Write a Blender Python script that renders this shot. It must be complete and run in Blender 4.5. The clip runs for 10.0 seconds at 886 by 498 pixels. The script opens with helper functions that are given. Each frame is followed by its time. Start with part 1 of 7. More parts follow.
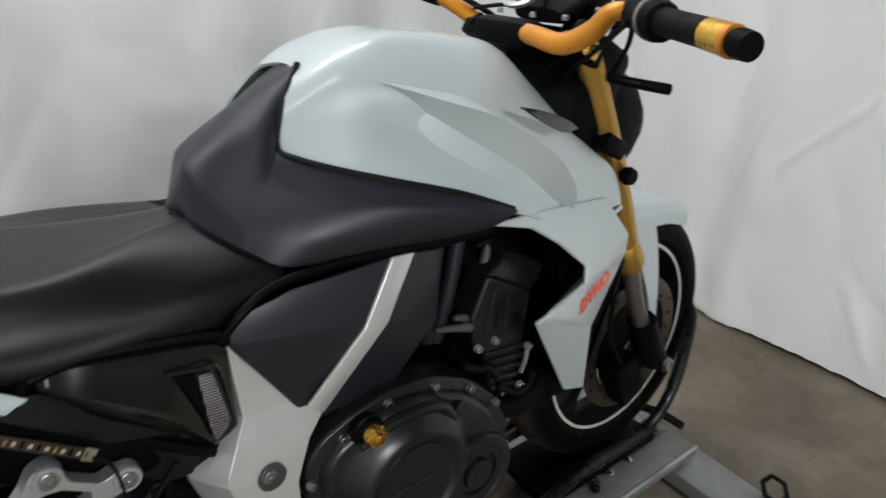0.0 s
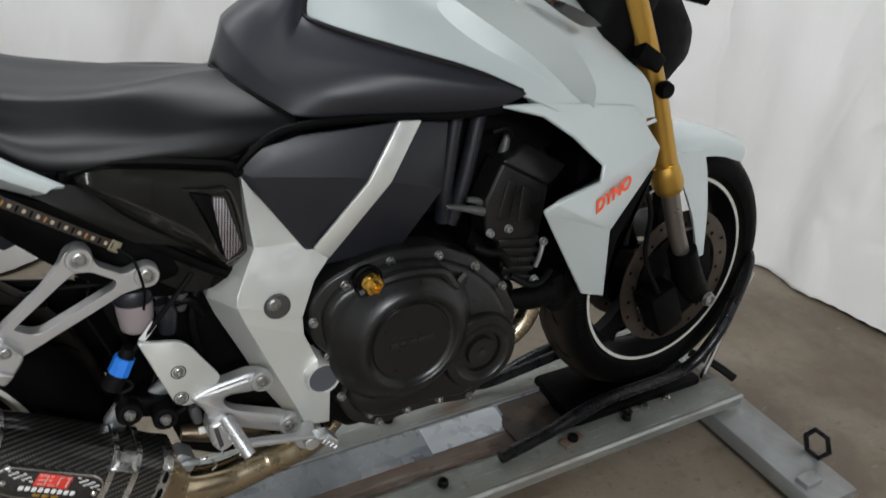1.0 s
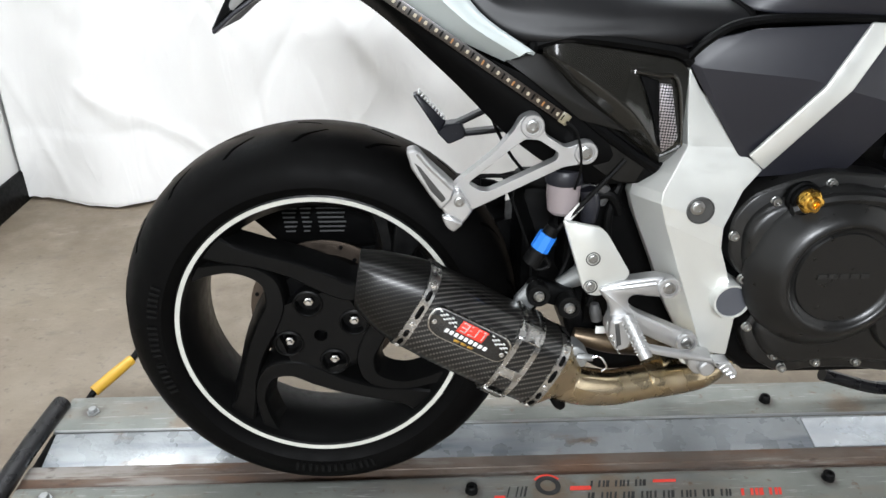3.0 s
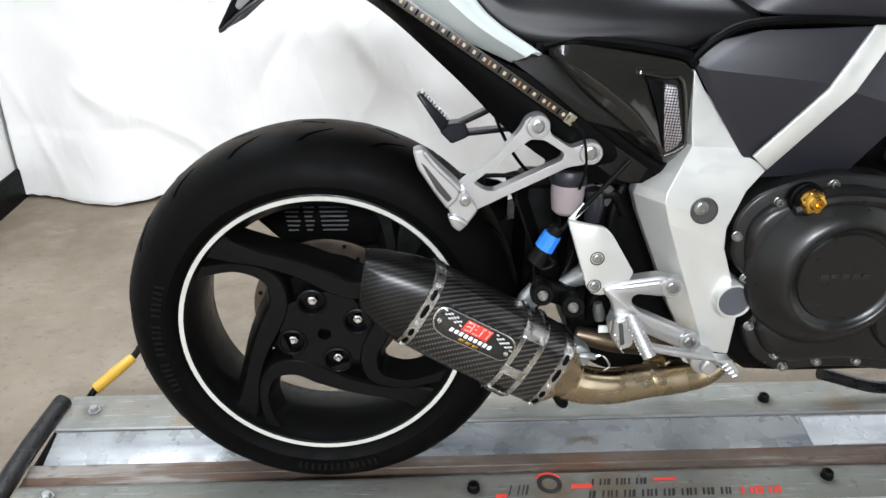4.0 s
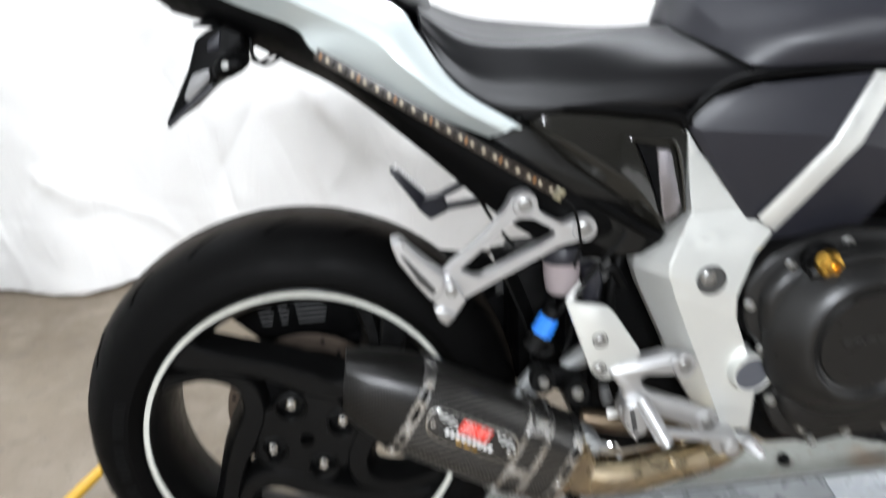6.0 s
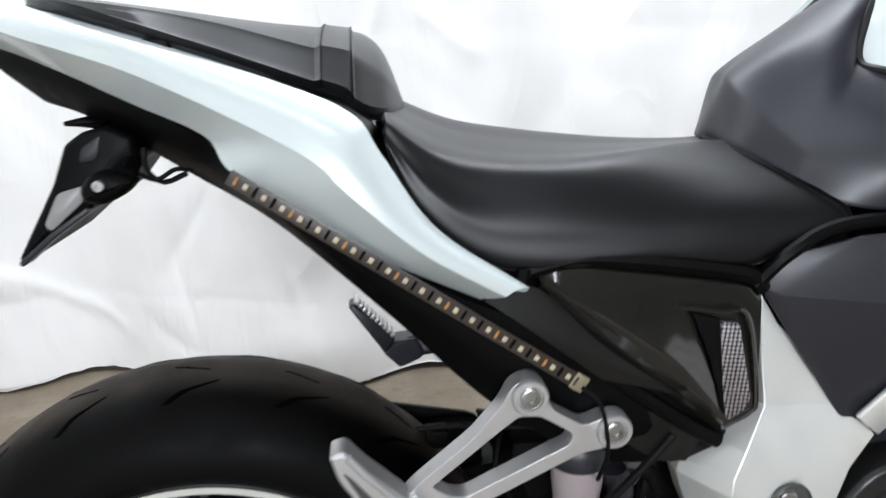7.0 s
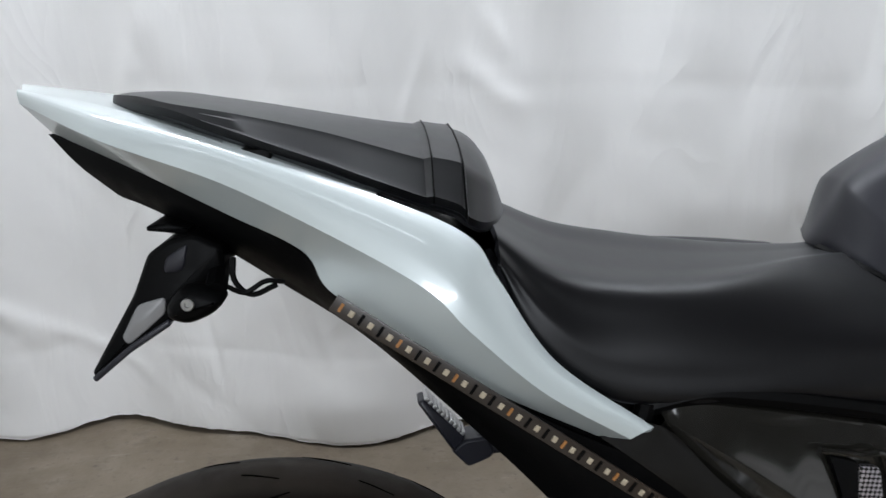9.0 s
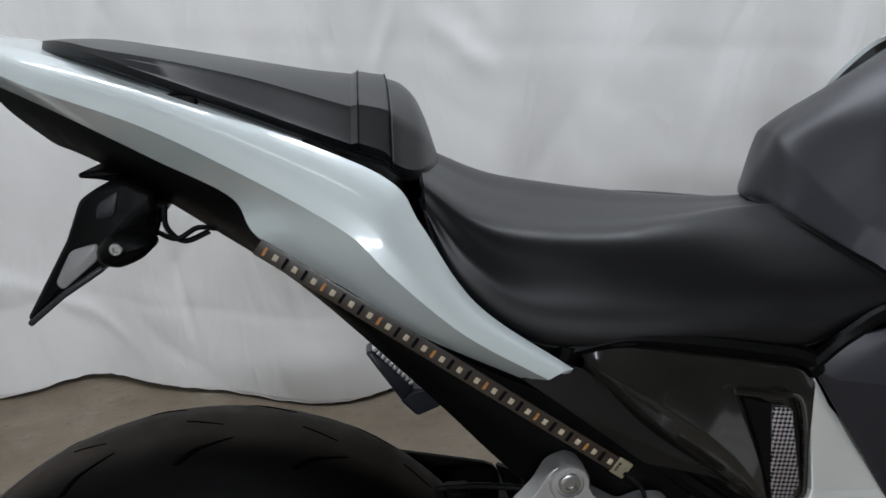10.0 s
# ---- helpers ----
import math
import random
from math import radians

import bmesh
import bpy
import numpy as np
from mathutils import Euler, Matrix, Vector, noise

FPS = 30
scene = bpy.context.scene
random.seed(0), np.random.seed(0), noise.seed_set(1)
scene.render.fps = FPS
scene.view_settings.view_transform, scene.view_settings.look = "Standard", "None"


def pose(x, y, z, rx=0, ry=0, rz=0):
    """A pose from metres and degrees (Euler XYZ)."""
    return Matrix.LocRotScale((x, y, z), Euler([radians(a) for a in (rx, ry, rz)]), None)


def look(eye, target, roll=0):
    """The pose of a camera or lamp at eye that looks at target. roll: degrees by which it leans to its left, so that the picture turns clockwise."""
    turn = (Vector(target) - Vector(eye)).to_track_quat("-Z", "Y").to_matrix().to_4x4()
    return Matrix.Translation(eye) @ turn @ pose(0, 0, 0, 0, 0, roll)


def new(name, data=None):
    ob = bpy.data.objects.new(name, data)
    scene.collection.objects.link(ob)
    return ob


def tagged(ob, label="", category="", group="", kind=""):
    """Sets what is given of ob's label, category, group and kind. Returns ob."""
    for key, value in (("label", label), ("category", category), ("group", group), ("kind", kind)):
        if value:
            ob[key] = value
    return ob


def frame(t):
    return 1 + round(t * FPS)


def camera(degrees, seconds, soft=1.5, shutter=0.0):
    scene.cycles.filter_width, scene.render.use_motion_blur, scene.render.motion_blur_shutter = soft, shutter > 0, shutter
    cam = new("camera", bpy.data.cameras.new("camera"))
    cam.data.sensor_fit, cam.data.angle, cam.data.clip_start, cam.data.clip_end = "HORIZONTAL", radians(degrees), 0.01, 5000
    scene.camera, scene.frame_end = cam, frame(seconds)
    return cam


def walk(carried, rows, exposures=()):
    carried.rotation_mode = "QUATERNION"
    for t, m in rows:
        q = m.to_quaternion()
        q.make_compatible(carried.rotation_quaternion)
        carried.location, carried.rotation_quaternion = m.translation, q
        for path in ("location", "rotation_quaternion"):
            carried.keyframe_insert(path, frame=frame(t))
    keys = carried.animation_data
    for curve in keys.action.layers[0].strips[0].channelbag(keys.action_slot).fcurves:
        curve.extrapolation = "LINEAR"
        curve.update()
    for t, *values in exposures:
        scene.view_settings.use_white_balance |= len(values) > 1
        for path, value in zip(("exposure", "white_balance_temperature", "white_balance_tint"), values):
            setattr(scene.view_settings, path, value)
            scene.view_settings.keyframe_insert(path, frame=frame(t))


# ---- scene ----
EXPOSURES = [(0.0, -0.31, 6420, 11), (1.0, -0.12, 6480, 11), (1.4, 0.2, 6550, 11), (2.0, 0.56, 6650, 12), (2.5, 0.8, 6470, 11), (3.0, 0.83, 6360, 11), (4.5, 0.9, 6300, 12), (5.6, 0.9, 6330, 12), (7.0, 0.6, 6250, 12), (7.6, 0.34, 6230, 12), (8.5, 0.1, 6230, 12), (9.0, -0.16, 6230, 12), (10.0, -0.43, 6230, 12)]
cam = camera(61.94, 10.0, shutter=0.5)
# seconds, place in metres, turn in degrees
ROWS = [
    (0, 0.2101, -0.7699, 1.2766, 63.252, -4.568, -39.750),
    (0.5, 0.2022, -0.8639, 1.2485, 63.946, -4.360, -32.474),
    (1, 0.2657, -0.9754, 1.1881, 61.312, -4.658, -29.086),
    (1.2, 0.2694, -0.9849, 1.1664, 61.866, -3.748, -27.939),
    (1.5, 0.2712, -1.0074, 1.1111, 61.636, -3.086, -23.579),
    (2, 0.2225, -1.0329, 1.0361, 59.939, -3.633, -12.894),
    (2.5, 0.1677, -1.0337, 1.0231, 61.167, -0.453, -4.474),
    (3, 0.1401, -1.0229, 1.0284, 62.551, -0.426, -2.524),
    (4.5, 0.1246, -1.0266, 1.0311, 62.200, -0.756, -3.219),
    (5, 0.1348, -1.0215, 1.0291, 61.516, -0.449, -3.509),
    (5.5, 0.1349, -1.0151, 1.0331, 61.333, 0.402, -4.187),
    (6, 0.1303, -0.9244, 1.0410, 66.056, 2.582, -5.998),
    (6.2, 0.1213, -0.8540, 1.0295, 70.099, 2.641, -5.908),
    (7.3, 0.1868, -0.6158, 1.0486, 70.822, -0.449, -6.723),
    (7.5, 0.1904, -0.6034, 1.0500, 70.176, -1.023, -6.621),
    (8, 0.1596, -0.5884, 1.0573, 71.894, -0.685, -4.690),
    (8.5, 0.0965, -0.5680, 1.0912, 72.984, -0.217, -5.504),
    (9, 0.1013, -0.5792, 1.0939, 73.054, -0.611, -5.454),
    (9.5, 0.1394, -0.5910, 1.0904, 70.993, -1.316, -7.697),
    (10, 0.1427, -0.5971, 1.0848, 70.399, -1.079, -6.343),
]
walk(cam, [(t, pose(x, y, z, rx, ry, rz)) for t, x, y, z, rx, ry, rz in ROWS], EXPOSURES)
# ---- end of camera ----

# ---- light ----
world = bpy.data.worlds.new("world")
scene.world = world
world.use_nodes = True
world.node_tree.nodes["Background"].inputs[0].default_value = (0.9, 0.93, 1.0, 1)
world.node_tree.nodes["Background"].inputs[1].default_value = 0.008


def area_lamp(name, place, target, sx, sy, watts, colour=(0.93, 0.97, 1.0)):
    data = bpy.data.lights.new(name, "AREA")
    data.shape, data.size, data.size_y, data.energy, data.color = "RECTANGLE", sx, sy, watts, colour
    ob = new(name, data)
    ob.matrix_world = look(place, target)
    return ob


LAMPS = [
    ("ceiling_lamp", (-0.1, -0.8, 2.62), (-0.1, -0.8, 0), 1.25, 0.16, 7),
    ("ceiling_lamp", (-0.6, 0.8, 2.62), (-0.6, 0.8, 0), 1.25, 0.16, 24),
    ("ceiling_lamp", (0.9, 0.75, 2.62), (0.9, 0.75, 0), 1.25, 0.16, 25),
    ("ceiling_lamp", (0.0, -3.9, 2.62), (0.0, -3.9, 0), 1.25, 0.5, 225),
]
for row in LAMPS:
    area_lamp(*row)


# ---- materials ----
def material(name, colour, rough=0.5, metal=0.0, coat=0.0, vary=0.12, scale=30.0, bump=0.0, bump_scale=200.0, rough_vary=0.08, stain=None, stain_scale=3.0, stain_amount=0.5, spec=0.5):
    """Principled surface with colour and gloss varied at two scales and a fine relief. stain: a second colour in patches."""
    m = bpy.data.materials.new(name)
    m.use_nodes = True
    nt = m.node_tree
    b = nt.nodes["Principled BSDF"]
    b.inputs["Metallic"].default_value = metal
    b.inputs["Coat Weight"].default_value = coat
    b.inputs["Coat Roughness"].default_value = 0.06
    b.inputs["Specular IOR Level"].default_value = spec
    tex = nt.nodes.new("ShaderNodeTexCoord")

    def noise_tex(s, detail=4.0):
        n = nt.nodes.new("ShaderNodeTexNoise")
        n.inputs["Scale"].default_value, n.inputs["Detail"].default_value = s, detail
        nt.links.new(tex.outputs["Object"], n.inputs["Vector"])
        return n.outputs["Fac"]

    def remap(src, lo, hi, a=0.3, c=0.7):
        n = nt.nodes.new("ShaderNodeMapRange")
        n.inputs[1].default_value, n.inputs[2].default_value = a, c
        n.inputs[3].default_value, n.inputs[4].default_value = lo, hi
        nt.links.new(src, n.inputs[0])
        return n.outputs[0]

    def mix(fac, a, c, mode="MIX"):
        n = nt.nodes.new("ShaderNodeMix")
        n.data_type, n.blend_type = "RGBA", mode
        for socket, value in ((n.inputs[0], fac), (n.inputs[6], a), (n.inputs[7], c)):
            if isinstance(value, (tuple, float, int)):
                socket.default_value = value if not isinstance(value, tuple) else (*value, 1)
            else:
                nt.links.new(value, socket)
        return n.outputs[2]

    big, fine = noise_tex(scale * 0.2, 3), noise_tex(scale, 6)
    dark = tuple(max(0.0, v * (1 - vary * 1.6)) for v in colour)
    light = tuple(min(1.0, v * (1 + vary)) for v in colour)
    col = mix(remap(big, 0, 1), dark, light)
    col = mix(remap(fine, 0, 0.5), col, tuple(v * (1 - vary) for v in colour))
    if stain:
        st = noise_tex(stain_scale, 8)
        col = mix(remap(st, 0, stain_amount, 0.5, 0.68), col, stain)
    nt.links.new(col, b.inputs["Base Color"])
    nt.links.new(remap(fine, rough - rough_vary, rough + rough_vary), b.inputs["Roughness"])
    if bump:
        bp = nt.nodes.new("ShaderNodeBump")
        bp.inputs["Strength"].default_value, bp.inputs["Distance"].default_value = bump, 0.002
        nt.links.new(noise_tex(bump_scale, 3), bp.inputs["Height"])
        nt.links.new(bp.outputs[0], b.inputs["Normal"])
    return m


WHITE = material("pearl_white_paint", (0.515, 0.566, 0.561), 0.41, 0.11, 0.7, 0.02, 12, 0.0, 900)
WHITE.node_tree.nodes["Principled BSDF"].inputs["Coat Roughness"].default_value = 0.09
SILVER = material("silver_painted_alloy", (0.7, 0.71, 0.68), 0.36, 0.58, 0.15, 0.02, 60, 0.0, 700)
ALLOY = material("cast_alloy", (0.5, 0.5, 0.5), 0.4, 0.8, 0.0, 0.03, 80, 0.015, 300)
CHROME = material("polished_steel", (0.68, 0.67, 0.65), 0.16, 1.0, 0.0, 0.06, 60)
SATIN = material("satin_black_plastic", (0.014, 0.0143, 0.0195), 0.4, 0.0, 0.0, 0.04, 60, 0.0, 900, 0.02, spec=0.42)
TRIM = material("grey_black_trim", (0.006, 0.0057, 0.005), 0.42, 0.0, 0.0, 0.12, 50, 0.1, 1200, spec=0.25)
VINYL = material("black_seat_vinyl", (0.0012, 0.0012, 0.0018), 0.4, 0.0, 0.0, 0.02, 80, 0.0, 900, 0.01, spec=0.34)
for m_, w_ in ((VINYL, 0.06), (SATIN, 0.0)):
    m_.node_tree.nodes["Principled BSDF"].inputs["Sheen Weight"].default_value = w_
    m_.node_tree.nodes["Principled BSDF"].inputs["Sheen Roughness"].default_value = 0.35
    m_.node_tree.nodes["Principled BSDF"].inputs["Sheen Tint"].default_value = (0.9, 0.92, 1.0, 1)
BLACK = material("deep_black_plastic", (0.0016, 0.0016, 0.0017), 0.5, 0.0, 0.0, 0.2, 60, 0.1, 500, spec=0.08)
WHEELPAINT = material("matt_black_wheel", (0.003, 0.003, 0.003), 0.36, 0.0, 0.0, 0.12, 70, 0.04, 600, spec=0.14)
ENGINE = material("dark_engine_paint", (0.0085, 0.0084, 0.0082), 0.3, 0.1, 0.0, 0.06, 60, 0.02, 700, 0.03, spec=0.45)
BANDSTEEL = material("satin_steel_band", (0.5, 0.495, 0.48), 0.27, 1.0, 0.0, 0.2, 90, 0.03, 300, 0.1)
BOLTSTEEL = material("dull_bolt_steel", (0.36, 0.36, 0.35), 0.34, 1.0, 0.0, 0.15, 200)
# dark grey for recesses and slots, with their shade put into the colour
PEGDARK = material("recess_shade_grey", (0.06, 0.06, 0.058), 0.5, 0.3)
GOLD = material("gold_anodised_alloy", (0.72, 0.42, 0.08), 0.28, 1.0, 0.0, 0.1, 60)
FORKGOLD = material("gold_fork_tube", (0.56, 0.33, 0.07), 0.36, 0.85, 0.0, 0.1, 40)
ORANGE = material("orange_anodised_bar", (0.72, 0.27, 0.012), 0.35, 0.3, 0.3, 0.08, 40)
BRONZE = material("heat_tinted_steel", (0.62, 0.51, 0.34), 0.26, 1.0, 0.0, 0.14, 25, 0.0, 200, 0.1, (0.5, 0.44, 0.38), 9.0, 0.6)
# darker, mottled brown steel for the collector
DARKPIPE = material("dark_brown_steel", (0.2, 0.15, 0.1), 0.4, 0.9, 0.0, 0.3, 30, 0.05, 200, 0.1, (0.06, 0.045, 0.035), 12.0, 0.8)
STRIPE = material("reflective_rim_tape", (0.52, 0.52, 0.47), 0.5, 0.0, 0.0, 0.06, 90)
DISC = material("brown_brake_disc", (0.09, 0.07, 0.055), 0.4, 0.8, 0.0, 0.2, 60)
RESERVOIR = material("cloudy_plastic_reservoir", (0.3, 0.255, 0.26), 0.4, 0.0, 0.0, 0.08, 60)
BLUE = material("blue_tape", (0.02, 0.2, 0.75), 0.45, 0.0, 0.0, 0.15, 90, 0.3, 300)
YELLOW = material("yellow_plastic", (0.5, 0.29, 0.03), 0.45, 0.0, 0.0, 0.12, 40)
RED = material("red_print", (0.75, 0.05, 0.03), 0.5, 0.0, 0.0, 0.05, 40)
REDORANGE = material("orange_red_print", (0.9, 0.1, 0.03), 0.5, 0.0, 0.0, 0.05, 40)
PRINTBLACK = material("black_print", (0.015, 0.015, 0.015), 0.45, 0.0, 0.0, 0.1, 40)
PRINTWHITE = material("white_print", (0.75, 0.75, 0.73), 0.45, 0.0, 0.0, 0.05, 40)
BADGE = material("black_badge_enamel", (0.012, 0.012, 0.012), 0.2, 0.0, 0.6, 0.1, 40)
LEDSTRIP = material("brown_led_tape", (0.024, 0.017, 0.012), 0.35, 0.0, 0.3, 0.2, 100)
LEDWHITE = material("cream_led_chip", (0.42, 0.36, 0.26), 0.35, 0.0, 0.0, 0.1, 100)
LEDEND = material("clouded_resin_end", (0.17, 0.15, 0.095), 0.35, 0.0, 0.2, 0.2, 200)
COPPER = material("orange_resistor", (0.34, 0.15, 0.04), 0.4, 0.0, 0.0, 0.15, 100)
LENS = material("smoked_lens", (0.2, 0.2, 0.2), 0.12, 0.0, 0.6, 0.1, 60)
STEELBLACK = material("black_steel_tube", (0.004, 0.004, 0.005), 0.3, 0.0, 0.1, 0.2, 50, 0.08, 400, spec=0.3)
RUBBER = material("black_rubber", (0.002, 0.002, 0.002), 0.6, 0.0, 0.0, 0.2, 60, 0.2, 400, spec=0.15)
# near-black rubber: the shade inside the tread grooves is put into its colour
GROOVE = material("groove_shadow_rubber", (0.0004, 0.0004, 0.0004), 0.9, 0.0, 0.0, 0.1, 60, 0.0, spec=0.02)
# clean, spotted lip steel; the front light on the lip is painted in
LIPSTEEL = material("bright_lit_edge_steel", (0.42, 0.43, 0.41), 0.4, 0.3, 0.0, 0.12, 40, 0.1, 200, 0.1, (0.16, 0.13, 0.1), 9.0, 0.6)
SENSORGREY = material("grey_cast_sensor", (0.1, 0.1, 0.1), 0.45, 0.4, 0.0, 0.15, 80, 0.1, 300)
DARKWALL = material("grey_wall_paint", (0.16, 0.16, 0.16), 0.8, 0.0, 0.0, 0.05, 6, 0.1, 200)
WALLPAINT = material("white_wall_paint", (0.7, 0.7, 0.68), 0.7, 0.0, 0.0, 0.03, 6, 0.1, 200)
ARMSTEEL = material("worn_grey_steel", (0.34, 0.35, 0.35), 0.42, 0.7, 0.0, 0.12, 30, 0.1, 200, 0.12, (0.1, 0.08, 0.06), 6.0, 0.5)


def concrete_material():
    """Trowelled concrete: beige-brown clouds, pale scuffs, dark specks and fine grain."""
    m = material("brown_concrete", (0.155, 0.124, 0.086), 0.55, 0.0, 0.0, 0.16, 14.0, 0.5, 90, 0.12, (0.105, 0.08, 0.06), 1.6, 0.8)
    nt = m.node_tree
    b = nt.nodes["Principled BSDF"]
    tex = nt.nodes.new("ShaderNodeTexCoord")
    col = b.inputs["Base Color"].links[0].from_socket
    for scale, lo, hi, tint, stretch in ((1.1, 0.45, 0.6, (0.195, 0.162, 0.121), 1.0), (4.5, 0.5, 0.7, (0.225, 0.193, 0.15), 1.0), (14.0, 0.55, 0.72, (0.108, 0.086, 0.063), 1.5), (46.0, 0.58, 0.7, (0.09, 0.07, 0.055), 1.0), (8.0, 0.62, 0.74, (0.27, 0.24, 0.2), 3.0)):
        mp = nt.nodes.new("ShaderNodeMapping")
        mp.inputs["Scale"].default_value = (1, stretch, 1)
        n = nt.nodes.new("ShaderNodeTexNoise")
        n.inputs["Scale"].default_value, n.inputs["Detail"].default_value, n.inputs["Roughness"].default_value = scale, 8.0, 0.62
        mr = nt.nodes.new("ShaderNodeMapRange")
        mr.inputs[1].default_value, mr.inputs[2].default_value, mr.inputs[4].default_value = lo, hi, 0.75
        mx = nt.nodes.new("ShaderNodeMix")
        mx.data_type = "RGBA"
        mx.inputs[7].default_value = (*tint, 1)
        nt.links.new(tex.outputs["Object"], mp.inputs[0])
        nt.links.new(mp.outputs[0], n.inputs["Vector"])
        nt.links.new(n.outputs["Fac"], mr.inputs[0])
        nt.links.new(mr.outputs[0], mx.inputs[0])
        nt.links.new(col, mx.inputs[6])
        col = mx.outputs[2]
    nt.links.new(col, b.inputs["Base Color"])
    return m


CONCRETE = concrete_material()


def layered(name, base, rough, metal, layers):
    """Worn steel: patches of other colours laid over the base, each (scale, from, to, colour, stretch)."""
    m = material(name, base, rough, metal, 0.0, 0.14, 22.0, 0.18, 160, 0.14, tuple(v * 0.55 for v in base), 5.0, 0.8)
    nt = m.node_tree
    b = nt.nodes["Principled BSDF"]
    tex = nt.nodes.new("ShaderNodeTexCoord")
    col = b.inputs["Base Color"].links[0].from_socket
    for scale, lo, hi, tint, sc in layers:
        mp = nt.nodes.new("ShaderNodeMapping")
        mp.inputs["Scale"].default_value = sc
        n = nt.nodes.new("ShaderNodeTexNoise")
        n.inputs["Scale"].default_value, n.inputs["Detail"].default_value, n.inputs["Roughness"].default_value = scale, 9.0, 0.6
        mr = nt.nodes.new("ShaderNodeMapRange")
        mr.inputs[1].default_value, mr.inputs[2].default_value, mr.inputs[4].default_value = lo, hi, 0.85
        mx = nt.nodes.new("ShaderNodeMix")
        mx.data_type = "RGBA"
        mx.inputs[7].default_value = (*tint, 1)
        nt.links.new(tex.outputs["Object"], mp.inputs[0])
        nt.links.new(mp.outputs[0], n.inputs["Vector"])
        nt.links.new(n.outputs["Fac"], mr.inputs[0])
        nt.links.new(mr.outputs[0], mx.inputs[0])
        nt.links.new(col, mx.inputs[6])
        col = mx.outputs[2]
    nt.links.new(col, b.inputs["Base Color"])
    return m


GALV = layered("worn_galvanised_steel", (0.195, 0.205, 0.186), 0.44, 0.3, ((2.2, 0.5, 0.68, (0.2, 0.165, 0.13), (1.2, 5, 5)), (9.0, 0.56, 0.68, (0.17, 0.17, 0.155), (0.5, 2.5, 1)), (60.0, 0.6, 0.7, (0.12, 0.075, 0.045), (1, 1, 1)), (5.0, 0.56, 0.7, (0.13, 0.135, 0.135), (1, 2.5, 1)), (30.0, 0.6, 0.7, (0.38, 0.39, 0.37), (0.5, 7, 7))))
LINER = layered("clean_liner_steel", (0.56, 0.59, 0.61), 0.32, 0.4, ((3.0, 0.5, 0.66, (0.4, 0.43, 0.47), (0.7, 4, 9)), (22.0, 0.62, 0.72, (0.36, 0.3, 0.24), (0.6, 1, 1))))
WALLSTEEL = layered("blue_grey_channel_wall", (0.36, 0.38, 0.39), 0.3, 0.45, ((1.6, 0.5, 0.62, (0.09, 0.105, 0.13), (0.8, 5, 26)), (3.0, 0.55, 0.68, (0.22, 0.2, 0.175), (1.2, 4, 6)), (26.0, 0.6, 0.7, (0.15, 0.1, 0.065), (0.4, 1, 1))))
GREASY = layered("greasy_rusted_plate", (0.05, 0.04, 0.033), 0.5, 0.2, ((9.0, 0.5, 0.65, (0.1, 0.062, 0.036), (1, 1, 1)), (30.0, 0.55, 0.68, (0.015, 0.012, 0.01), (1, 1, 1))))
RUST = layered("rusty_channel_steel", (0.14, 0.105, 0.082), 0.6, 0.2, ((1.2, 0.45, 0.58, (0.12, 0.058, 0.03), (3.5, 16, 16)), (1.5, 0.52, 0.62, (0.27, 0.255, 0.235), (2.6, 22, 22)), (8.0, 0.56, 0.64, (0.07, 0.05, 0.04), (0.6, 3, 3)), (50.0, 0.58, 0.7, (0.05, 0.03, 0.02), (0.5, 1, 1))))


def grime_round(m, places, reach, tint):
    """Rust and grease that has crept out round the bolts, with a ragged rim."""
    nt = m.node_tree
    b = nt.nodes["Principled BSDF"]
    tex = nt.nodes.new("ShaderNodeTexCoord")
    n = nt.nodes.new("ShaderNodeTexNoise")
    n.inputs["Scale"].default_value, n.inputs["Detail"].default_value, n.inputs["Roughness"].default_value = 38.0, 7.0, 0.65
    nt.links.new(tex.outputs["Object"], n.inputs["Vector"])
    col = b.inputs["Base Color"].links[0].from_socket
    for p in places:
        dist = nt.nodes.new("ShaderNodeVectorMath")
        dist.operation = "DISTANCE"
        dist.inputs[1].default_value = p
        nt.links.new(tex.outputs["Object"], dist.inputs[0])
        rag = nt.nodes.new("ShaderNodeMath")
        rag.operation = "MULTIPLY_ADD"
        rag.inputs[1].default_value = reach * 1.7
        nt.links.new(n.outputs["Fac"], rag.inputs[0])
        nt.links.new(dist.outputs["Value"], rag.inputs[2])
        mr = nt.nodes.new("ShaderNodeMapRange")
        mr.interpolation_type = "SMOOTHSTEP"
        mr.inputs[1].default_value, mr.inputs[2].default_value = reach * 0.9, reach * 2.0
        mr.inputs[3].default_value, mr.inputs[4].default_value = 0.85, 0.0
        nt.links.new(rag.outputs[0], mr.inputs[0])
        mx = nt.nodes.new("ShaderNodeMix")
        mx.data_type = "RGBA"
        mx.inputs[7].default_value = (*tint, 1)
        nt.links.new(mr.outputs[0], mx.inputs[0])
        nt.links.new(col, mx.inputs[6])
        col = mx.outputs[2]
    nt.links.new(col, b.inputs["Base Color"])


grime_round(GALV, [(0.235, -0.115, 0.098), (0.85, -0.108, 0.098), (0.83, 0.1, 0.098), (1.32, -0.11, 0.098), (-0.47, 0.11, 0.098), (-0.468, -0.108, 0.098)], 0.026, (0.055, 0.043, 0.034))
grime_round(GALV, [(0.47, -0.112, 0.098), (0.37, -0.118, 0.098), (0.98, 0.08, 0.098), (-0.28, 0.08, 0.098)], 0.05, (0.16, 0.115, 0.075))


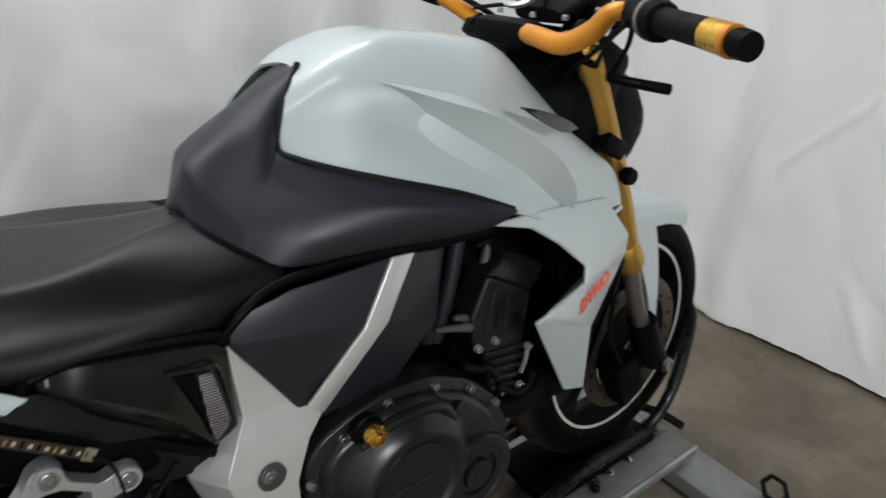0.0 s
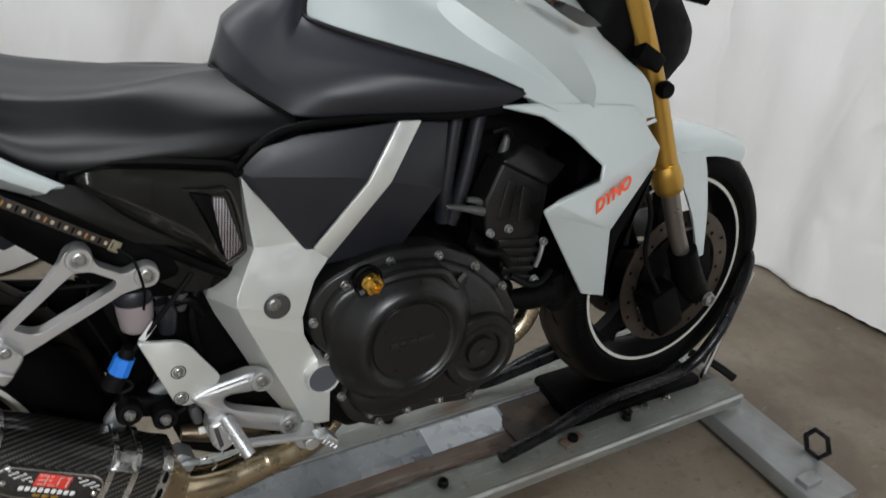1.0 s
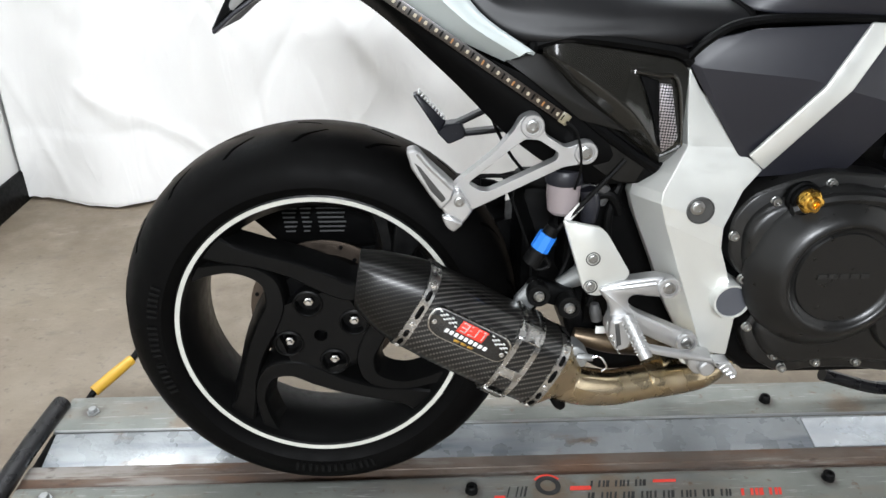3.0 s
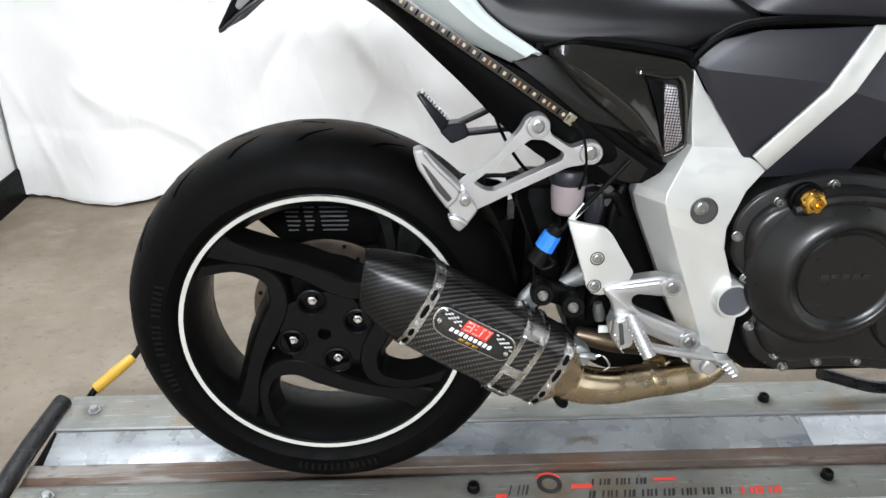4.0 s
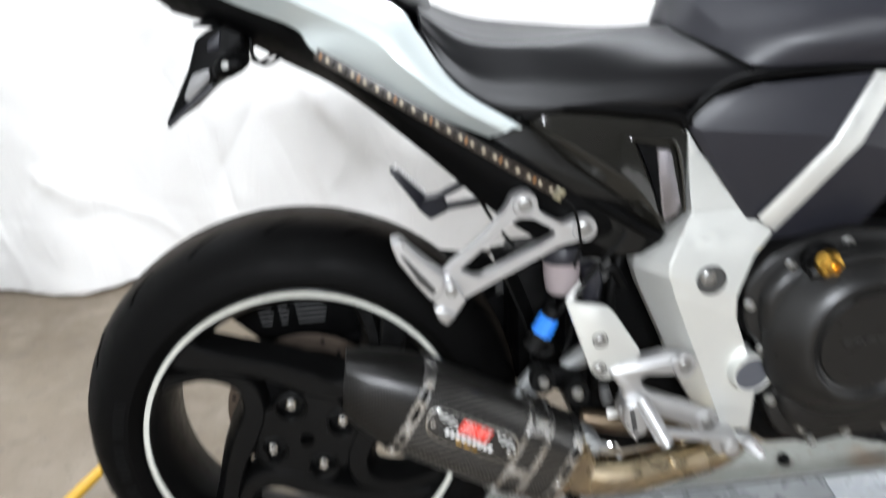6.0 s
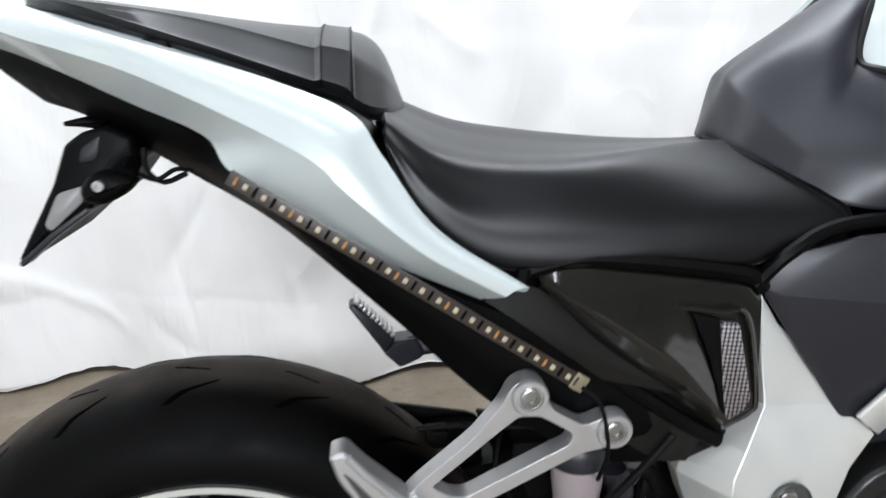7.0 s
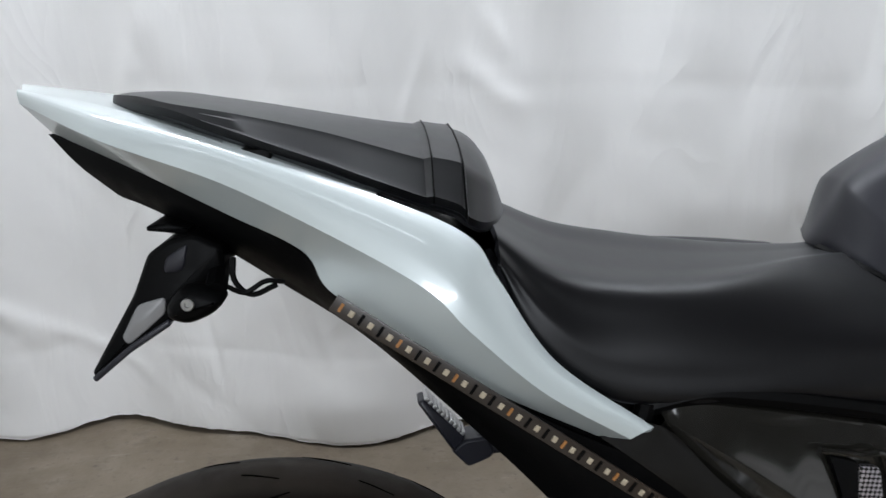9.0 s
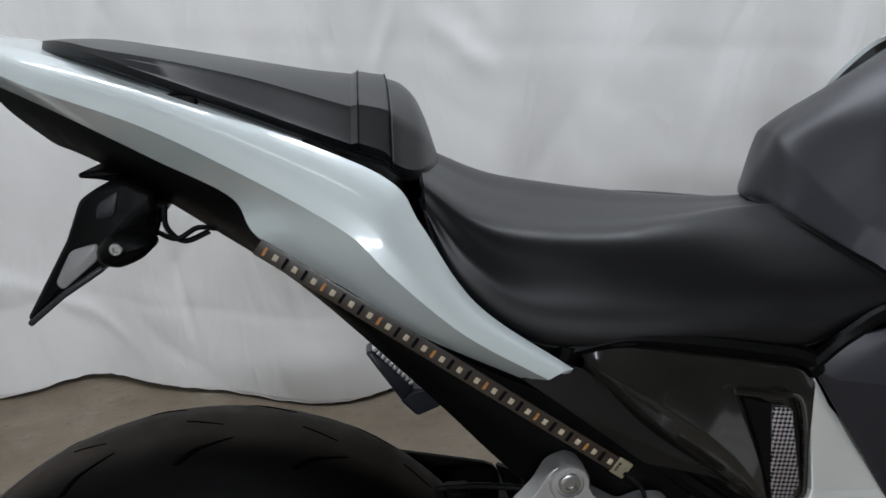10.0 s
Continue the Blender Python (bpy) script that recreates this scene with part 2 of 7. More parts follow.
def tyre_material():
    """Matt tyre rubber, dusty on the crown."""
    m = material("tyre_rubber", (0.0022, 0.0021, 0.0021), 0.52, 0.0, 0.0, 0.2, 40, 0.08, 500)
    nt = m.node_tree
    b = nt.nodes["Principled BSDF"]
    b.inputs["Specular IOR Level"].default_value = 0.05
    # road dust on the worn middle of the tread
    tex = nt.nodes.new("ShaderNodeTexCoord")
    xyz = nt.nodes.new("ShaderNodeSeparateXYZ")
    nt.links.new(tex.outputs["Object"], xyz.inputs[0])
    away = nt.nodes.new("ShaderNodeMath")
    away.operation = "ABSOLUTE"
    nt.links.new(xyz.outputs[1], away.inputs[0])
    worn = nt.nodes.new("ShaderNodeMapRange")
    worn.interpolation_type = "SMOOTHSTEP"
    worn.inputs[1].default_value, worn.inputs[2].default_value = 0.016, 0.05
    worn.inputs[3].default_value, worn.inputs[4].default_value = 0.85, 0.0
    nt.links.new(away.outputs[0], worn.inputs[0])
    n = nt.nodes.new("ShaderNodeTexNoise")
    n.inputs["Scale"].default_value, n.inputs["Detail"].default_value = 14.0, 6.0
    nt.links.new(tex.outputs["Object"], n.inputs["Vector"])
    patch = nt.nodes.new("ShaderNodeMapRange")
    patch.inputs[1].default_value, patch.inputs[2].default_value = 0.25, 0.6
    patch.inputs[3].default_value, patch.inputs[4].default_value = 0.45, 1.0
    nt.links.new(n.outputs["Fac"], patch.inputs[0])
    both = nt.nodes.new("ShaderNodeMath")
    both.operation = "MULTIPLY"
    nt.links.new(worn.outputs[0], both.inputs[0])
    nt.links.new(patch.outputs[0], both.inputs[1])
    mx = nt.nodes.new("ShaderNodeMix")
    mx.data_type = "RGBA"
    mx.inputs[7].default_value = (0.036, 0.029, 0.023, 1)
    nt.links.new(both.outputs[0], mx.inputs[0])
    nt.links.new(b.inputs["Base Color"].links[0].from_socket, mx.inputs[6])
    nt.links.new(mx.outputs[2], b.inputs["Base Color"])
    return m


TYRE = tyre_material()


def carbon_material(name, axis, across, pitch, light=0.15, coat=0.7):
    """Glossy carbon twill: slanting tows that pass over and under a finer crossing set, under clear coat."""
    m = bpy.data.materials.new(name)
    m.use_nodes = True
    nt = m.node_tree
    b = nt.nodes["Principled BSDF"]
    b.inputs["Coat Weight"].default_value, b.inputs["Coat Roughness"].default_value = coat, 0.08
    b.inputs["Metallic"].default_value = 0.5
    tex = nt.nodes.new("ShaderNodeTexCoord")

    def wave(ca, cb, p):
        v = nt.nodes.new("ShaderNodeVectorMath")
        v.operation = "DOT_PRODUCT"
        v.inputs[1].default_value = tuple((axis[i] * ca + across[i] * cb) * 2 * math.pi / p for i in range(3))
        nt.links.new(tex.outputs["Object"], v.inputs[0])
        s = nt.nodes.new("ShaderNodeMath")
        s.operation = "SINE"
        nt.links.new(v.outputs["Value"], s.inputs[0])
        return s.outputs[0]

    mul = nt.nodes.new("ShaderNodeMath")
    mul.operation = "MULTIPLY_ADD"
    nt.links.new(wave(0.62, 0.78, pitch * 0.5), mul.inputs[0])
    mul.inputs[1].default_value = 0.45
    nt.links.new(wave(-0.66, 0.75, pitch), mul.inputs[2])
    n = nt.nodes.new("ShaderNodeTexNoise")
    n.inputs["Scale"].default_value, n.inputs["Detail"].default_value = 45.0, 3.0
    nt.links.new(tex.outputs["Object"], n.inputs["Vector"])
    add = nt.nodes.new("ShaderNodeMath")
    add.operation = "MULTIPLY_ADD"
    add.inputs[1].default_value = 0.4
    nt.links.new(n.outputs["Fac"], add.inputs[0])
    nt.links.new(mul.outputs[0], add.inputs[2])
    ramp = nt.nodes.new("ShaderNodeValToRGB")
    ramp.color_ramp.elements[0].position, ramp.color_ramp.elements[0].color = 0.52, (0.0035, 0.0033, 0.003, 1)
    ramp.color_ramp.elements[1].position, ramp.color_ramp.elements[1].color = 1.0, (light, light * 0.95, light * 0.88, 1)
    mr = nt.nodes.new("ShaderNodeMapRange")
    mr.inputs[1].default_value, mr.inputs[2].default_value = -1.2, 1.9
    nt.links.new(add.outputs[0], mr.inputs[0])
    nt.links.new(mr.outputs[0], ramp.inputs[0])
    nt.links.new(ramp.outputs[0], b.inputs["Base Color"])
    b.inputs["Roughness"].default_value = 0.34
    return m


CARBON = carbon_material("carbon_twill", (0.864, 0, -0.503), (0.503, 1.0, 0.864), 0.0074, 0.135, 0.8)
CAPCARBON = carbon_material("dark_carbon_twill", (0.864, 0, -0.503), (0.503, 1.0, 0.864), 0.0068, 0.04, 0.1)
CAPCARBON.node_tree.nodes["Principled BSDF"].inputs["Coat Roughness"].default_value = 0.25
GLOSSCARBON = material("gloss_dark_carbon", (0.0115, 0.011, 0.0092), 0.2, 0.1, 0.8, 0.02, 40, 0.0, rough_vary=0.02, spec=0.3)


def mesh_grille_material():
    """Woven wire: bright wires with dark gaps."""
    m = material("woven_wire", (0.5, 0.48, 0.5), 0.35, 0.8)
    nt = m.node_tree
    b = nt.nodes["Principled BSDF"]
    tex = nt.nodes.new("ShaderNodeTexCoord")
    ck = nt.nodes.new("ShaderNodeTexChecker")
    ck.inputs["Scale"].default_value = 400
    ck.inputs["Color1"].default_value, ck.inputs["Color2"].default_value = (0.55, 0.52, 0.55, 1), (0.02, 0.02, 0.02, 1)
    mp = nt.nodes.new("ShaderNodeMapping")
    mp.inputs["Rotation"].default_value = (0, radians(40), 0)
    nt.links.new(tex.outputs["Object"], mp.inputs[0])
    nt.links.new(mp.outputs[0], ck.inputs["Vector"])
    nt.links.new(ck.outputs["Color"], b.inputs["Base Color"])
    return m


GRILLE = mesh_grille_material()


def cloth_material():
    m = bpy.data.materials.new("white_curtain_cloth")
    m.use_nodes = True
    nt = m.node_tree
    b = nt.nodes["Principled BSDF"]
    b.inputs["Base Color"].default_value = (0.78, 0.77, 0.75, 1)
    b.inputs["Roughness"].default_value = 0.75
    b.inputs["Sheen Weight"].default_value = 0.1
    tex = nt.nodes.new("ShaderNodeTexCoord")
    n = nt.nodes.new("ShaderNodeTexNoise")
    n.inputs["Scale"].default_value, n.inputs["Detail"].default_value = 3.2, 5.0
    mp = nt.nodes.new("ShaderNodeMapping")
    mp.inputs["Scale"].default_value = (1.0, 1.0, 0.45)
    bp = nt.nodes.new("ShaderNodeBump")
    bp.inputs["Strength"].default_value, bp.inputs["Distance"].default_value = 0.3, 0.02
    nt.links.new(tex.outputs["Object"], mp.inputs[0])
    nt.links.new(mp.outputs[0], n.inputs["Vector"])
    # sharp-ridged wrinkles over the soft swell
    rw = nt.nodes.new("ShaderNodeTexNoise")
    rw.inputs["Scale"].default_value, rw.inputs["Detail"].default_value, rw.inputs["Distortion"].default_value = 5.5, 2.5, 1.1
    nt.links.new(mp.outputs[0], rw.inputs["Vector"])
    off = nt.nodes.new("ShaderNodeMath")
    off.operation = "SUBTRACT"
    off.inputs[1].default_value = 0.5
    nt.links.new(rw.outputs["Fac"], off.inputs[0])
    ridge = nt.nodes.new("ShaderNodeMath")
    ridge.operation = "ABSOLUTE"
    nt.links.new(off.outputs[0], ridge.inputs[0])
    both = nt.nodes.new("ShaderNodeMath")
    both.operation = "MULTIPLY_ADD"
    both.inputs[1].default_value = -1.5
    nt.links.new(ridge.outputs[0], both.inputs[0])
    nt.links.new(n.outputs["Fac"], both.inputs[2])
    nt.links.new(both.outputs[0], bp.inputs["Height"])
    nt.links.new(bp.outputs[0], b.inputs["Normal"])
    mr = nt.nodes.new("ShaderNodeMapRange")
    mr.inputs[1].default_value, mr.inputs[2].default_value = 0.3, 0.7
    mx = nt.nodes.new("ShaderNodeMix")
    mx.data_type = "RGBA"
    mx.inputs[6].default_value, mx.inputs[7].default_value = (0.765, 0.757, 0.74, 1), (0.795, 0.787, 0.772, 1)
    nt.links.new(n.outputs["Fac"], mr.inputs[0])
    nt.links.new(mr.outputs[0], mx.inputs[0])
    nt.links.new(mx.outputs[2], b.inputs["Base Color"])
    return m


CLOTH = cloth_material()


# ---- builders ----
def finish(bm, sharp=0.6):
    bmesh.ops.recalc_face_normals(bm, faces=bm.faces)
    for f in bm.faces:
        f.smooth = True
    for e in bm.edges:
        e.smooth = len(e.link_faces) != 2 or e.calc_face_angle(3) < sharp


def part(name, bm, mat, parent=None, label="", sharp=0.6):
    finish(bm, sharp)
    me = bpy.data.meshes.new(name)
    bm.to_mesh(me)
    bm.free()
    me.materials.append(mat)
    ob = new(name, me)
    ob.parent = parent
    return tagged(ob, label)


def again(name, ob, parent, m):
    """Another part on the same mesh at the pose m under its parent."""
    o = new(name, ob.data)
    o.parent = parent
    o.matrix_basis = m
    return o


def soften(ob, width, segments=2, thick=0.0):
    """Thickness and rounded edges."""
    if thick:
        s = ob.modifiers.new("thickness", "SOLIDIFY")
        s.thickness, s.offset = thick, -1
    b = ob.modifiers.new("edge", "BEVEL")
    b.width, b.segments, b.limit_method, b.angle_limit = width, segments, "ANGLE", radians(25)
    return ob


def crom(pts, n):
    """n points spread along a smooth curve through pts."""
    p = np.array(pts, float)
    p = np.vstack([2 * p[0] - p[1], p, 2 * p[-1] - p[-2]])
    out = []
    for s in np.linspace(0, len(pts) - 1, n):
        i = min(int(s), len(pts) - 2)
        u = s - i
        a, b, c, d = p[i:i + 4]
        out.append(0.5 * (2 * b + (c - a) * u + (2 * a - 5 * b + 4 * c - d) * u * u + (3 * b - a - 3 * c + d) * u ** 3))
    return np.array(out)


def fillet(poly, r, n=4):
    """Rounds the corners of a closed outline. r: one radius, or one for each corner."""
    out, k = [], len(poly)
    for i in range(k):
        p, a, b = (np.array(poly[j % k], float) for j in (i, i - 1, i + 1))
        rad = r[i] if isinstance(r, (list, tuple)) else r
        la, lb = np.linalg.norm(a - p), np.linalg.norm(b - p)
        d = min(rad, 0.45 * la, 0.45 * lb)
        p0, p1 = p + (a - p) / la * d, p + (b - p) / lb * d
        for t in np.linspace(0, 1, n):
            out.append((1 - t) ** 2 * p0 + 2 * t * (1 - t) * p + t * t * p1)
    return out


def grid_mesh(bm, rows, closed_u=False, closed_v=False):
    """Quads between rows of points. Returns the rows of vertices."""
    vs = [[bm.verts.new(p) for p in row] for row in rows]
    nr, nc = len(vs), len(vs[0])
    for i in range(nr if closed_v else nr - 1):
        for j in range(nc if closed_u else nc - 1):
            bm.faces.new((vs[i][j], vs[i][(j + 1) % nc], vs[(i + 1) % nr][(j + 1) % nc], vs[(i + 1) % nr][j]))
    return vs


def tube(points, r, n=10, steps=24, smooth=True, bm=None, flat=1.0):
    """A round bar along a curve. r: a radius, or one for each point."""
    bm = bm or bmesh.new()
    m = steps if smooth else len(points)
    c = crom(points, m) if smooth else np.array(points, float)
    rr = np.interp(np.linspace(0, 1, m), np.linspace(0, 1, len(points)), r) if isinstance(r, (list, tuple)) else np.full(m, r)
    tan = np.gradient(c, axis=0)
    tan /= np.linalg.norm(tan, axis=1)[:, None]
    ref = np.array((0, 0, 1.0)) if abs(tan[0][2]) < 0.8 else np.array((0, 1.0, 0))
    rings = []
    for p, t, rad in zip(c, tan, rr):
        u = np.cross(t, ref)
        u /= np.linalg.norm(u)
        v = np.cross(u, t)
        ref = v
        rings.append([p + rad * (math.cos(a) * u + flat * math.sin(a) * v) for a in np.linspace(0, 2 * math.pi, n, endpoint=False)])
    vs = grid_mesh(bm, rings, closed_u=True)
    bm.faces.new(vs[0][::-1])
    bm.faces.new(vs[-1])
    return bm


def lathe(profile, centre=(0, 0, 0), n=64, axis="y", bm=None, caps=True, start=0.0, stop=2 * math.pi):
    """Turns a profile of (radius, place along the axis)."""
    bm = bm or bmesh.new()
    cx, cy, cz = centre
    full = abs(stop - start) > 6.28
    rings = []
    for r, s in profile:
        ring = []
        for a in np.linspace(start, stop, n, endpoint=not full):
            u, v = r * math.cos(a), r * math.sin(a)
            ring.append({"y": (cx + u, cy + s, cz + v), "z": (cx + u, cy + v, cz + s), "x": (cx + s, cy + u, cz + v)}[axis])
        rings.append(ring)
    vs = grid_mesh(bm, rings, closed_u=full)
    if caps and full:
        for row in (vs[0], vs[-1]):
            bm.faces.new(row)
    return bm


def loft(rings, bm=None, caps=True):
    bm = bm or bmesh.new()
    vs = grid_mesh(bm, rings, closed_u=True)
    if caps:
        bm.faces.new(vs[0][::-1])
        bm.faces.new(vs[-1])
    return bm


def slab(outline, front, back, bevel=0.003, rise=None, insets=None, bm=None):
    """A plate in the x-z plane from y=front to y=back with a chamfered front edge."""
    bm = bm or bmesh.new()
    p = np.array(outline, float)
    area = np.sum(p[:, 0] * np.roll(p[:, 1], -1) - np.roll(p[:, 0], -1) * p[:, 1])
    if area < 0:
        p = p[::-1]
        insets = insets[::-1] if insets is not None else None
    e = np.roll(p, -1, 0) - p
    e /= np.linalg.norm(e, axis=1)[:, None] + 1e-9
    nrm = np.stack([-e[:, 1], e[:, 0]], 1)
    v = nrm + np.roll(nrm, 1, 0)
    v /= np.linalg.norm(v, axis=1)[:, None] + 1e-9
    ins = np.full(len(p), bevel) if insets is None else np.array(insets)
    q = p + v * ins[:, None]
    sgn = 1 if back > front else -1
    rise = bevel if rise is None else rise
    rings = [[(x, back, z) for x, z in p], [(x, front + sgn * rise, z) for x, z in p], [(x, front + sgn * rise * 0.3, z) for x, z in (p + (q - p) * 0.5)], [(x, front, z) for x, z in q]]
    return loft(rings, bm)


def surf(rows, nu=40, nv=16, thick=0.004, inward=(0, 1, 0), crease=False, bm=None):
    """A curved panel through rows of control points, with thickness towards inward."""
    bm = bm or bmesh.new()
    long = [crom(r, nu) for r in rows]
    cols = []
    for j in range(nu):
        col = [r[j] for r in long]
        if crease:
            s = np.linspace(0, len(col) - 1, nv)
            cols.append([col[min(int(a), len(col) - 2)] * (1 - (a - min(int(a), len(col) - 2))) + col[min(int(a), len(col) - 2) + 1] * (a - min(int(a), len(col) - 2)) for a in s])
        else:
            cols.append(crom(col, nv))
    g = np.array(cols)
    if not thick:
        grid_mesh(bm, g)
        return bm
    du, dv = np.gradient(g, axis=0), np.gradient(g, axis=1)
    nn = np.cross(du, dv)
    nn /= np.linalg.norm(nn, axis=2)[:, :, None] + 1e-12
    if np.sum(nn * np.array(inward)) < 0:
        nn = -nn
    back = g + nn * thick
    f = grid_mesh(bm, g)
    b = grid_mesh(bm, back)
    nuu, nvv = len(f), len(f[0])
    edge = [(i, 0) for i in range(nuu)] + [(nuu - 1, j) for j in range(1, nvv)] + [(i, nvv - 1) for i in range(nuu - 2, -1, -1)] + [(0, j) for j in range(nvv - 2, 0, -1)]
    for (i, j), (k, l) in zip(edge, edge[1:] + edge[:1]):
        bm.faces.new((f[i][j], f[k][l], b[k][l], b[i][j]))
    return bm


def facets(verts, faces, bm=None):
    bm = bm or bmesh.new()
    vs = [bm.verts.new(v) for v in verts]
    for f in faces:
        bm.faces.new([vs[i] for i in f])
    return bm


def box(x0, x1, y0, y1, z0, z1, bm=None, bevel=0.0):
    own = bmesh.new()
    bmesh.ops.create_cube(own, size=1)
    for v in own.verts:
        v.co = ((x0 + x1) / 2 + v.co.x * (x1 - x0), (y0 + y1) / 2 + v.co.y * (y1 - y0), (z0 + z1) / 2 + v.co.z * (z1 - z0))
    if bevel:
        bmesh.ops.bevel(own, geom=list(own.edges), offset=bevel, segments=2, profile=0.5, affect="EDGES")
    if bm is None:
        return own
    tmp = bpy.data.meshes.new("tmp")
    own.to_mesh(tmp)
    own.free()
    bm.from_mesh(tmp)
    bpy.data.meshes.remove(tmp)
    return bm


def move(bm, m):
    bmesh.ops.transform(bm, matrix=m, verts=bm.verts)
    return bm


def bar(a, b, wa, wb, front, back, bm=None):
    """A flat bar with round ends between two points of the x-z plane."""
    a, b = np.array(a, float), np.array(b, float)
    d = (b - a) / np.linalg.norm(b - a)
    ang = math.atan2(d[1], d[0])
    pts = [(a[0] + wa * math.cos(t), a[1] + wa * math.sin(t)) for t in np.linspace(ang + math.pi / 2, ang + 1.5 * math.pi, 9)]
    pts += [(b[0] + wb * math.cos(t), b[1] + wb * math.sin(t)) for t in np.linspace(ang - math.pi / 2, ang + math.pi / 2, 9)]
    return slab(pts, front, back, min(wa, wb) * 0.25, bm=bm)


def bolt_mesh(r, h, hexed=True):
    """A cap bolt facing -y with a washer rim and a socket."""
    bm = lathe([(r * 1.15, 0), (r * 1.15, -h * 0.25), (r, -h * 0.3), (r, -h * 0.85), (r * 0.85, -h), (r * 0.55, -h), (r * 0.5, -h * 0.6)], n=20 if not hexed else 12)
    return bm


def pierced(outline, holes, front, back, n=28):
    """A plate in the x-z plane with holes through it: round ones (x, z, radius) or outlines of points."""
    bm = bmesh.new()
    loops = [list(outline)]
    for hole in holes:
        if len(hole) == 3 and isinstance(hole[2], float):
            x, z, r = hole
            loops.append([(x + r * math.cos(a), z + r * math.sin(a)) for a in np.linspace(0, 2 * math.pi, n, endpoint=False)])
        else:
            loops.append(list(hole))
    edges = []
    for lp in loops:
        vs = [bm.verts.new((x, front, z)) for x, z in lp]
        edges += [bm.edges.new((vs[i], vs[(i + 1) % len(vs)])) for i in range(len(vs))]
    bmesh.ops.triangle_fill(bm, use_beauty=True, use_dissolve=False, edges=edges)
    ex = bmesh.ops.extrude_face_region(bm, geom=list(bm.faces))
    for v in ex["geom"]:
        if isinstance(v, bmesh.types.BMVert):
            v.co.y = back
    return bm


def mirror_y(bm, ym):
    for v in bm.verts:
        v.co.y = 2 * ym - v.co.y
    return bm


def empty(name, m, label, category, group=""):
    ob = new(name)
    ob.matrix_world = m
    return tagged(ob, label, category, group)


# ---- the room ----
def build_room():
    fl = part("floor", box(-4.0, 5.0, -5.0, 3.0, -0.1, 0.0), CONCRETE)
    tagged(fl, "bare brown-grey concrete workshop floor", "floor", kind="structure")
    for name, dims in (("wall_west", (-1.3, -1.18, -5.0, 3.0, 0, 2.7)), ("wall_east", (4.88, 5.0, -5.0, 3.0, 0, 2.7)),
                       ("wall_north", (-1.18, 4.88, 2.88, 3.0, 0, 2.7)), ("wall_south", (-1.18, 4.88, -5.0, -4.88, 0, 2.7))):
        tagged(part(name, box(*dims), DARKWALL if name in ("wall_south", "wall_east") else WALLPAINT), "grey painted workshop wall" if name in ("wall_south", "wall_east") else "white painted workshop wall", "wall", kind="structure")
    tagged(part("ceiling", box(-1.3, 5.0, -5.0, 3.0, 2.7, 2.8), DARKWALL), "dark grey workshop ceiling", "ceiling", kind="structure")
    bb = part("baseboard", box(-1.18, -1.165, -4.88, 2.88, 0.0, 0.105, bevel=0.003), BLACK)
    tagged(bb, "black rubber baseboard along the white wall", "baseboard", kind="structure")


build_room()


def curtain(name, path, top, seed, label, folds, depth, hem=0.012):
    """Cloth hung along a path, in soft folds that shift with height, with two pressed creases and a stitched hem."""
    rnd = random.Random(seed)
    nx, nz = 460, 150
    c = crom(path, nx)
    tan = np.gradient(c, axis=0)
    tan /= np.linalg.norm(tan, axis=1)[:, None]
    nrm = np.stack([-tan[:, 1], tan[:, 0]], 1)
    s = np.concatenate([[0], np.cumsum(np.linalg.norm(np.diff(c, axis=0), axis=1))])
    waves = [(rnd.uniform(*folds), rnd.uniform(0, 6.28), rnd.uniform(0.3, 1.0), rnd.uniform(-0.5, 0.5)) for _ in range(9)]
    creases = [(rnd.uniform(0, s[-1]), rnd.uniform(0.15, 2.1), rnd.uniform(0.5, 2.6), rnd.uniform(0.06, 0.28), rnd.uniform(-1, 1) * 0.008, rnd.uniform(0.01, 0.028)) for _ in range(70)]
    bm = bmesh.new()
    rows = []
    for k in range(nz):
        h = k / (nz - 1)
        z = hem + (top - hem) * h ** 1.15
        off = sum(a * np.sin(2 * np.pi * (s / w) + ph + sl * z) for w, ph, a, sl in waves) * depth * (0.55 + 0.45 * h)
        fine = np.array([noise.noise((x * 4, seed, z * 1.6)) * 0.012 + (0.5 - abs(noise.noise((x * 6 + z * 2.5, seed, z * 3.5 - x)))) * 0.007 for x in s])
        for s0, z0, ang, half, amp, wide in creases:
            along = (s - s0) * math.cos(ang) + (z - z0) * math.sin(ang)
            across = -(s - s0) * math.sin(ang) + (z - z0) * math.cos(ang)
            fine = fine + amp * np.exp(-(across / wide) ** 2 - (along / half) ** 4)
        crease = sum(0.0022 * math.exp(-((z - zc) / 0.011) ** 2) for zc in (0.26, 0.95, 1.6))
        zz = z + (0.006 * np.sin(s * 7 + seed) + 0.005 * np.abs(np.sin(s * 46 + 2 * np.sin(s * 9))) if k == 0 else 0 * s)
        rows.append([(c[i][0] + nrm[i][0] * (off[i] + fine[i] + crease), c[i][1] + nrm[i][1] * (off[i] + fine[i] + crease), zz[i]) for i in range(nx)])
    grid_mesh(bm, rows)
    ob = part(name, bm, CLOTH, sharp=1.2)
    sol = ob.modifiers.new("thickness", "SOLIDIFY")
    sol.thickness = 0.0015
    edge = bmesh.new()
    tube([rows[0][i] for i in range(0, nx, 4)], 0.0022, 6, smooth=False, bm=edge)
    part("hem", edge, CLOTH, ob)
    return tagged(ob, label, "curtain")


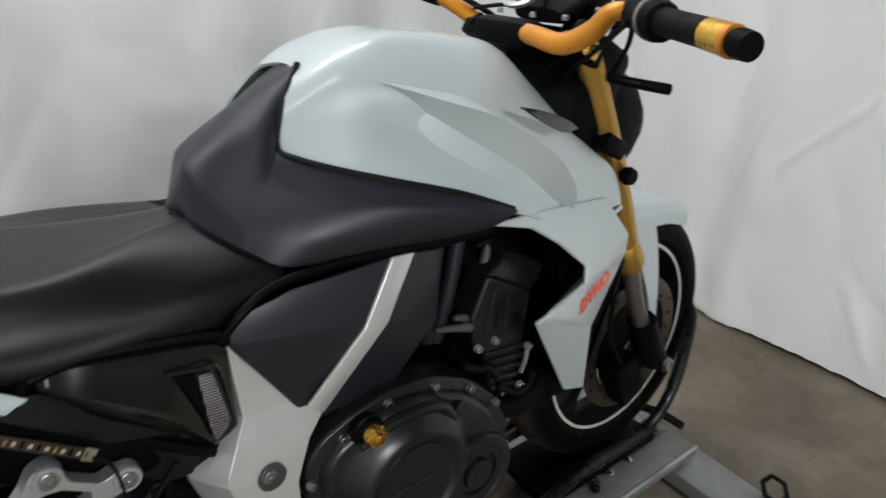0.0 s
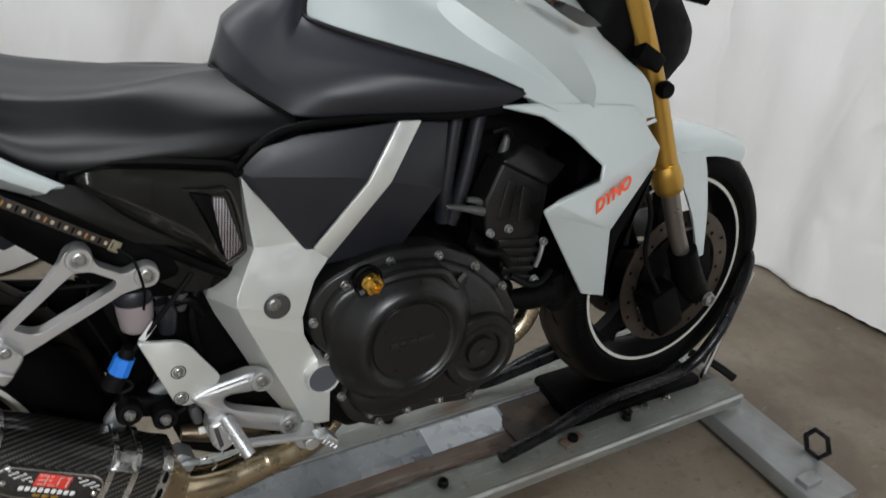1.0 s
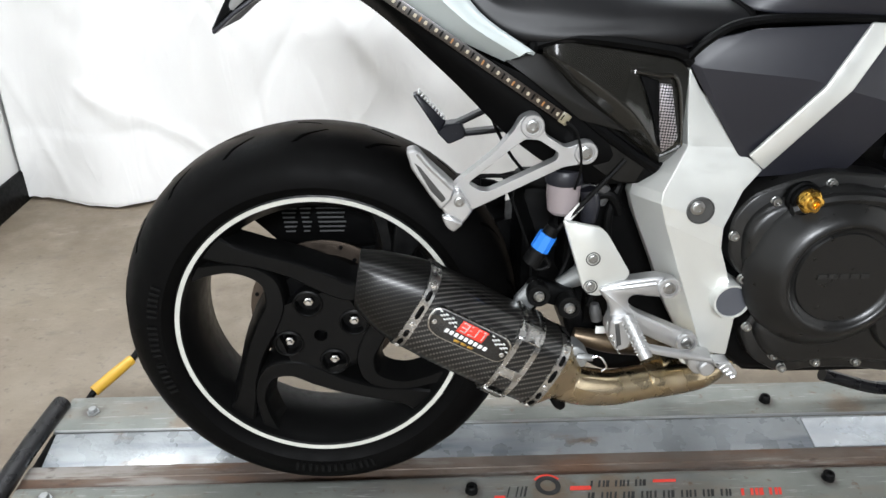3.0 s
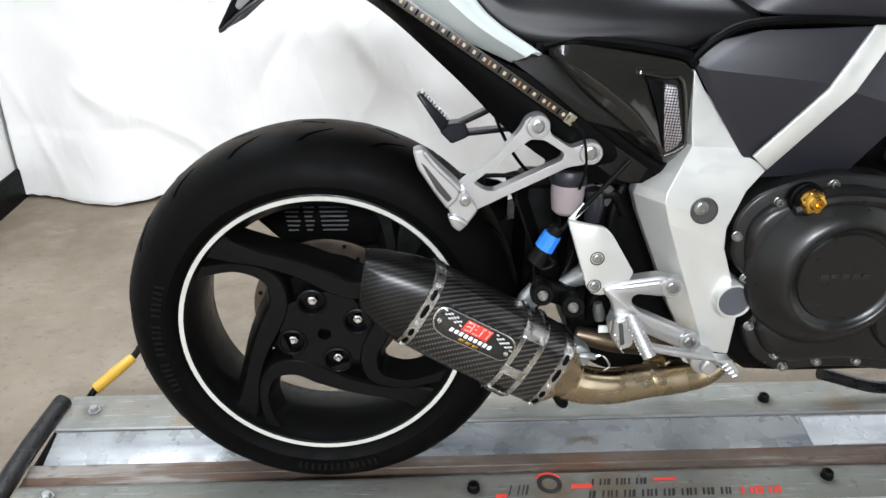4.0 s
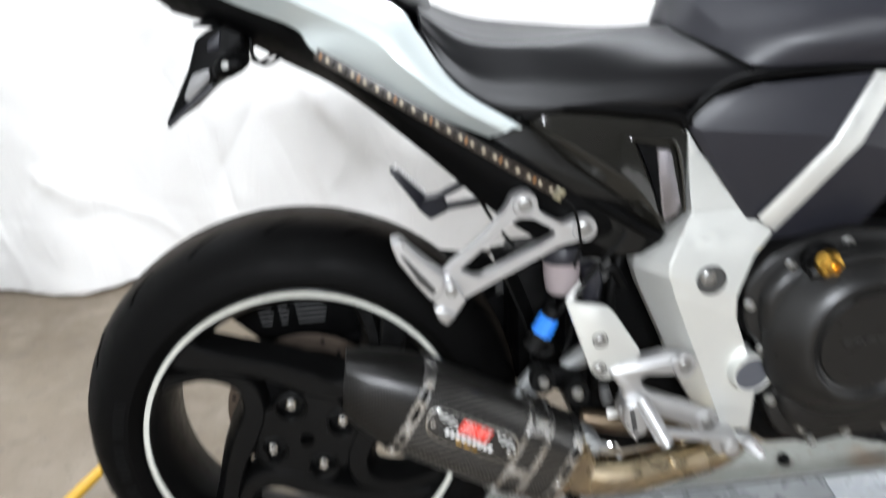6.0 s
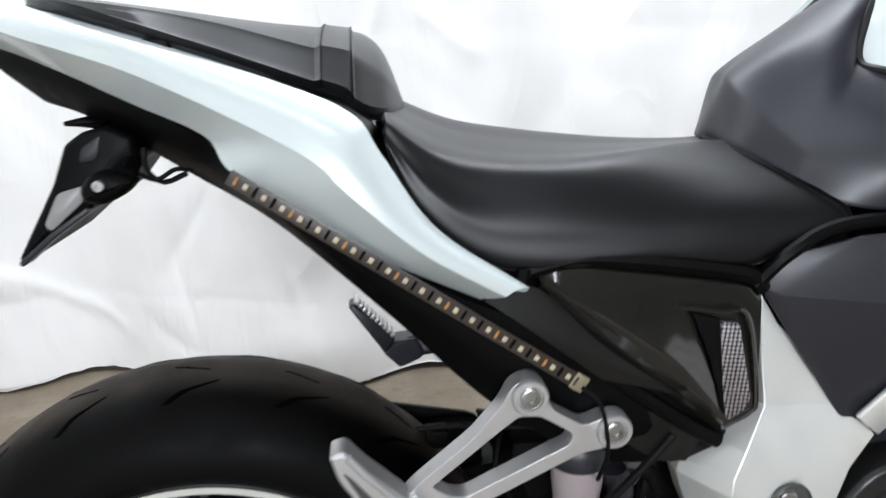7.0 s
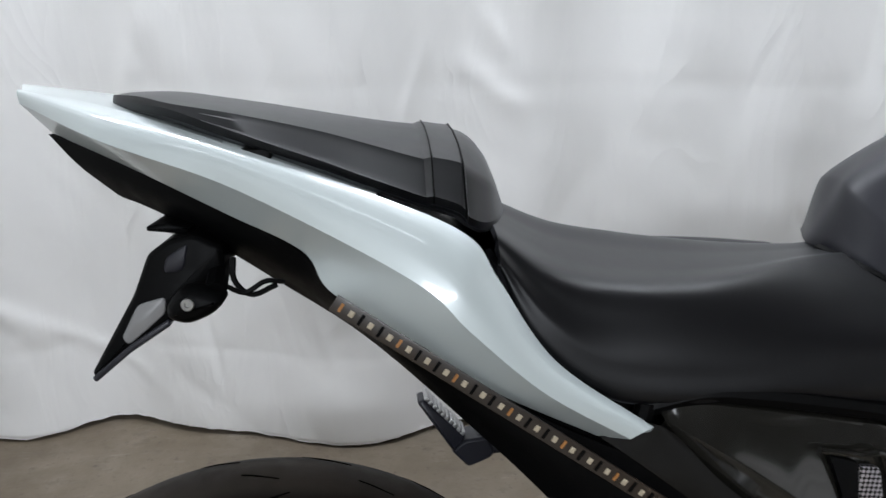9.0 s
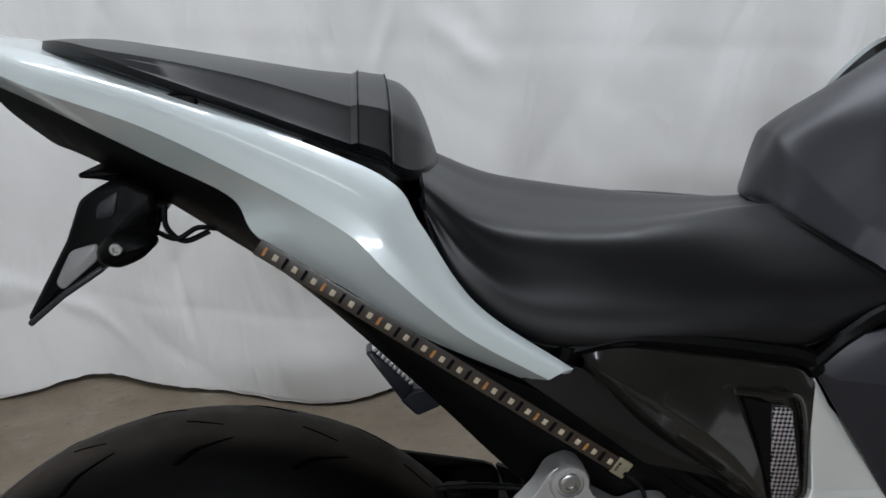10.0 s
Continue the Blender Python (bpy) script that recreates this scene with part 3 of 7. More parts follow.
curtain("curtain", [(-1.17, 1.36), (-0.87, 1.29), (-0.59, 1.36), (-0.3, 1.27), (0.0, 1.19), (0.5, 1.27), (1.1, 1.24), (1.75, 1.2), (2.2, 1.05), (2.38, 0.7)], 2.6, 3, "white cloth backdrop curtain hanging behind the motorcycle in soft folds", (0.18, 0.6), 0.016)
curtain("curtain", [(2.36, 0.75), (2.37, 0.3), (2.41, -0.3), (2.5, -1.2), (2.6, -2.4)], 2.6, 8, "white cloth backdrop curtain in front of the front wheel", (0.2, 0.6), 0.015)


# ---- the dolly ----
def build_dolly():
    root = empty("motorcycle_dolly", pose(0, 0, 0), "worn grey steel motorcycle dolly with a rusty wheel channel", "dolly")
    for name, ya, yb in (("side_rail", -0.083, -0.163), ("side_rail", 0.078, 0.158)):
        s = 1 if yb > ya else -1
        x0, x1 = -0.525, 1.64
        # inner wall, flat top, outer lip, as one bent sheet
        if s > 0:
            ya = 0.06
        lean = 0.012 if s < 0 else 0.088
        prof = [(ya - s * lean, 0.064 if s < 0 else 0.0755), (ya - s * 0.006, 0.092), (ya, 0.0965), (ya + s * 0.006, 0.098), (yb - s * 0.006, 0.098), (yb, 0.0955), (yb + s * 0.001, 0.09), (yb + s * 0.001, 0.073)]
        if s > 0:
            wall = [prof[0], prof[1], (prof[1][0] + 0.002, prof[1][1] + 0.002)]
            sheet = wall + [(y + 0.003, z - 0.003) for y, z in wall[::-1]]
            part("channel_wall", loft([[(x, y, z) for y, z in sheet] for x in np.linspace(x0 + 0.006, x1, 12)]), WALLSTEEL, root, "blue-grey sloping channel wall")
            # the newer liner plate let into the wall, and the greasy stretch past it
            (wy0, wz0), (wy1, wz1) = prof[0], prof[1]

            def on_wall(x, k, up):
                return (x, wy0 + (wy1 - wy0) * k - 0.4 * up, wz0 + (wz1 - wz0) * k + 0.9 * up)

            def liner(xs, low, high):
                return loft([[on_wall(x, a, 0.0008), on_wall(x, a, 0.003), on_wall(x, b, 0.003), on_wall(x, b, 0.0008)] for x, a, b in zip(xs, low, high)])

            part("liner_plate", liner((0.88, 0.9, 1.02, 1.05, 1.064, 1.07), (0.2, 0.2, 0.2, 0.25, 0.37, 0.58), (0.97, 0.98, 0.98, 0.98, 0.97, 0.9)), LINER, root, "bright clean silver liner plate")
            part("grease_plate", liner((1.078, 1.1, 1.16, 1.22, 1.3), (0.3, 0.28, 0.3, 0.28, 0.3), (0.95, 0.98, 0.97, 0.99, 0.96)), GREASY, root, "dark greasy brown plate")
            # added bead, lighter than the rail, that draws the highlight on the bend
            part("wall_edge_highlight", tube([(x0 + 0.005, ya - 0.001, 0.0965), (0.5, ya, 0.0968), (x1, ya - 0.001, 0.0965)], 0.0026, 8, 24), ARMSTEEL, root)
            prof = [(ya, 0.09)] + prof[2:]
        ring = prof + [(y - s * 0.003 * (1 if i > 3 else -1), z - 0.003) for i, (y, z) in enumerate(prof)][::-1]
        rail = part(name, loft([[(x, y, z) for y, z in ring] for x in np.linspace(x0, x1, 12)]), GALV, root)
    part("rail_lip", tube([(-0.525, -0.1615, 0.0965), (0.5, -0.1618, 0.0967), (1.64, -0.1615, 0.0965)], 0.0048, 10, 24), LIPSTEEL, root, "clean outer lip with its brightness in the colour")
    part("channel_floor", box(-0.54, 1.64, -0.075, -0.012, 0.072, 0.0785, bevel=0.001), RUST, root, "rust-brown wheel channel floor")
    ridge = bmesh.new()
    for y, r in ((-0.066, 0.004), (-0.04, 0.0025)):
        tube([(-0.52, y, 0.0785), (0.5, y + 0.001, 0.0785), (1.6, y, 0.0785)], r, 8, 30, bm=ridge, flat=0.5)
    part("channel_rib", ridge, RUST, root)
    # bolts on the flanges
    rb = bolt_mesh(0.0095, 0.013)
    move(rb, Matrix.Rotation(radians(-90), 4, "X"))
    first = part("bolt", rb, RUBBER, root, "black domed bolt cap")
    first.matrix_basis = pose(0.235, -0.115, 0.098)
    for x, y in ((0.85, -0.108), (0.83, 0.1), (1.32, -0.11)):
        again("bolt", first, root, pose(x, y, 0.098))
    hx = lathe([(0.012, 0), (0.012, 0.003), (0.0085, 0.003), (0.0085, 0.009), (0.007, 0.011), (0.003, 0.011)], axis="z", n=6)
    hexbolt = part("hex_bolt", hx, ARMSTEEL, root, "rusty hex bolt with washer")
    hexbolt.matrix_basis = pose(-0.47, 0.11, 0.098)
    again("hex_bolt", hexbolt, root, pose(-0.468, -0.108, 0.098, 0, 0, 20))
    # cross arms in front with the tie ring
    arm = part("cross_arm", box(-0.062, 0.062, -0.46, 0.2, 0.022, 0.062, bevel=0.004), ARMSTEEL, root, "scuffed grey steel outrigger arm")
    arm.matrix_basis = pose(1.625, 0.0, 0.0, 0, 0, -2)
    lug = part("arm_lug", tube([(1.665, 0.03, 0.085), (1.7, -0.02, 0.075), (1.735, -0.07, 0.05)], 0.011, 8, 10), RUBBER, root)
    part("tie_ring", tube([(1.668 + 0.0, -0.35 + 0.03 * math.cos(a), 0.095 + 0.034 * math.sin(a)) for a in np.linspace(0, 2 * math.pi, 7)], 0.006, 8, smooth=False), STEELBLACK, root, "black steel tie-down ring")
    # casters
    for x, y in ((0.25, -0.09), (0.72, -0.09), (1.2, -0.09), (1.58, -0.4), (0.25, 0.13), (1.2, 0.13), (-0.4, -0.13), (-0.4, 0.13)):
        c = part("caster", lathe([(0.004, -0.012), (0.02, -0.011), (0.022, -0.008), (0.022, 0.008), (0.02, 0.011), (0.004, 0.012)], (x, y, 0.022), 20), RUBBER, root)
        part("caster_fork", box(x - 0.02, x + 0.03, y - 0.016, y + 0.016, 0.043, 0.075, bevel=0.003), ARMSTEEL, c)
    # wheel chock of bent black tube
    near = [(0.985, -0.105, 0.112), (1.1, -0.1, 0.128), (1.245, -0.1, 0.168), (1.475, -0.1, 0.178), (1.56, -0.1, 0.25), (1.637, -0.07, 0.335), (1.694, -0.034, 0.388), (1.71, 0.005, 0.402)]
    far = [(x, -y, z) for x, y, z in near[1:]][::-1]
    part("chock_loop", tube(near[1:] + far[1:], 0.0135, 12, 90), STEELBLACK, root, "glossy black tube wheel chock")
    part("chock_foot", tube(near[:3], 0.0135, 12, 12), STEELBLACK, root)
    part("chock_brace", tube([(1.62, -0.055, 0.07), (1.69, -0.03, 0.19), (1.755, -0.01, 0.33)], 0.008, 10, 12), CHROME, root, "bright steel chock brace")
    part("chock_brace", tube([(0.93, 0.1, 0.16), (1.06, 0.1, 0.122), (1.15, 0.08, 0.15), (1.3, 0.07, 0.18)], 0.0125, 10, 20), STEELBLACK, root)
    part("chock_plate", box(1.06, 1.2, -0.07, 0.05, 0.07, 0.086, bevel=0.004), GREASY, root, "rusty greasy base plate of the chock")
    part("chock_plate", box(1.2, 1.58, -0.085, 0.085, 0.064, 0.115, bevel=0.01), BLACK, root)
    part("hinge_plate", move(box(-0.03, 0.03, -0.013, 0.013, 0, 0.008, bevel=0.004), pose(1.16, -0.118, 0.098, 0, 0, 10)), RUST, root)
    part("hinge_boss", lathe([(0.012, 0.0), (0.012, 0.007), (0.009, 0.009), (0.004, 0.006)], (1.16, -0.118, 0.106), 16, "z"), BLACK, root)
    for x, r in ((1.33, 0.013), (1.38, 0.01), (1.45, 0.009)):
        b = part("chock_bolt", lathe([(r, 0), (r, 0.01), (r * 0.5, 0.012)], (x, -0.1, 0.1), 6, "z"), CHROME, root)
    # end plate and tail bar
    part("end_plate", box(-0.545, -0.52, -0.15, 0.14, 0.012, 0.066, bevel=0.002), BLACK, root)
    part("tail_bar", tube([(-0.548, -0.17, 0.1), (-0.545, 0.0, 0.104), (-0.535, 0.13, 0.106)], 0.017, 12, 10), STEELBLACK, root, "black steel bar across the tail end")
    # faded print along the rail, illegible
    z = 0.0986
    marks = bmesh.new()

    def slanted(bm, x, y0, y1, w):
        """One flat mark the size of a letter, leaning forward."""
        e = 0.3 * (y1 - y0)
        facets([(x, y0, z), (x + w, y0, z), (x + w + e, y1, z), (x + e, y1, z), (x, y0, z + 0.0006), (x + w, y0, z + 0.0006), (x + w + e, y1, z + 0.0006), (x + e, y1, z + 0.0006)], [(4, 5, 6, 7), (0, 1, 5, 4), (1, 2, 6, 5), (2, 3, 7, 6), (3, 0, 4, 7)], bm)

    def hollow(bm, x, y0, y1, w, k, t=0.0026):
        """A letter-sized group of plain strokes."""
        for u in ((0.0, 1.0), (0.0, 0.42), (0.0, 0.6, 1.0))[k % 3]:
            slanted(bm, x + (w - t) * u, y0, y1, t * (1.5 if u == 0.42 else 1.0))

    for i, x in enumerate((0.292, 0.314)):
        hollow(marks, x, -0.131, -0.109, 0.017, i)
    for i in range(5):
        hollow(marks, 0.436 + i * 0.021, -0.114, -0.1, 0.017, i, 0.0036)
    for i in range(11):
        hollow(marks, 0.425 + i * 0.0225, -0.142, -0.1265, 0.018, i + 1, 0.0036)
    tagged(part("worn_print", marks, PRINTBLACK, root, "worn black lettering bars on the rail"), "worn black lettering bars on the rail", kind="stuff")
    reds = bmesh.new()
    slanted(reds, 0.27, -0.136, -0.128, 0.018)
    slanted(reds, 0.4, -0.12, -0.111, 0.036)
    slanted(reds, 0.545, -0.107, -0.101, 0.04)
    for i in range(3):
        hollow(reds, 0.685 + i * 0.024, -0.142, -0.1265, 0.021, i, 0.005)
    tagged(part("worn_print", reds, RED, root), "worn red print on the rail", kind="stuff")
    part("wheel_print", lathe([(0.0215, 0), (0.0215, 0.0006), (0.013, 0.0006), (0.013, 0)], (0.365, -0.108, z), 24, "z", caps=False), PRINTBLACK, root)
    part("wheel_print", lathe([(0.026, 0), (0.026, 0.0006), (0.0222, 0.0006), (0.0222, 0)], (0.365, -0.108, z), 16, "z", caps=False, start=0.6, stop=2.6), RED, root)


build_dolly()


def build_lever():
    root = empty("yellow_lever", pose(-0.5, 0.2, 0), "black floor lever with a yellow grip beside the dolly", "lever")
    part("rod", tube([(-0.035, -0.02, 0.008), (-0.018, 0.008, 0.062), (0.0434, 0.088, 0.093), (0.07, 0.14, 0.13), (0.12, 0.25, 0.2)], 0.007, 10, 24), RUBBER, root)
    part("grip", tube([(-0.0142, 0.015, 0.0668), (0.0145, 0.05, 0.0805), (0.0434, 0.088, 0.0929)], [0.0115, 0.012, 0.0105], 12, 12), YELLOW, root, "yellow plastic grip")


build_lever()

# ---- the motorcycle ----
LEAN_BIKE = -4.17
bike = empty("motorcycle", pose(0, 0, 0.0638, LEAN_BIKE, 0, 0), "white and black naked motorcycle with carbon muffler on a dolly", "motorcycle")
YM = -0.03  # middle plane of the bodywork


def build_wheel(name, c, r_out, half, r_rim, flange, spokes, label):
    """Tyre, rim with barrel and hub, and the reflective stripe, round the axle at c."""
    hub_y = -half * 0.9
    b = r_rim + 0.005
    rim = bmesh.new()
    f = flange
    lathe([(b + 0.002, -f + 0.004), (b + 0.003, -f - 0.001), (b - 0.002, -f - 0.003), (b - 0.01, -f), (b - 0.014, -f + 0.01), (b - 0.026, -f + 0.028), (b - 0.03, 0.0), (b - 0.026, f - 0.028), (b - 0.012, f - 0.004), (b + 0.002, f), (b + 0.002, f - 0.006), (b - 0.01, f - 0.012), (b - 0.02, 0), (b - 0.01, -f + 0.012)], c, 96, bm=rim, caps=False)
    wheel = part(name, rim, WHEELPAINT, bike, label)
    h = half
    crown = 0.82 * half
    prof = [(b - 0.004, -f + 0.006), (b + 0.002, -f - 0.003), (b + 0.01, -h * 0.94), (r_out - crown, -h * 0.985)]
    steps = 14
    for a in np.linspace(0.12, math.pi - 0.12, steps):
        prof.append((r_out - crown + crown * math.sin(a) ** 0.95, -h * 0.985 * math.cos(a)))
    prof += [(r_out - crown, h * 0.985), (b + 0.01, h * 0.94), (b + 0.002, f + 0.003), (b - 0.004, f - 0.006)]
    part("tyre", lathe(prof, c, 128, caps=False), TYRE, wheel, "worn black road tyre")
    tyre = [o for o in wheel.children if o.name.startswith("tyre")][0]

    def groove(ks, widths, sweep):
        """One tapering tread groove laid along the crown, from the share ks of the half width."""
        left, right = [], []
        for u, k, wdt in zip(np.linspace(0, 1, 4), ks, widths):
            rr = r_out - crown + crown * math.sin(math.acos(k / 0.985)) ** 0.95 + 0.0006
            ang = radians(90) + sweep * (u - 0.5)
            left.append((rr * math.cos(ang - wdt / rr / 2), -h * k, rr * math.sin(ang - wdt / rr / 2)))
            right.append((rr * math.cos(ang + wdt / rr / 2), -h * k, rr * math.sin(ang + wdt / rr / 2)))
        return surf([left, right], 10, 3, 0.0012, (0, 0, -1))

    for ks, widths, sweep, side, phase in (((0.33, 0.4, 0.47, 0.6), (0.002, 0.0045, 0.0078, 0.006), 0.15, 1, 0), ((0.13, 0.1, 0.06, 0.03), (0.0012, 0.003, 0.003, 0.001), 0.11, 1, 1), ((0.33, 0.4, 0.47, 0.6), (0.002, 0.0045, 0.0078, 0.006), 0.15, -1, 10)):
        turn = [Matrix.Translation(c) @ Matrix.Rotation(radians(-20 * k - phase), 4, "Y") @ Matrix.Diagonal((1, side, 1, 1)) for k in range(18)]
        # strips lie on the tread; their black stands in for groove depth
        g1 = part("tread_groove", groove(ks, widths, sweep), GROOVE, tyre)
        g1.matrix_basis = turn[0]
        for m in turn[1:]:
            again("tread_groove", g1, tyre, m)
    rib = box(-0.0022, 0.0022, -h * 1.003, -h * 0.98, -(b + 0.036), -(b + 0.022))
    r1 = part("sidewall_rib", rib, RUBBER, tyre)
    r1.matrix_basis = Matrix.Translation(c) @ Matrix.Rotation(radians(-8), 4, "Y")
    for k in range(-7, 6):
        again("sidewall_rib", r1, tyre, Matrix.Translation(c) @ Matrix.Rotation(radians(k * 2.4), 4, "Y"))
    for k in range(20):
        if k % 7 != 6:
            again("sidewall_rib", r1, tyre, Matrix.Translation(c) @ Matrix.Rotation(radians(68 + k * 2.2), 4, "Y"))
    part("rim_stripe", lathe([(r_rim - 0.0035, -f - 0.0037), (r_rim + 0.0035, -f - 0.0043), (r_rim + 0.0035, -f - 0.0037)], c, 128, caps=False), STRIPE, wheel, "pale reflective rim stripe")
    return wheel


def build_rear_wheel():
    c = (0, 0, 0.315)
    w = build_wheel("rear_wheel", c, 0.315, 0.091, 0.2193, 0.0745, 4, "matt black alloy rear wheel")
    # hub: a dark drum, and a pierced face with deep wells for the nuts
    part("hub_drum", lathe([(0.012, 0.02), (0.098, 0.02), (0.1, -0.03), (0.092, -0.046), (0.012, -0.046)], c, 64), BLACK, w)
    hx, hz = 0.0, 0.312
    wells = [(hx + 0.0545 * math.cos(radians(109 + 90 * k)), hz + 0.0545 * math.sin(radians(109 + 90 * k))) for k in range(4)]
    face = [(hx + (0.076 - 0.012 * math.sin(2 * (a - radians(64))) ** 2) * math.cos(a), hz + (0.076 - 0.012 * math.sin(2 * (a - radians(64))) ** 2) * math.sin(a)) for a in np.linspace(0, 2 * math.pi, 72, endpoint=False)]
    part("hub", pierced(face, [(x, z, 0.0195) for x, z in wells] + [(-0.001, 0.308, 0.0105)], -0.0745, -0.045), WHEELPAINT, w, "", 0.5)
    arm = bmesh.new()
    # centreline and widths of one arm: rim root, past the hub, curling back out to the next root
    cl = crom([(-0.175, 0.15), (-0.135, 0.131), (-0.088, 0.12), (-0.035, 0.104), (0.01, 0.083), (0.046, 0.068), (0.081, 0.073), (0.099, 0.096), (0.106, 0.132), (0.1, 0.172), (0.09, 0.214)], 60)
    wd = np.interp(np.linspace(0, 1, 60), np.linspace(0, 1, 11), [0.06, 0.034, 0.024, 0.027, 0.034, 0.03, 0.026, 0.02, 0.015, 0.018, 0.034])
    t = np.gradient(cl, axis=0)
    t /= np.linalg.norm(t, axis=1)[:, None]
    nv = np.stack([-t[:, 1], t[:, 0]], 1)
    rings = []
    for p, n, wv, u in zip(cl, nv, wd, np.linspace(0, 1, 60)):
        y = -0.064 - 0.013 * math.sin(math.pi * min(1, u * 1.1))
        row = []
        for s, grow, d in ((-1, 0.005, 0.045), (-1, 0.0015, 0.007), (-1, 0.0, 0.003), (-0.82, 0.0, 0.0), (0.82, 0.0, 0.0), (1, 0.0, 0.003), (1, 0.003, 0.012), (1, 0.011, 0.045)):
            q = p + n * s * (wv / 2 + grow)
            row.append((q[0], y + d, 0.315 + q[1]))
        rings.append(row)
    loft(rings, arm)
    first = part("spoke", arm, WHEELPAINT, w, "", 0.45)
    for k in (1, 2, 3):
        again("spoke", first, w, Matrix.Translation(c) @ Matrix.Rotation(radians(-90 * k), 4, "Y") @ Matrix.Translation((0, 0, -0.315)))
    cup = lathe([(0.0235, 0.016), (0.0235, 0.0), (0.0225, -0.0022), (0.0205, -0.003), (0.0188, -0.001), (0.018, 0.024), (0.006, 0.025)], n=32)
    nut = lathe([(0.0095, 0.012), (0.0095, 0.0), (0.0075, -0.003), (0.0045, -0.004), (0.004, -0.007), (0.001, -0.007)], n=6)
    cup1 = part("nut_seat", cup, WHEELPAINT, w)
    nut1 = part("wheel_nut", nut, CHROME, w, "bright steel wheel nut")
    for k, (x, z) in enumerate(wells):
        m, mn = pose(x, -0.0745, z), pose(x, -0.066, z)
        if k == 0:
            cup1.matrix_basis, nut1.matrix_basis = m, mn
        else:
            again("nut_seat", cup1, w, m)
            again("wheel_nut", nut1, w, mn)
    # disc behind the wheel
    d = part("brake_disc", lathe([(0.075, 0.0), (0.116, 0.0), (0.1225, 0.001), (0.1225, 0.004), (0.116, 0.005), (0.075, 0.005)], (0, 0.0, 0.315), 72, caps=False), DISC, w, "brown drilled rear brake disc")
    hole = lathe([(0.0035, 0), (0.0035, -0.0012)], n=10)
    h1 = part("disc_hole", hole, BLACK, d)
    for k in range(24):
        a = radians(15 * k)
        r = 0.09 + 0.012 * (k % 3)
        m = pose(r * math.cos(a), -0.0004, 0.315 + r * math.sin(a))
        if k == 0:
            h1.matrix_basis = m
        else:
            again("disc_hole", h1, d, m)
    # the wheel stands in the middle of the channel
    w.matrix_basis = Matrix.Translation((0.0, -0.02, 0.3235)) @ Matrix.Scale(0.981, 4) @ Matrix.Translation((0, 0, -0.315))
    return w


build_rear_wheel()


def build_front_wheel():
    c = (1.442, 0.008, 0.336)
    w = build_wheel("front_wheel", c, 0.3, 0.06, 0.2193, 0.043, 6, "matt black alloy front wheel")
    part("hub", lathe([(0.012, -0.05), (0.035, -0.05), (0.04, -0.03), (0.05, -0.02), (0.05, 0.02), (0.04, 0.03), (0.035, 0.05), (0.012, 0.05)], c, 32), WHEELPAINT, w)
    sp = bmesh.new()
    rings = []
    for u in np.linspace(0, 1, 8):
        r = 0.04 + 0.165 * u
        wv = 0.026 - 0.008 * math.sin(math.pi * u) + 0.012 * max(0, u - 0.8) * 5
        rings.append([(wv, -0.012, r), (wv, 0.012, r), (-wv, 0.012, r), (-wv, -0.012, r)])
    loft(rings, sp)
    first = part("spoke", sp, WHEELPAINT, w)
    first.matrix_basis = Matrix.Translation(c)
    for k in range(1, 5):
        again("spoke", first, w, Matrix.Translation(c) @ Matrix.Rotation(radians(72 * k), 4, "Y"))
    for y in (-0.066, 0.061):
        d = part("brake_disc", lathe([(0.115, 0.0), (0.148, 0.0), (0.155, 0.001), (0.155, 0.004), (0.148, 0.005), (0.115, 0.005)], (c[0], y, c[2]), 72, caps=False), DISC, w, "brown drilled front brake disc")
        part("disc_carrier", lathe([(0.045, 0.0), (0.112, 0.001), (0.112, 0.004), (0.045, 0.004)], (c[0], y, c[2]), 10, caps=False), ARMSTEEL if y > 0 else BLACK, d)
        h1 = part("disc_hole", lathe([(0.004, 0), (0.004, -0.001)], n=8), BLACK, d)
        for k in range(24):
            a = radians(15 * k)
            r = 0.125 + 0.009 * (k % 3)
            m = pose(c[0] + r * math.cos(a), y - 0.0005, c[2] + r * math.sin(a))
            if k == 0:
                h1.matrix_basis = m
            else:
                again("disc_hole", h1, d, m)


build_front_wheel()


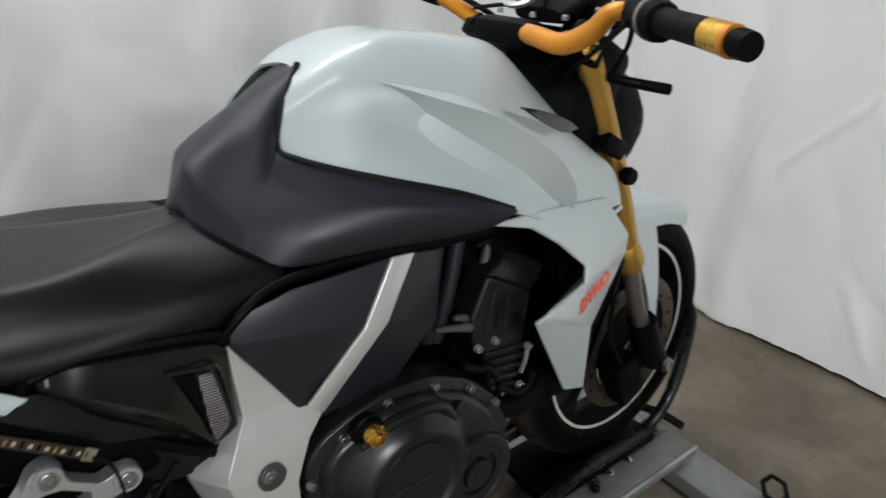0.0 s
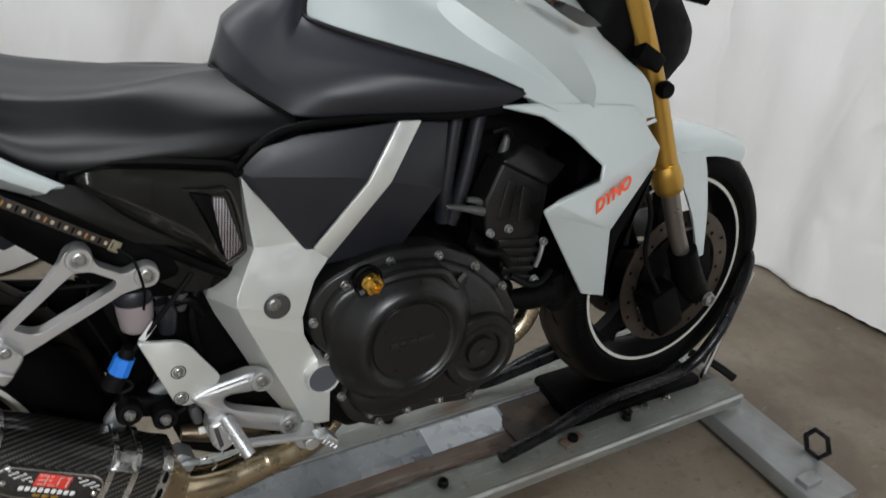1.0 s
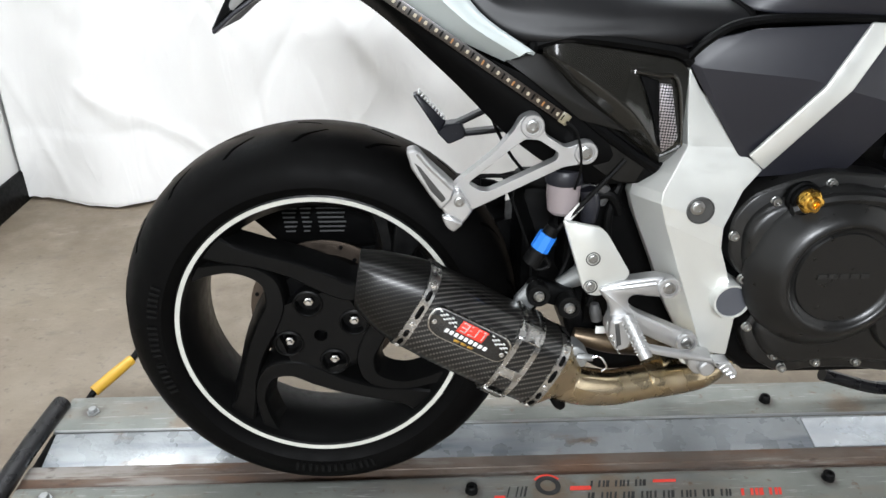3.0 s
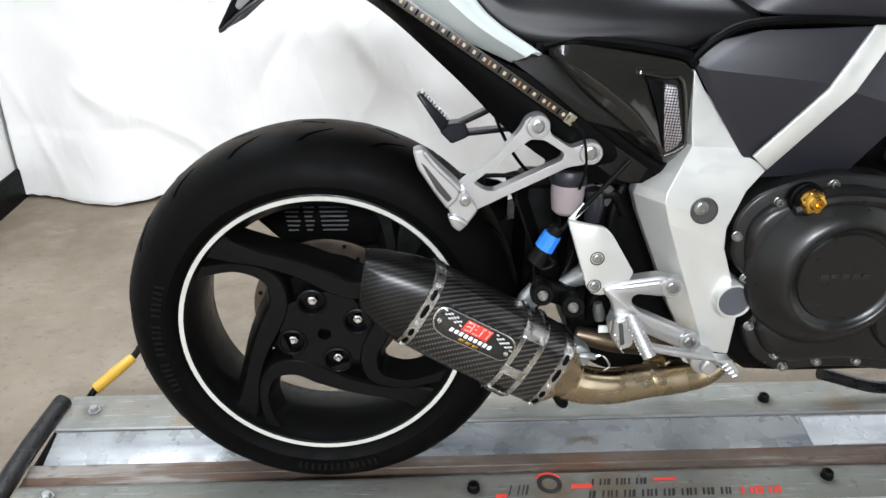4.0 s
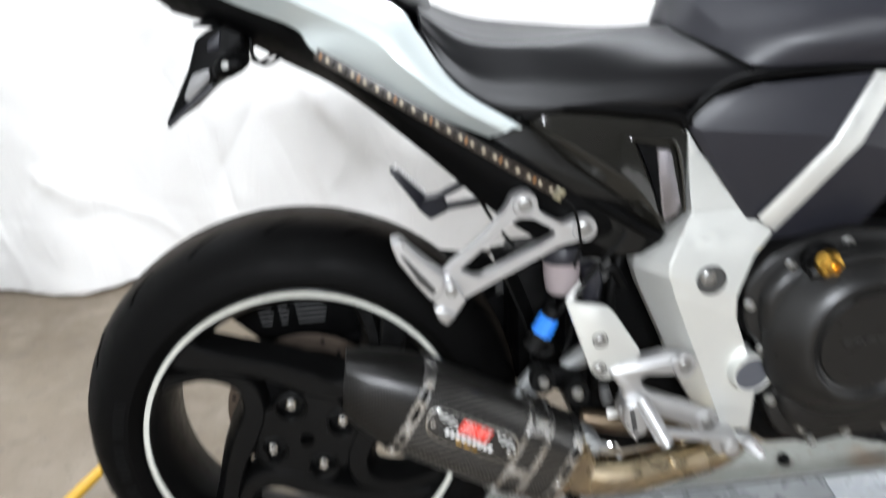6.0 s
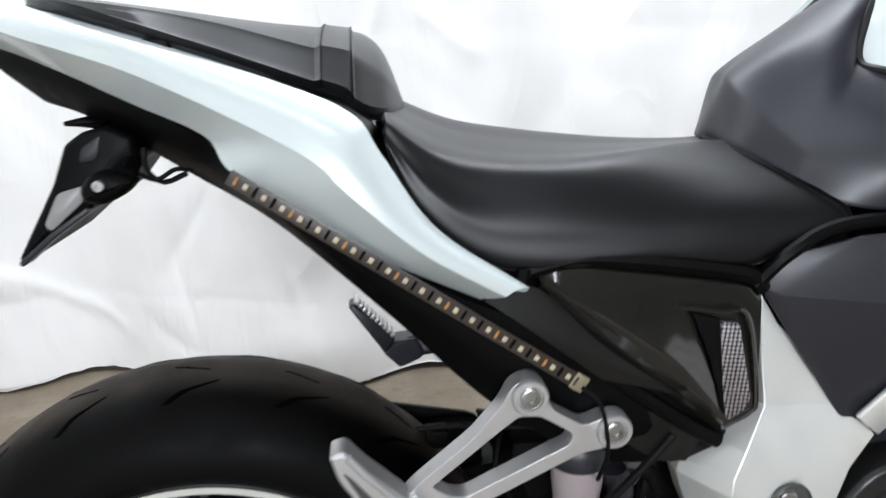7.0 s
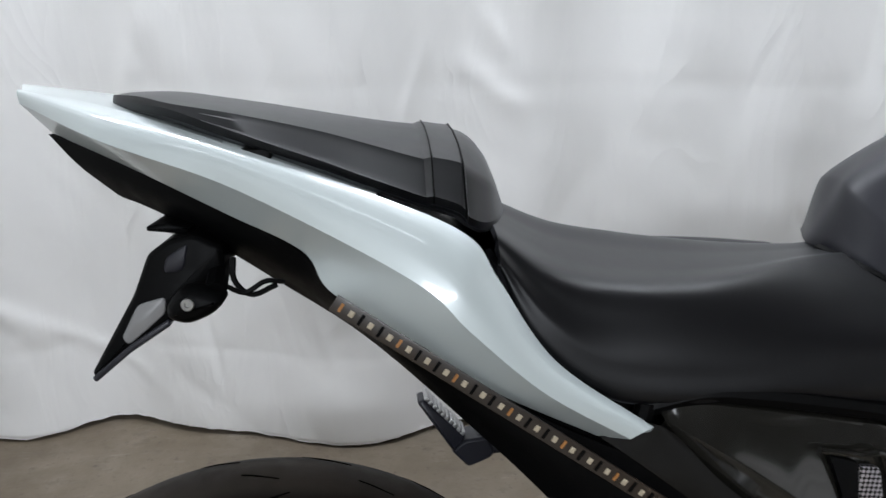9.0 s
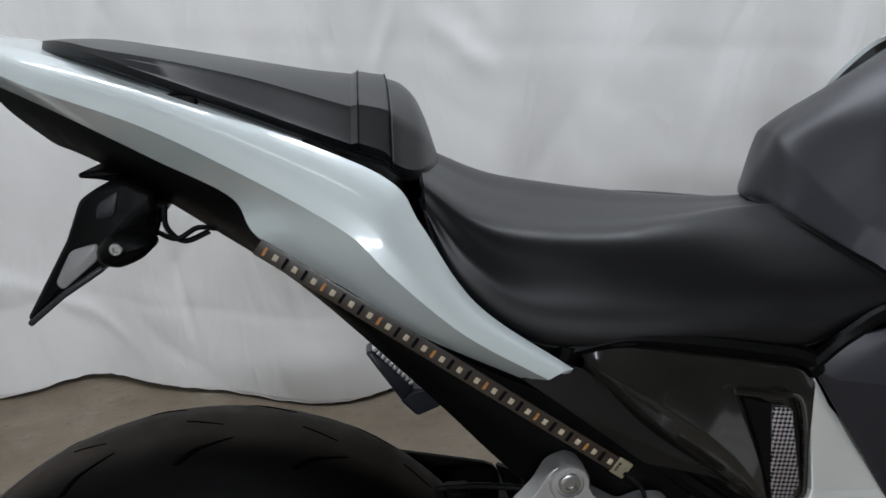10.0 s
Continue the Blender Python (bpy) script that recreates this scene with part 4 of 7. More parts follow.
# rear end: swingarm, chain guard, hugger
def build_swingarm():
    sw = part("swingarm", loft([[(x, y, z) for y, z in ((0.07, zc - h), (0.16, zc - h), (0.165, zc), (0.16, zc + h), (0.07, zc + h), (0.065, zc))] for x, zc, h in ((-0.07, 0.318, 0.05), (0.0, 0.32, 0.07), (0.12, 0.345, 0.055), (0.28, 0.385, 0.05), (0.46, 0.42, 0.06))]), BLACK, bike, "black single-sided swingarm")
    part("pivot", loft([[(x, y, z) for y, z in ((-0.11, 0.34), (0.16, 0.34), (0.16, 0.5), (-0.11, 0.5))] for x in (0.4, 0.54)]), BLACK, bike)
    g = part("chain_guard", slab(fillet([(-0.19, 0.495), (-0.121, 0.435), (-0.081, 0.394), (-0.03, 0.34), (0.3, 0.34), (0.3, 0.5), (0.15, 0.53), (0.0, 0.555), (-0.12, 0.55)], 0.02), 0.086, 0.092, 0.001), BLACK, bike, "black chain guard with a printed notice")
    lab = bmesh.new()
    for r in range(6):
        z = 0.458 - r * 0.0082
        for x0, x1 in ((-0.078, -0.052), (-0.047, -0.028), (-0.02, 0.03)):
            box(x0 + 0.001 * r, x1 - 0.002 * ((r * 7) % 3), 0.0845, 0.0855, z, z + 0.0026, bm=lab)
    part("notice", lab, material("grey_print", (0.09, 0.09, 0.09), 0.5), g, "small grey illegible notice lines")
    # hugger between tyre and shock
    part("hugger", surf([[(0.285, -0.08, 0.53), (0.3, -0.085, 0.49), (0.315, -0.085, 0.44), (0.322, -0.08, 0.34)], [(0.3, -0.02, 0.55), (0.325, -0.02, 0.5), (0.34, -0.02, 0.44), (0.345, -0.02, 0.34)], [(0.285, 0.04, 0.53), (0.3, 0.05, 0.49), (0.315, 0.055, 0.44), (0.322, 0.05, 0.34)]], 24, 12, 0.004, (1, 0, 0)), RUBBER, bike, "black rear tyre hugger")
    # dark mass of shock and inner frame
    part("inner_frame", loft([[(x, y, z) for y, z in ((YM - 0.09, z0), (YM + 0.12, z0), (YM + 0.12, z1), (YM - 0.09, z1))] for x, z0, z1 in ((0.36, 0.42, 0.6), (0.44, 0.38, 0.68), (0.52, 0.33, 0.74), (0.62, 0.34, 0.76))]), BLACK, bike, "black inner frame behind the footrest")
    part("shock", tube([(0.36, -0.04, 0.45), (0.41, -0.04, 0.56), (0.45, -0.04, 0.66)], 0.03, 14, 10), BLACK, bike)
    wires = bmesh.new()
    for pts, r in (([(0.345, -0.13, 0.4), (0.37, -0.12, 0.47), (0.36, -0.125, 0.53), (0.4, -0.13, 0.6)], 0.004), ([(0.4, -0.13, 0.38), (0.42, -0.13, 0.45), (0.415, -0.14, 0.53), (0.44, -0.13, 0.6)], 0.006), ([(0.38, -0.14, 0.55), (0.41, -0.15, 0.56), (0.43, -0.14, 0.53)], 0.007)):
        tube(pts, r, 8, 16, bm=wires)
    part("wiring", wires, RUBBER, bike)


build_swingarm()


def bolt(parent, x, y, z, r=0.008, h=0.008, mat=None, label=""):
    o = part("bolt", bolt_mesh(r, h), mat or BOLTSTEEL, parent, label)
    o.matrix_basis = pose(x, y, z)
    return o


# seat, tail and their fittings
def superring(x, yc, zc, hw, up, down, n=28, e=2.6):
    """A closed ring across the bike: rounded top, fuller or flatter underside."""
    out = []
    for a in np.linspace(0, 2 * math.pi, n, endpoint=False):
        ca, sa = math.cos(a), math.sin(a)
        y = hw * math.copysign(abs(ca) ** (2 / e), ca)
        z = (up if sa > 0 else down) * math.copysign(abs(sa) ** (2 / e), sa)
        out.append((x, yc + y, zc + z))
    return out


def lofted(keys, steps=30, n=28, e=2.6, ym=YM):
    """Keys of x, height of the widest line, half width, rise above and drop below it."""
    k = crom(keys, steps)
    return loft([superring(x, ym, z, hw, up, dn, n, e) for x, z, hw, up, dn in k])


def build_seats():
    top = [(0.192, YM, 0.892), (0.25, YM, 0.868), (0.31, YM, 0.857), (0.365, YM, 0.85), (0.42, YM, 0.845), (0.475, YM, 0.843), (0.508, YM, 0.846)]
    fold = [(0.188, -0.148, 0.881), (0.226, -0.156, 0.8545), (0.262, -0.158, 0.8435), (0.325, -0.156, 0.8405), (0.38, -0.144, 0.8435), (0.438, -0.118, 0.8465), (0.492, -0.098, 0.8455)]
    side = [(0.188, -0.166, 0.868), (0.221, -0.18, 0.822), (0.26, -0.1865, 0.796), (0.322, -0.19, 0.789), (0.393, -0.191, 0.79), (0.47, -0.189, 0.796), (0.55, -0.178, 0.8)]
    low = [(0.188, -0.163, 0.858), (0.208, -0.172, 0.81), (0.258, -0.181, 0.77), (0.315, -0.186, 0.762), (0.39, -0.187, 0.766), (0.465, -0.187, 0.757), (0.542, -0.18, 0.783)]

    def blend(p, q, u, out=0.0):
        """A row between two rows, pushed outwards and up."""
        return [tuple(a + (b - a) * u + (-out if i == 1 else 0.6 * out if i == 2 else 0) * min(1, k / 3) for i, (a, b) in enumerate(zip(v, w))) for k, (v, w) in enumerate(zip(p, q))]

    near = [[(x, -0.1, z) for x, y, z in low], low, side, blend(side, fold, 0.5, 0.005), fold, blend(fold, top, 0.33, 0.0005), blend(fold, top, 0.66, 0.0), top]
    far = [[(x, 2 * YM - y, z - 0.016) for x, y, z in r] for r in near[:-1]][::-1]
    s = part("rider_seat", surf(near + far, 70, 110, 0.004, (0, 0, -1)), VINYL, bike, "smooth black vinyl rider seat", 1.0)
    keys = [(-0.092, 0.973, 0.972, 0.03, 0.966, 0.034), (-0.085, 0.976, 0.9745, 0.052, 0.965, 0.06), (-0.06, 0.9765, 0.974, 0.08, 0.9655, 0.08), (-0.035, 0.9735, 0.9695, 0.096, 0.9625, 0.1), (0.0, 0.9685, 0.9645, 0.102, 0.9515, 0.113), (0.036, 0.9635, 0.958, 0.105, 0.94, 0.12), (0.07, 0.9585, 0.9505, 0.105, 0.929, 0.12), (0.104, 0.954, 0.941, 0.106, 0.917, 0.126), (0.135, 0.951, 0.932, 0.106, 0.906, 0.129), (0.158, 0.948, 0.9275, 0.106, 0.8985, 0.128), (0.166, 0.947, 0.924, 0.104, 0.892, 0.127), (0.178, 0.943, 0.916, 0.093, 0.885, 0.115), (0.19, 0.932, 0.908, 0.076, 0.882, 0.1), (0.199, 0.914, 0.898, 0.054, 0.88, 0.09), (0.2085, 0.886, 0.884, 0.024, 0.877, 0.075)]
    dense = crom(keys, 72)

    def pad_ring(k, grow=0.0):
        """Across the pad: flat top, crisp shoulder, side falling outwards, tucked-in bottom edge."""
        x, top, edge, we, bot, wb = k
        g = min(1, max(0, (x + 0.05) / 0.14))
        we, wb = we + 0.007 * g, we + (0.004 + 0.023 * g) * min(1, we / 0.1)
        d = top - edge
        half = [(0.0, top), (0.35 * we, top - 0.12 * d), (0.7 * we, top - 0.45 * d), (0.9 * we, top - 0.8 * d), (0.97 * we, edge + 0.06 * d), (we, edge - 0.003), (we + 0.25 * (wb - we), edge * 0.72 + bot * 0.28), (we + 0.7 * (wb - we), edge * 0.35 + bot * 0.65), (wb, bot + 0.004), (wb - 0.003, bot - 0.002), (wb - 0.014, bot - 0.006), (0.4 * wb, bot - 0.012)]
        half = [(w + grow * min(1, w / 0.05), z + grow) for w, z in half]
        return [(x, YM - w, z) for w, z in half] + [(x, YM + w, z) for w, z in half[:0:-1]]

    p = part("pillion_seat", loft([pad_ring(k) for k in dense]), VINYL, bike, "black vinyl pillion seat pad with a strap", 0.45)
    for x0, x1, zt in ((0.012, 0.034, 0.941), (0.105, 0.128, 0.911)):
        part("seat_foot", box(x0, x1, YM - 0.12, YM - 0.09, zt - 0.024, zt, bevel=0.003), RUBBER, p, "black rubber seat foot")
    mid = [k for k in dense if 0.134 < k[0] < 0.168]
    grows = [0.0] + [0.0028] * (len(mid) - 2) + [0.0]
    part("strap", loft([pad_ring(k, g) for k, g in zip(mid, grows)]), VINYL, p, "black stitched seat strap", 0.45)
    seam = [np.array(pad_ring(mid[1], 0.0032)), np.array(pad_ring(mid[-2], 0.0032))]
    for s in seam:
        part("strap_stitch", tube([tuple(v) for v in s[:10]], 0.0007, 6, smooth=False), BLACK, p)


build_seats()


def build_tail():
    up = [(-0.163, -0.05, 0.978), (-0.082, -0.108, 0.967), (0.001, -0.144, 0.945), (0.11, -0.171, 0.91), (0.164, -0.182, 0.886), (0.184, -0.191, 0.857), (0.222, -0.198, 0.803), (0.289, -0.207, 0.757)]
    mid = [(-0.16, -0.06, 0.968), (-0.08, -0.135, 0.946), (0.002, -0.158, 0.92), (0.08, -0.185, 0.886), (0.135, -0.205, 0.857), (0.162, -0.213, 0.831), (0.21, -0.217, 0.79), (0.269, -0.214, 0.754)]
    low = [(-0.147, -0.05, 0.944), (-0.075, -0.11, 0.925), (-0.003, -0.135, 0.894), (0.052, -0.155, 0.87), (0.073, -0.175, 0.845), (0.131, -0.187, 0.811), (0.183, -0.194, 0.777), (0.255, -0.2, 0.744)]
    low = [(x, y + 0.009, z) for x, y, z in low]
    mid = [(x, y - 0.003, z) for x, y, z in mid]
    def between(u):
        """A row of the upper face, bowed outwards between its two edges."""
        w = math.sin(math.pi * u)
        return [(a[0] * (1 - u) + b[0] * u, a[1] * (1 - u) + b[1] * u - 0.005 * w, a[2] * (1 - u) + b[2] * u + 0.004 * w) for a, b in zip(up, mid)]

    rows = [between(u) for u in np.linspace(0, 1, 9)] + [low]
    for side in (1, -1):
        bm = surf(rows, 110, 28, 0.004, (0, 1, 0), crease=True)
        if side < 0:
            mirror_y(bm, YM)
        part("tail_panel", bm, WHITE, bike, "pearl white tail panel with a sharp crease" if side > 0 else "", 0.55)
    part("tail_top", surf([up[:3], [(x - 0.006, YM, z + 0.004) for x, y, z in up[:3]], [(x, 2 * YM - y, z) for x, y, z in up[:3]]], 16, 14, 0.004, (0, 0, -1)), WHITE, bike)
    for side in (1, -1):
        a = [(-0.04, -0.124, 0.952), (0.0, -0.14, 0.942), (0.05, -0.155, 0.926), (0.104, -0.166, 0.907)]
        pr = surf([a, [(x, y + 0.006, z + 0.003) for x, y, z in a], [(x, y + 0.02, z + 0.004) for x, y, z in a]], 20, 6, 0.003, (0, 0, -1))
        if side < 0:
            mirror_y(pr, YM)
        part("tail_strip", pr, WHITE, bike, "", 0.9)
    # filler under the pillion pad
    part("seat_base", loft([[(x, y, z) for y, z in ((YM - hw, z0), (YM + hw, z0), (YM + hw, z1), (YM - hw, z1))] for x, hw, z0, z1 in ((-0.06, 0.07, 0.93, 0.955), (0.05, 0.1, 0.86, 0.91), (0.16, 0.13, 0.79, 0.87), (0.28, 0.14, 0.72, 0.78))]), BLACK, bike)
    part("seat_pan", box(0.22, 0.57, YM - 0.14, YM + 0.14, 0.7, 0.805, bevel=0.01), BLACK, bike)
    # black under tail, both sides and bottom
    ut = [(-0.147, -0.05, 0.944), (-0.06, -0.095, 0.918), (0.04, -0.13, 0.872), (0.09, -0.165, 0.835), (0.2, -0.183, 0.765), (0.3, -0.195, 0.72), (0.42, -0.19, 0.66), (0.47, -0.185, 0.625)]
    lt = [(-0.1, -0.05, 0.897), (-0.05, -0.07, 0.878), (0.03, -0.09, 0.832), (0.1, -0.13, 0.796), (0.19, -0.16, 0.72), (0.27, -0.175, 0.645), (0.36, -0.178, 0.59), (0.45, -0.178, 0.585)]
    for side in (1, -1):
        bm = surf([ut, [tuple((a + b) / 2 - (0.008 if i == 1 else 0) for i, (a, b) in enumerate(zip(p, q))) for p, q in zip(ut, lt)], lt], 50, 10, 0.004)
        if side < 0:
            mirror_y(bm, YM)
        part("under_tail", bm, BLACK, bike, "matt black under-tail panel" if side > 0 else "", 0.9)
    part("under_tail_floor", surf([lt[:6], [(x, YM, z - 0.006) for x, y, z in lt[:6]], [(x, 2 * YM - y, z) for x, y, z in lt[:6]]], 30, 8, 0.004, (0, 0, 1)), BLACK, bike)
    # grey trim between white tail and carbon cover
    part("tail_trim", surf([[(0.255, -0.2, 0.747), (0.29, -0.199, 0.755), (0.31, -0.196, 0.745)], [(0.29, -0.203, 0.722), (0.33, -0.203, 0.706), (0.355, -0.2, 0.7)], [(0.35, -0.2, 0.675), (0.41, -0.2, 0.658), (0.44, -0.196, 0.64)]], 16, 20, 0.004), TRIM, bike, "dark grey plastic trim under the seat", 0.9)


build_tail()


def build_led_strip():
    a, b = np.array((0.075, -0.19, 0.846)), np.array((0.33, -0.2125, 0.6785))
    d = b - a
    ang = -math.degrees(math.atan2(d[2], d[0]))
    n = np.array((math.sin(math.radians(-ang)), 0, math.cos(math.radians(-ang)))) * 0
    st = part("led_strip", move(box(0, np.linalg.norm(d), -0.0018, 0.0, -0.006, 0.006, bevel=0.0005), Matrix.Translation(a) @ Matrix.Rotation(radians(-4.5), 4, "Z") @ Matrix.Rotation(radians(ang), 4, "Y")), LEDSTRIP, bike, "translucent adhesive LED strip along the under tail")
    base = Matrix.Translation(a) @ Matrix.Rotation(radians(-4.5), 4, "Z") @ Matrix.Rotation(radians(ang), 4, "Y")
    chip = part("led", box(-0.0018, 0.0018, -0.003, -0.0018, -0.0022, 0.0022, bevel=0.0004), LEDWHITE, st, "cream LED chip")
    res = part("resistor", box(-0.001, 0.001, -0.0028, -0.0018, -0.003, 0.003), COPPER, st, "orange solder pad")
    blk = part("solder_mark", box(-0.0011, 0.0011, -0.0026, -0.0018, -0.004, 0.004), BLACK, st)
    k = 0
    for i in range(20):
        x = 0.014 + i * 0.0147
        m = base @ Matrix.Translation((x, 0, 0))
        if i == 0:
            chip.matrix_basis = m
        else:
            again("led", chip, st, m)
        m2 = base @ Matrix.Translation((x + 0.0073, 0, 0))
        if i == 0:
            blk.matrix_basis = m2
        elif i % 3 == 2:
            again("resistor", res, st, m2)
        else:
            again("solder_mark", blk, st, m2)
    res.matrix_basis = base @ Matrix.Translation((0.006, 0, 0))
    tail = part("end_cap", move(box(-0.008, 0.004, -0.0026, 0.0, -0.007, 0.007, bevel=0.001), base @ Matrix.Translation((np.linalg.norm(d), 0, 0))), LEDEND, st, "clouded end of the LED strip")
    part("wire", tube([(0.33, -0.214, 0.676), (0.345, -0.216, 0.66), (0.352, -0.216, 0.62), (0.35, -0.2, 0.585)], 0.0018, 6, 16), RUBBER, st)
    return st


build_led_strip()


def build_plate_holder():
    h = part("plate_bracket", slab(fillet([(-0.0467, 0.8727), (-0.0289, 0.8771), (-0.0081, 0.8676), (-0.0074, 0.849), (-0.026, 0.8369), (-0.0478, 0.8109), (-0.0772, 0.7918), (-0.1053, 0.768), (-0.1083, 0.7726), (-0.0735, 0.8321), (-0.061, 0.8628)], 0.004), -0.118, 0.04, 0.004), BLACK, bike, "black folded number plate bracket")
    part("bracket_tab", slab(fillet([(-0.0657, 0.8797), (-0.0505, 0.8822), (-0.0328, 0.8789), (-0.0393, 0.8728), (-0.0511, 0.8751), (-0.0653, 0.8763)], 0.002), -0.1, 0.02, 0.002), BLACK, h)
    part("bracket_window", slab(fillet([(-0.0702, 0.8257), (-0.0501, 0.8314), (-0.0511, 0.8187), (-0.0789, 0.7949), (-0.0835, 0.8006)], 0.004), -0.1195, -0.117, 0.001), LENS, h, "smoked grey plate light window")
    part("bracket_window", slab(fillet([(-0.0477, 0.8604), (-0.0313, 0.8711), (-0.036, 0.8506), (-0.0502, 0.8489)], 0.004), -0.1195, -0.117, 0.001), SATIN, h)
    part("bracket_lip", slab(fillet([(-0.107, 0.7708), (-0.1042, 0.7671), (-0.0774, 0.7896), (-0.0471, 0.81), (-0.0491, 0.8144), (-0.0785, 0.7948)], 0.002), -0.121, -0.1, 0.001), SATIN, h)
    t = part("turn_signal", slab(fillet([(-0.041, 0.834), (-0.031, 0.8465), (-0.017, 0.846), (0.001, 0.839), (-0.009, 0.828), (-0.027, 0.8205), (-0.04, 0.8245)], 0.007), -0.158, -0.136, 0.006, rise=0.007), BLACK, bike, "small black indicator pod", 0.9)
    part("signal_stem", tube([(-0.01, -0.14, 0.84), (-0.014, -0.1, 0.85), (-0.02, -0.075, 0.855)], 0.008, 8, 8), BLACK, t)
    part("signal_screw", lathe([(0.0045, 0.004), (0.0045, -0.0022), (0.0038, -0.003), (0.002, -0.003), (0.0016, -0.0016)], (-0.0245, -0.158, 0.837), 18), BOLTSTEEL, t, "small round screw head")
    part("signal_cable", tube([(-0.005, -0.13, 0.842), (0.008, -0.125, 0.835), (0.022, -0.12, 0.842), (0.035, -0.115, 0.84)], 0.002, 6, 14), RUBBER, t)
    part("signal_cable", tube([(0.0, -0.12, 0.86), (0.0, -0.12, 0.843), (0.012, -0.12, 0.832), (0.03, -0.115, 0.838)], 0.0022, 6, 14), RUBBER, t)


build_plate_holder()


# tank, covers, frame
def build_tank():
    # rows from the middle of the top down to the lower edge of the right side, from the rear to the nose
    r0 = [(0.655, YM, 0.995), (0.7, YM, 1.018), (0.77, YM, 1.03), (0.88, YM, 1.021), (0.985, YM, 1.0), (1.05, YM, 0.945), (1.1, YM, 0.885), (1.13, YM, 0.845)]
    r1 = [(0.64, -0.075, 0.985), (0.69, -0.085, 1.01), (0.76, -0.09, 1.022), (0.87, -0.095, 1.01), (0.965, -0.095, 0.982), (1.035, -0.1, 0.932), (1.1, -0.115, 0.872), (1.15, -0.13, 0.828)]
    r2 = [(0.612, -0.09, 0.952), (0.68, -0.112, 0.985), (0.76, -0.142, 0.97), (0.855, -0.163, 0.938), (0.945, -0.176, 0.885), (1.01, -0.178, 0.848), (1.09, -0.168, 0.825), (1.175, -0.155, 0.8)]
    r3 = [(0.603, -0.098, 0.93), (0.68, -0.132, 0.942), (0.755, -0.15, 0.922), (0.84, -0.172, 0.888), (0.92, -0.19, 0.852), (0.99, -0.195, 0.815), (1.08, -0.185, 0.788), (1.185, -0.165, 0.766)]
    r4 = [(0.6, -0.108, 0.908), (0.655, -0.155, 0.885), (0.71, -0.183, 0.87), (0.793, -0.212, 0.846), (0.87, -0.23, 0.816), (0.985, -0.205, 0.77), (1.08, -0.185, 0.745), (1.195, -0.165, 0.74)]
    near = [r4, r3, r2, r1, r0]
    far = [[(x, 2 * YM - y, z) for x, y, z in r] for r in near[:-1]][::-1]
    t = part("fuel_tank", surf(near + far, 64, 81, 0.004, (0, 0, -1)), WHITE, bike, "pearl white sculpted fuel tank", 1.2)
    # raised shoulder wings with a sharp upper ridge
    up = [(0.72, -0.126, 0.984), (0.787, -0.163, 0.962), (0.861, -0.187, 0.935), (0.947, -0.203, 0.88), (1.001, -0.207, 0.822), (1.021, -0.2, 0.778)]
    dn = [(0.722, -0.125, 0.98), (0.765, -0.148, 0.93), (0.806, -0.172, 0.88), (0.86, -0.196, 0.842), (0.93, -0.205, 0.806), (1.0, -0.199, 0.775)]
    up = [(x, y - w, z) for (x, y, z), w in zip(up, (0.0, 0.013, 0.022, 0.024, 0.016, 0.006))]
    mid = [tuple(0.5 * (a + b) + (0.012 if i == 1 else 0) for i, (a, b) in enumerate(zip(p, q))) for p, q in zip(up, dn)]
    inner = [tuple(a + (0.05 if i == 1 else 0.012 if i == 2 else 0) for i, a in enumerate(p)) for p in up]
    part("shoulder_wing", surf([inner, up, mid, dn], 36, 13, 0.003, crease=True), WHITE, t, "", 0.5)
    lip = [(0.89, -0.222, 0.816), (0.95, -0.215, 0.787), (1.05, -0.195, 0.754), (1.15, -0.176, 0.736), (1.197, -0.164, 0.738)]
    part("tank_skirt", surf([lip, [(x, y - 0.004, z - 0.006) for x, y, z in lip], [(x, y + 0.012, z - 0.014) for x, y, z in lip]], 24, 8, 0.004), WHITE, t, "", 0.9)
    # dark emblem on the nose, a plain swept shape
    em = [(0.9, -0.207, 0.945), (0.935, -0.213, 0.922), (0.97, -0.212, 0.905), (0.99, -0.208, 0.9)]
    part("emblem", surf([em, [(x + 0.01 * i, y + 0.008, z + 0.012 * (1.5 - abs(i - 1.5))) for i, (x, y, z) in enumerate(em)]], 12, 4, 0.003), BADGE, t, "dark swept emblem on the tank")
    # black cover: a hump across the bike behind the tank and an arm along each side
    hump = [
        [(0.487, YM, 0.846), (0.511, YM, 0.903), (0.536, YM, 0.925), (0.573, YM, 0.951), (0.62, YM, 0.979), (0.663, YM, 0.997)],
        [(0.49, -0.074, 0.846), (0.503, -0.072, 0.897), (0.535, -0.08, 0.921), (0.574, -0.079, 0.943), (0.613, -0.07, 0.971), (0.648, -0.065, 0.993)],
        [(0.494, -0.11, 0.842), (0.515, -0.118, 0.868), (0.54, -0.115, 0.893), (0.565, -0.11, 0.917), (0.59, -0.1, 0.938), (0.612, -0.09, 0.952)],
        [(0.522, -0.15, 0.823), (0.535, -0.15, 0.842), (0.55, -0.145, 0.863), (0.568, -0.135, 0.885), (0.585, -0.122, 0.903), (0.598, -0.107, 0.914)],
    ]
    # a fold across the hump, where the steep rear face turns into the sloping upper face
    for row in hump:
        p0, p1, p2 = (np.array(v) for v in row[:3])
        k = p1 + np.array((-0.0015, 0, 0.001))
        row[1:2] = [tuple(k + (p0 - k) * 0.18), tuple(k + (p2 - k) * 0.18)]
    hump[0] = [(x, -0.042, z) for x, y, z in hump[0]]
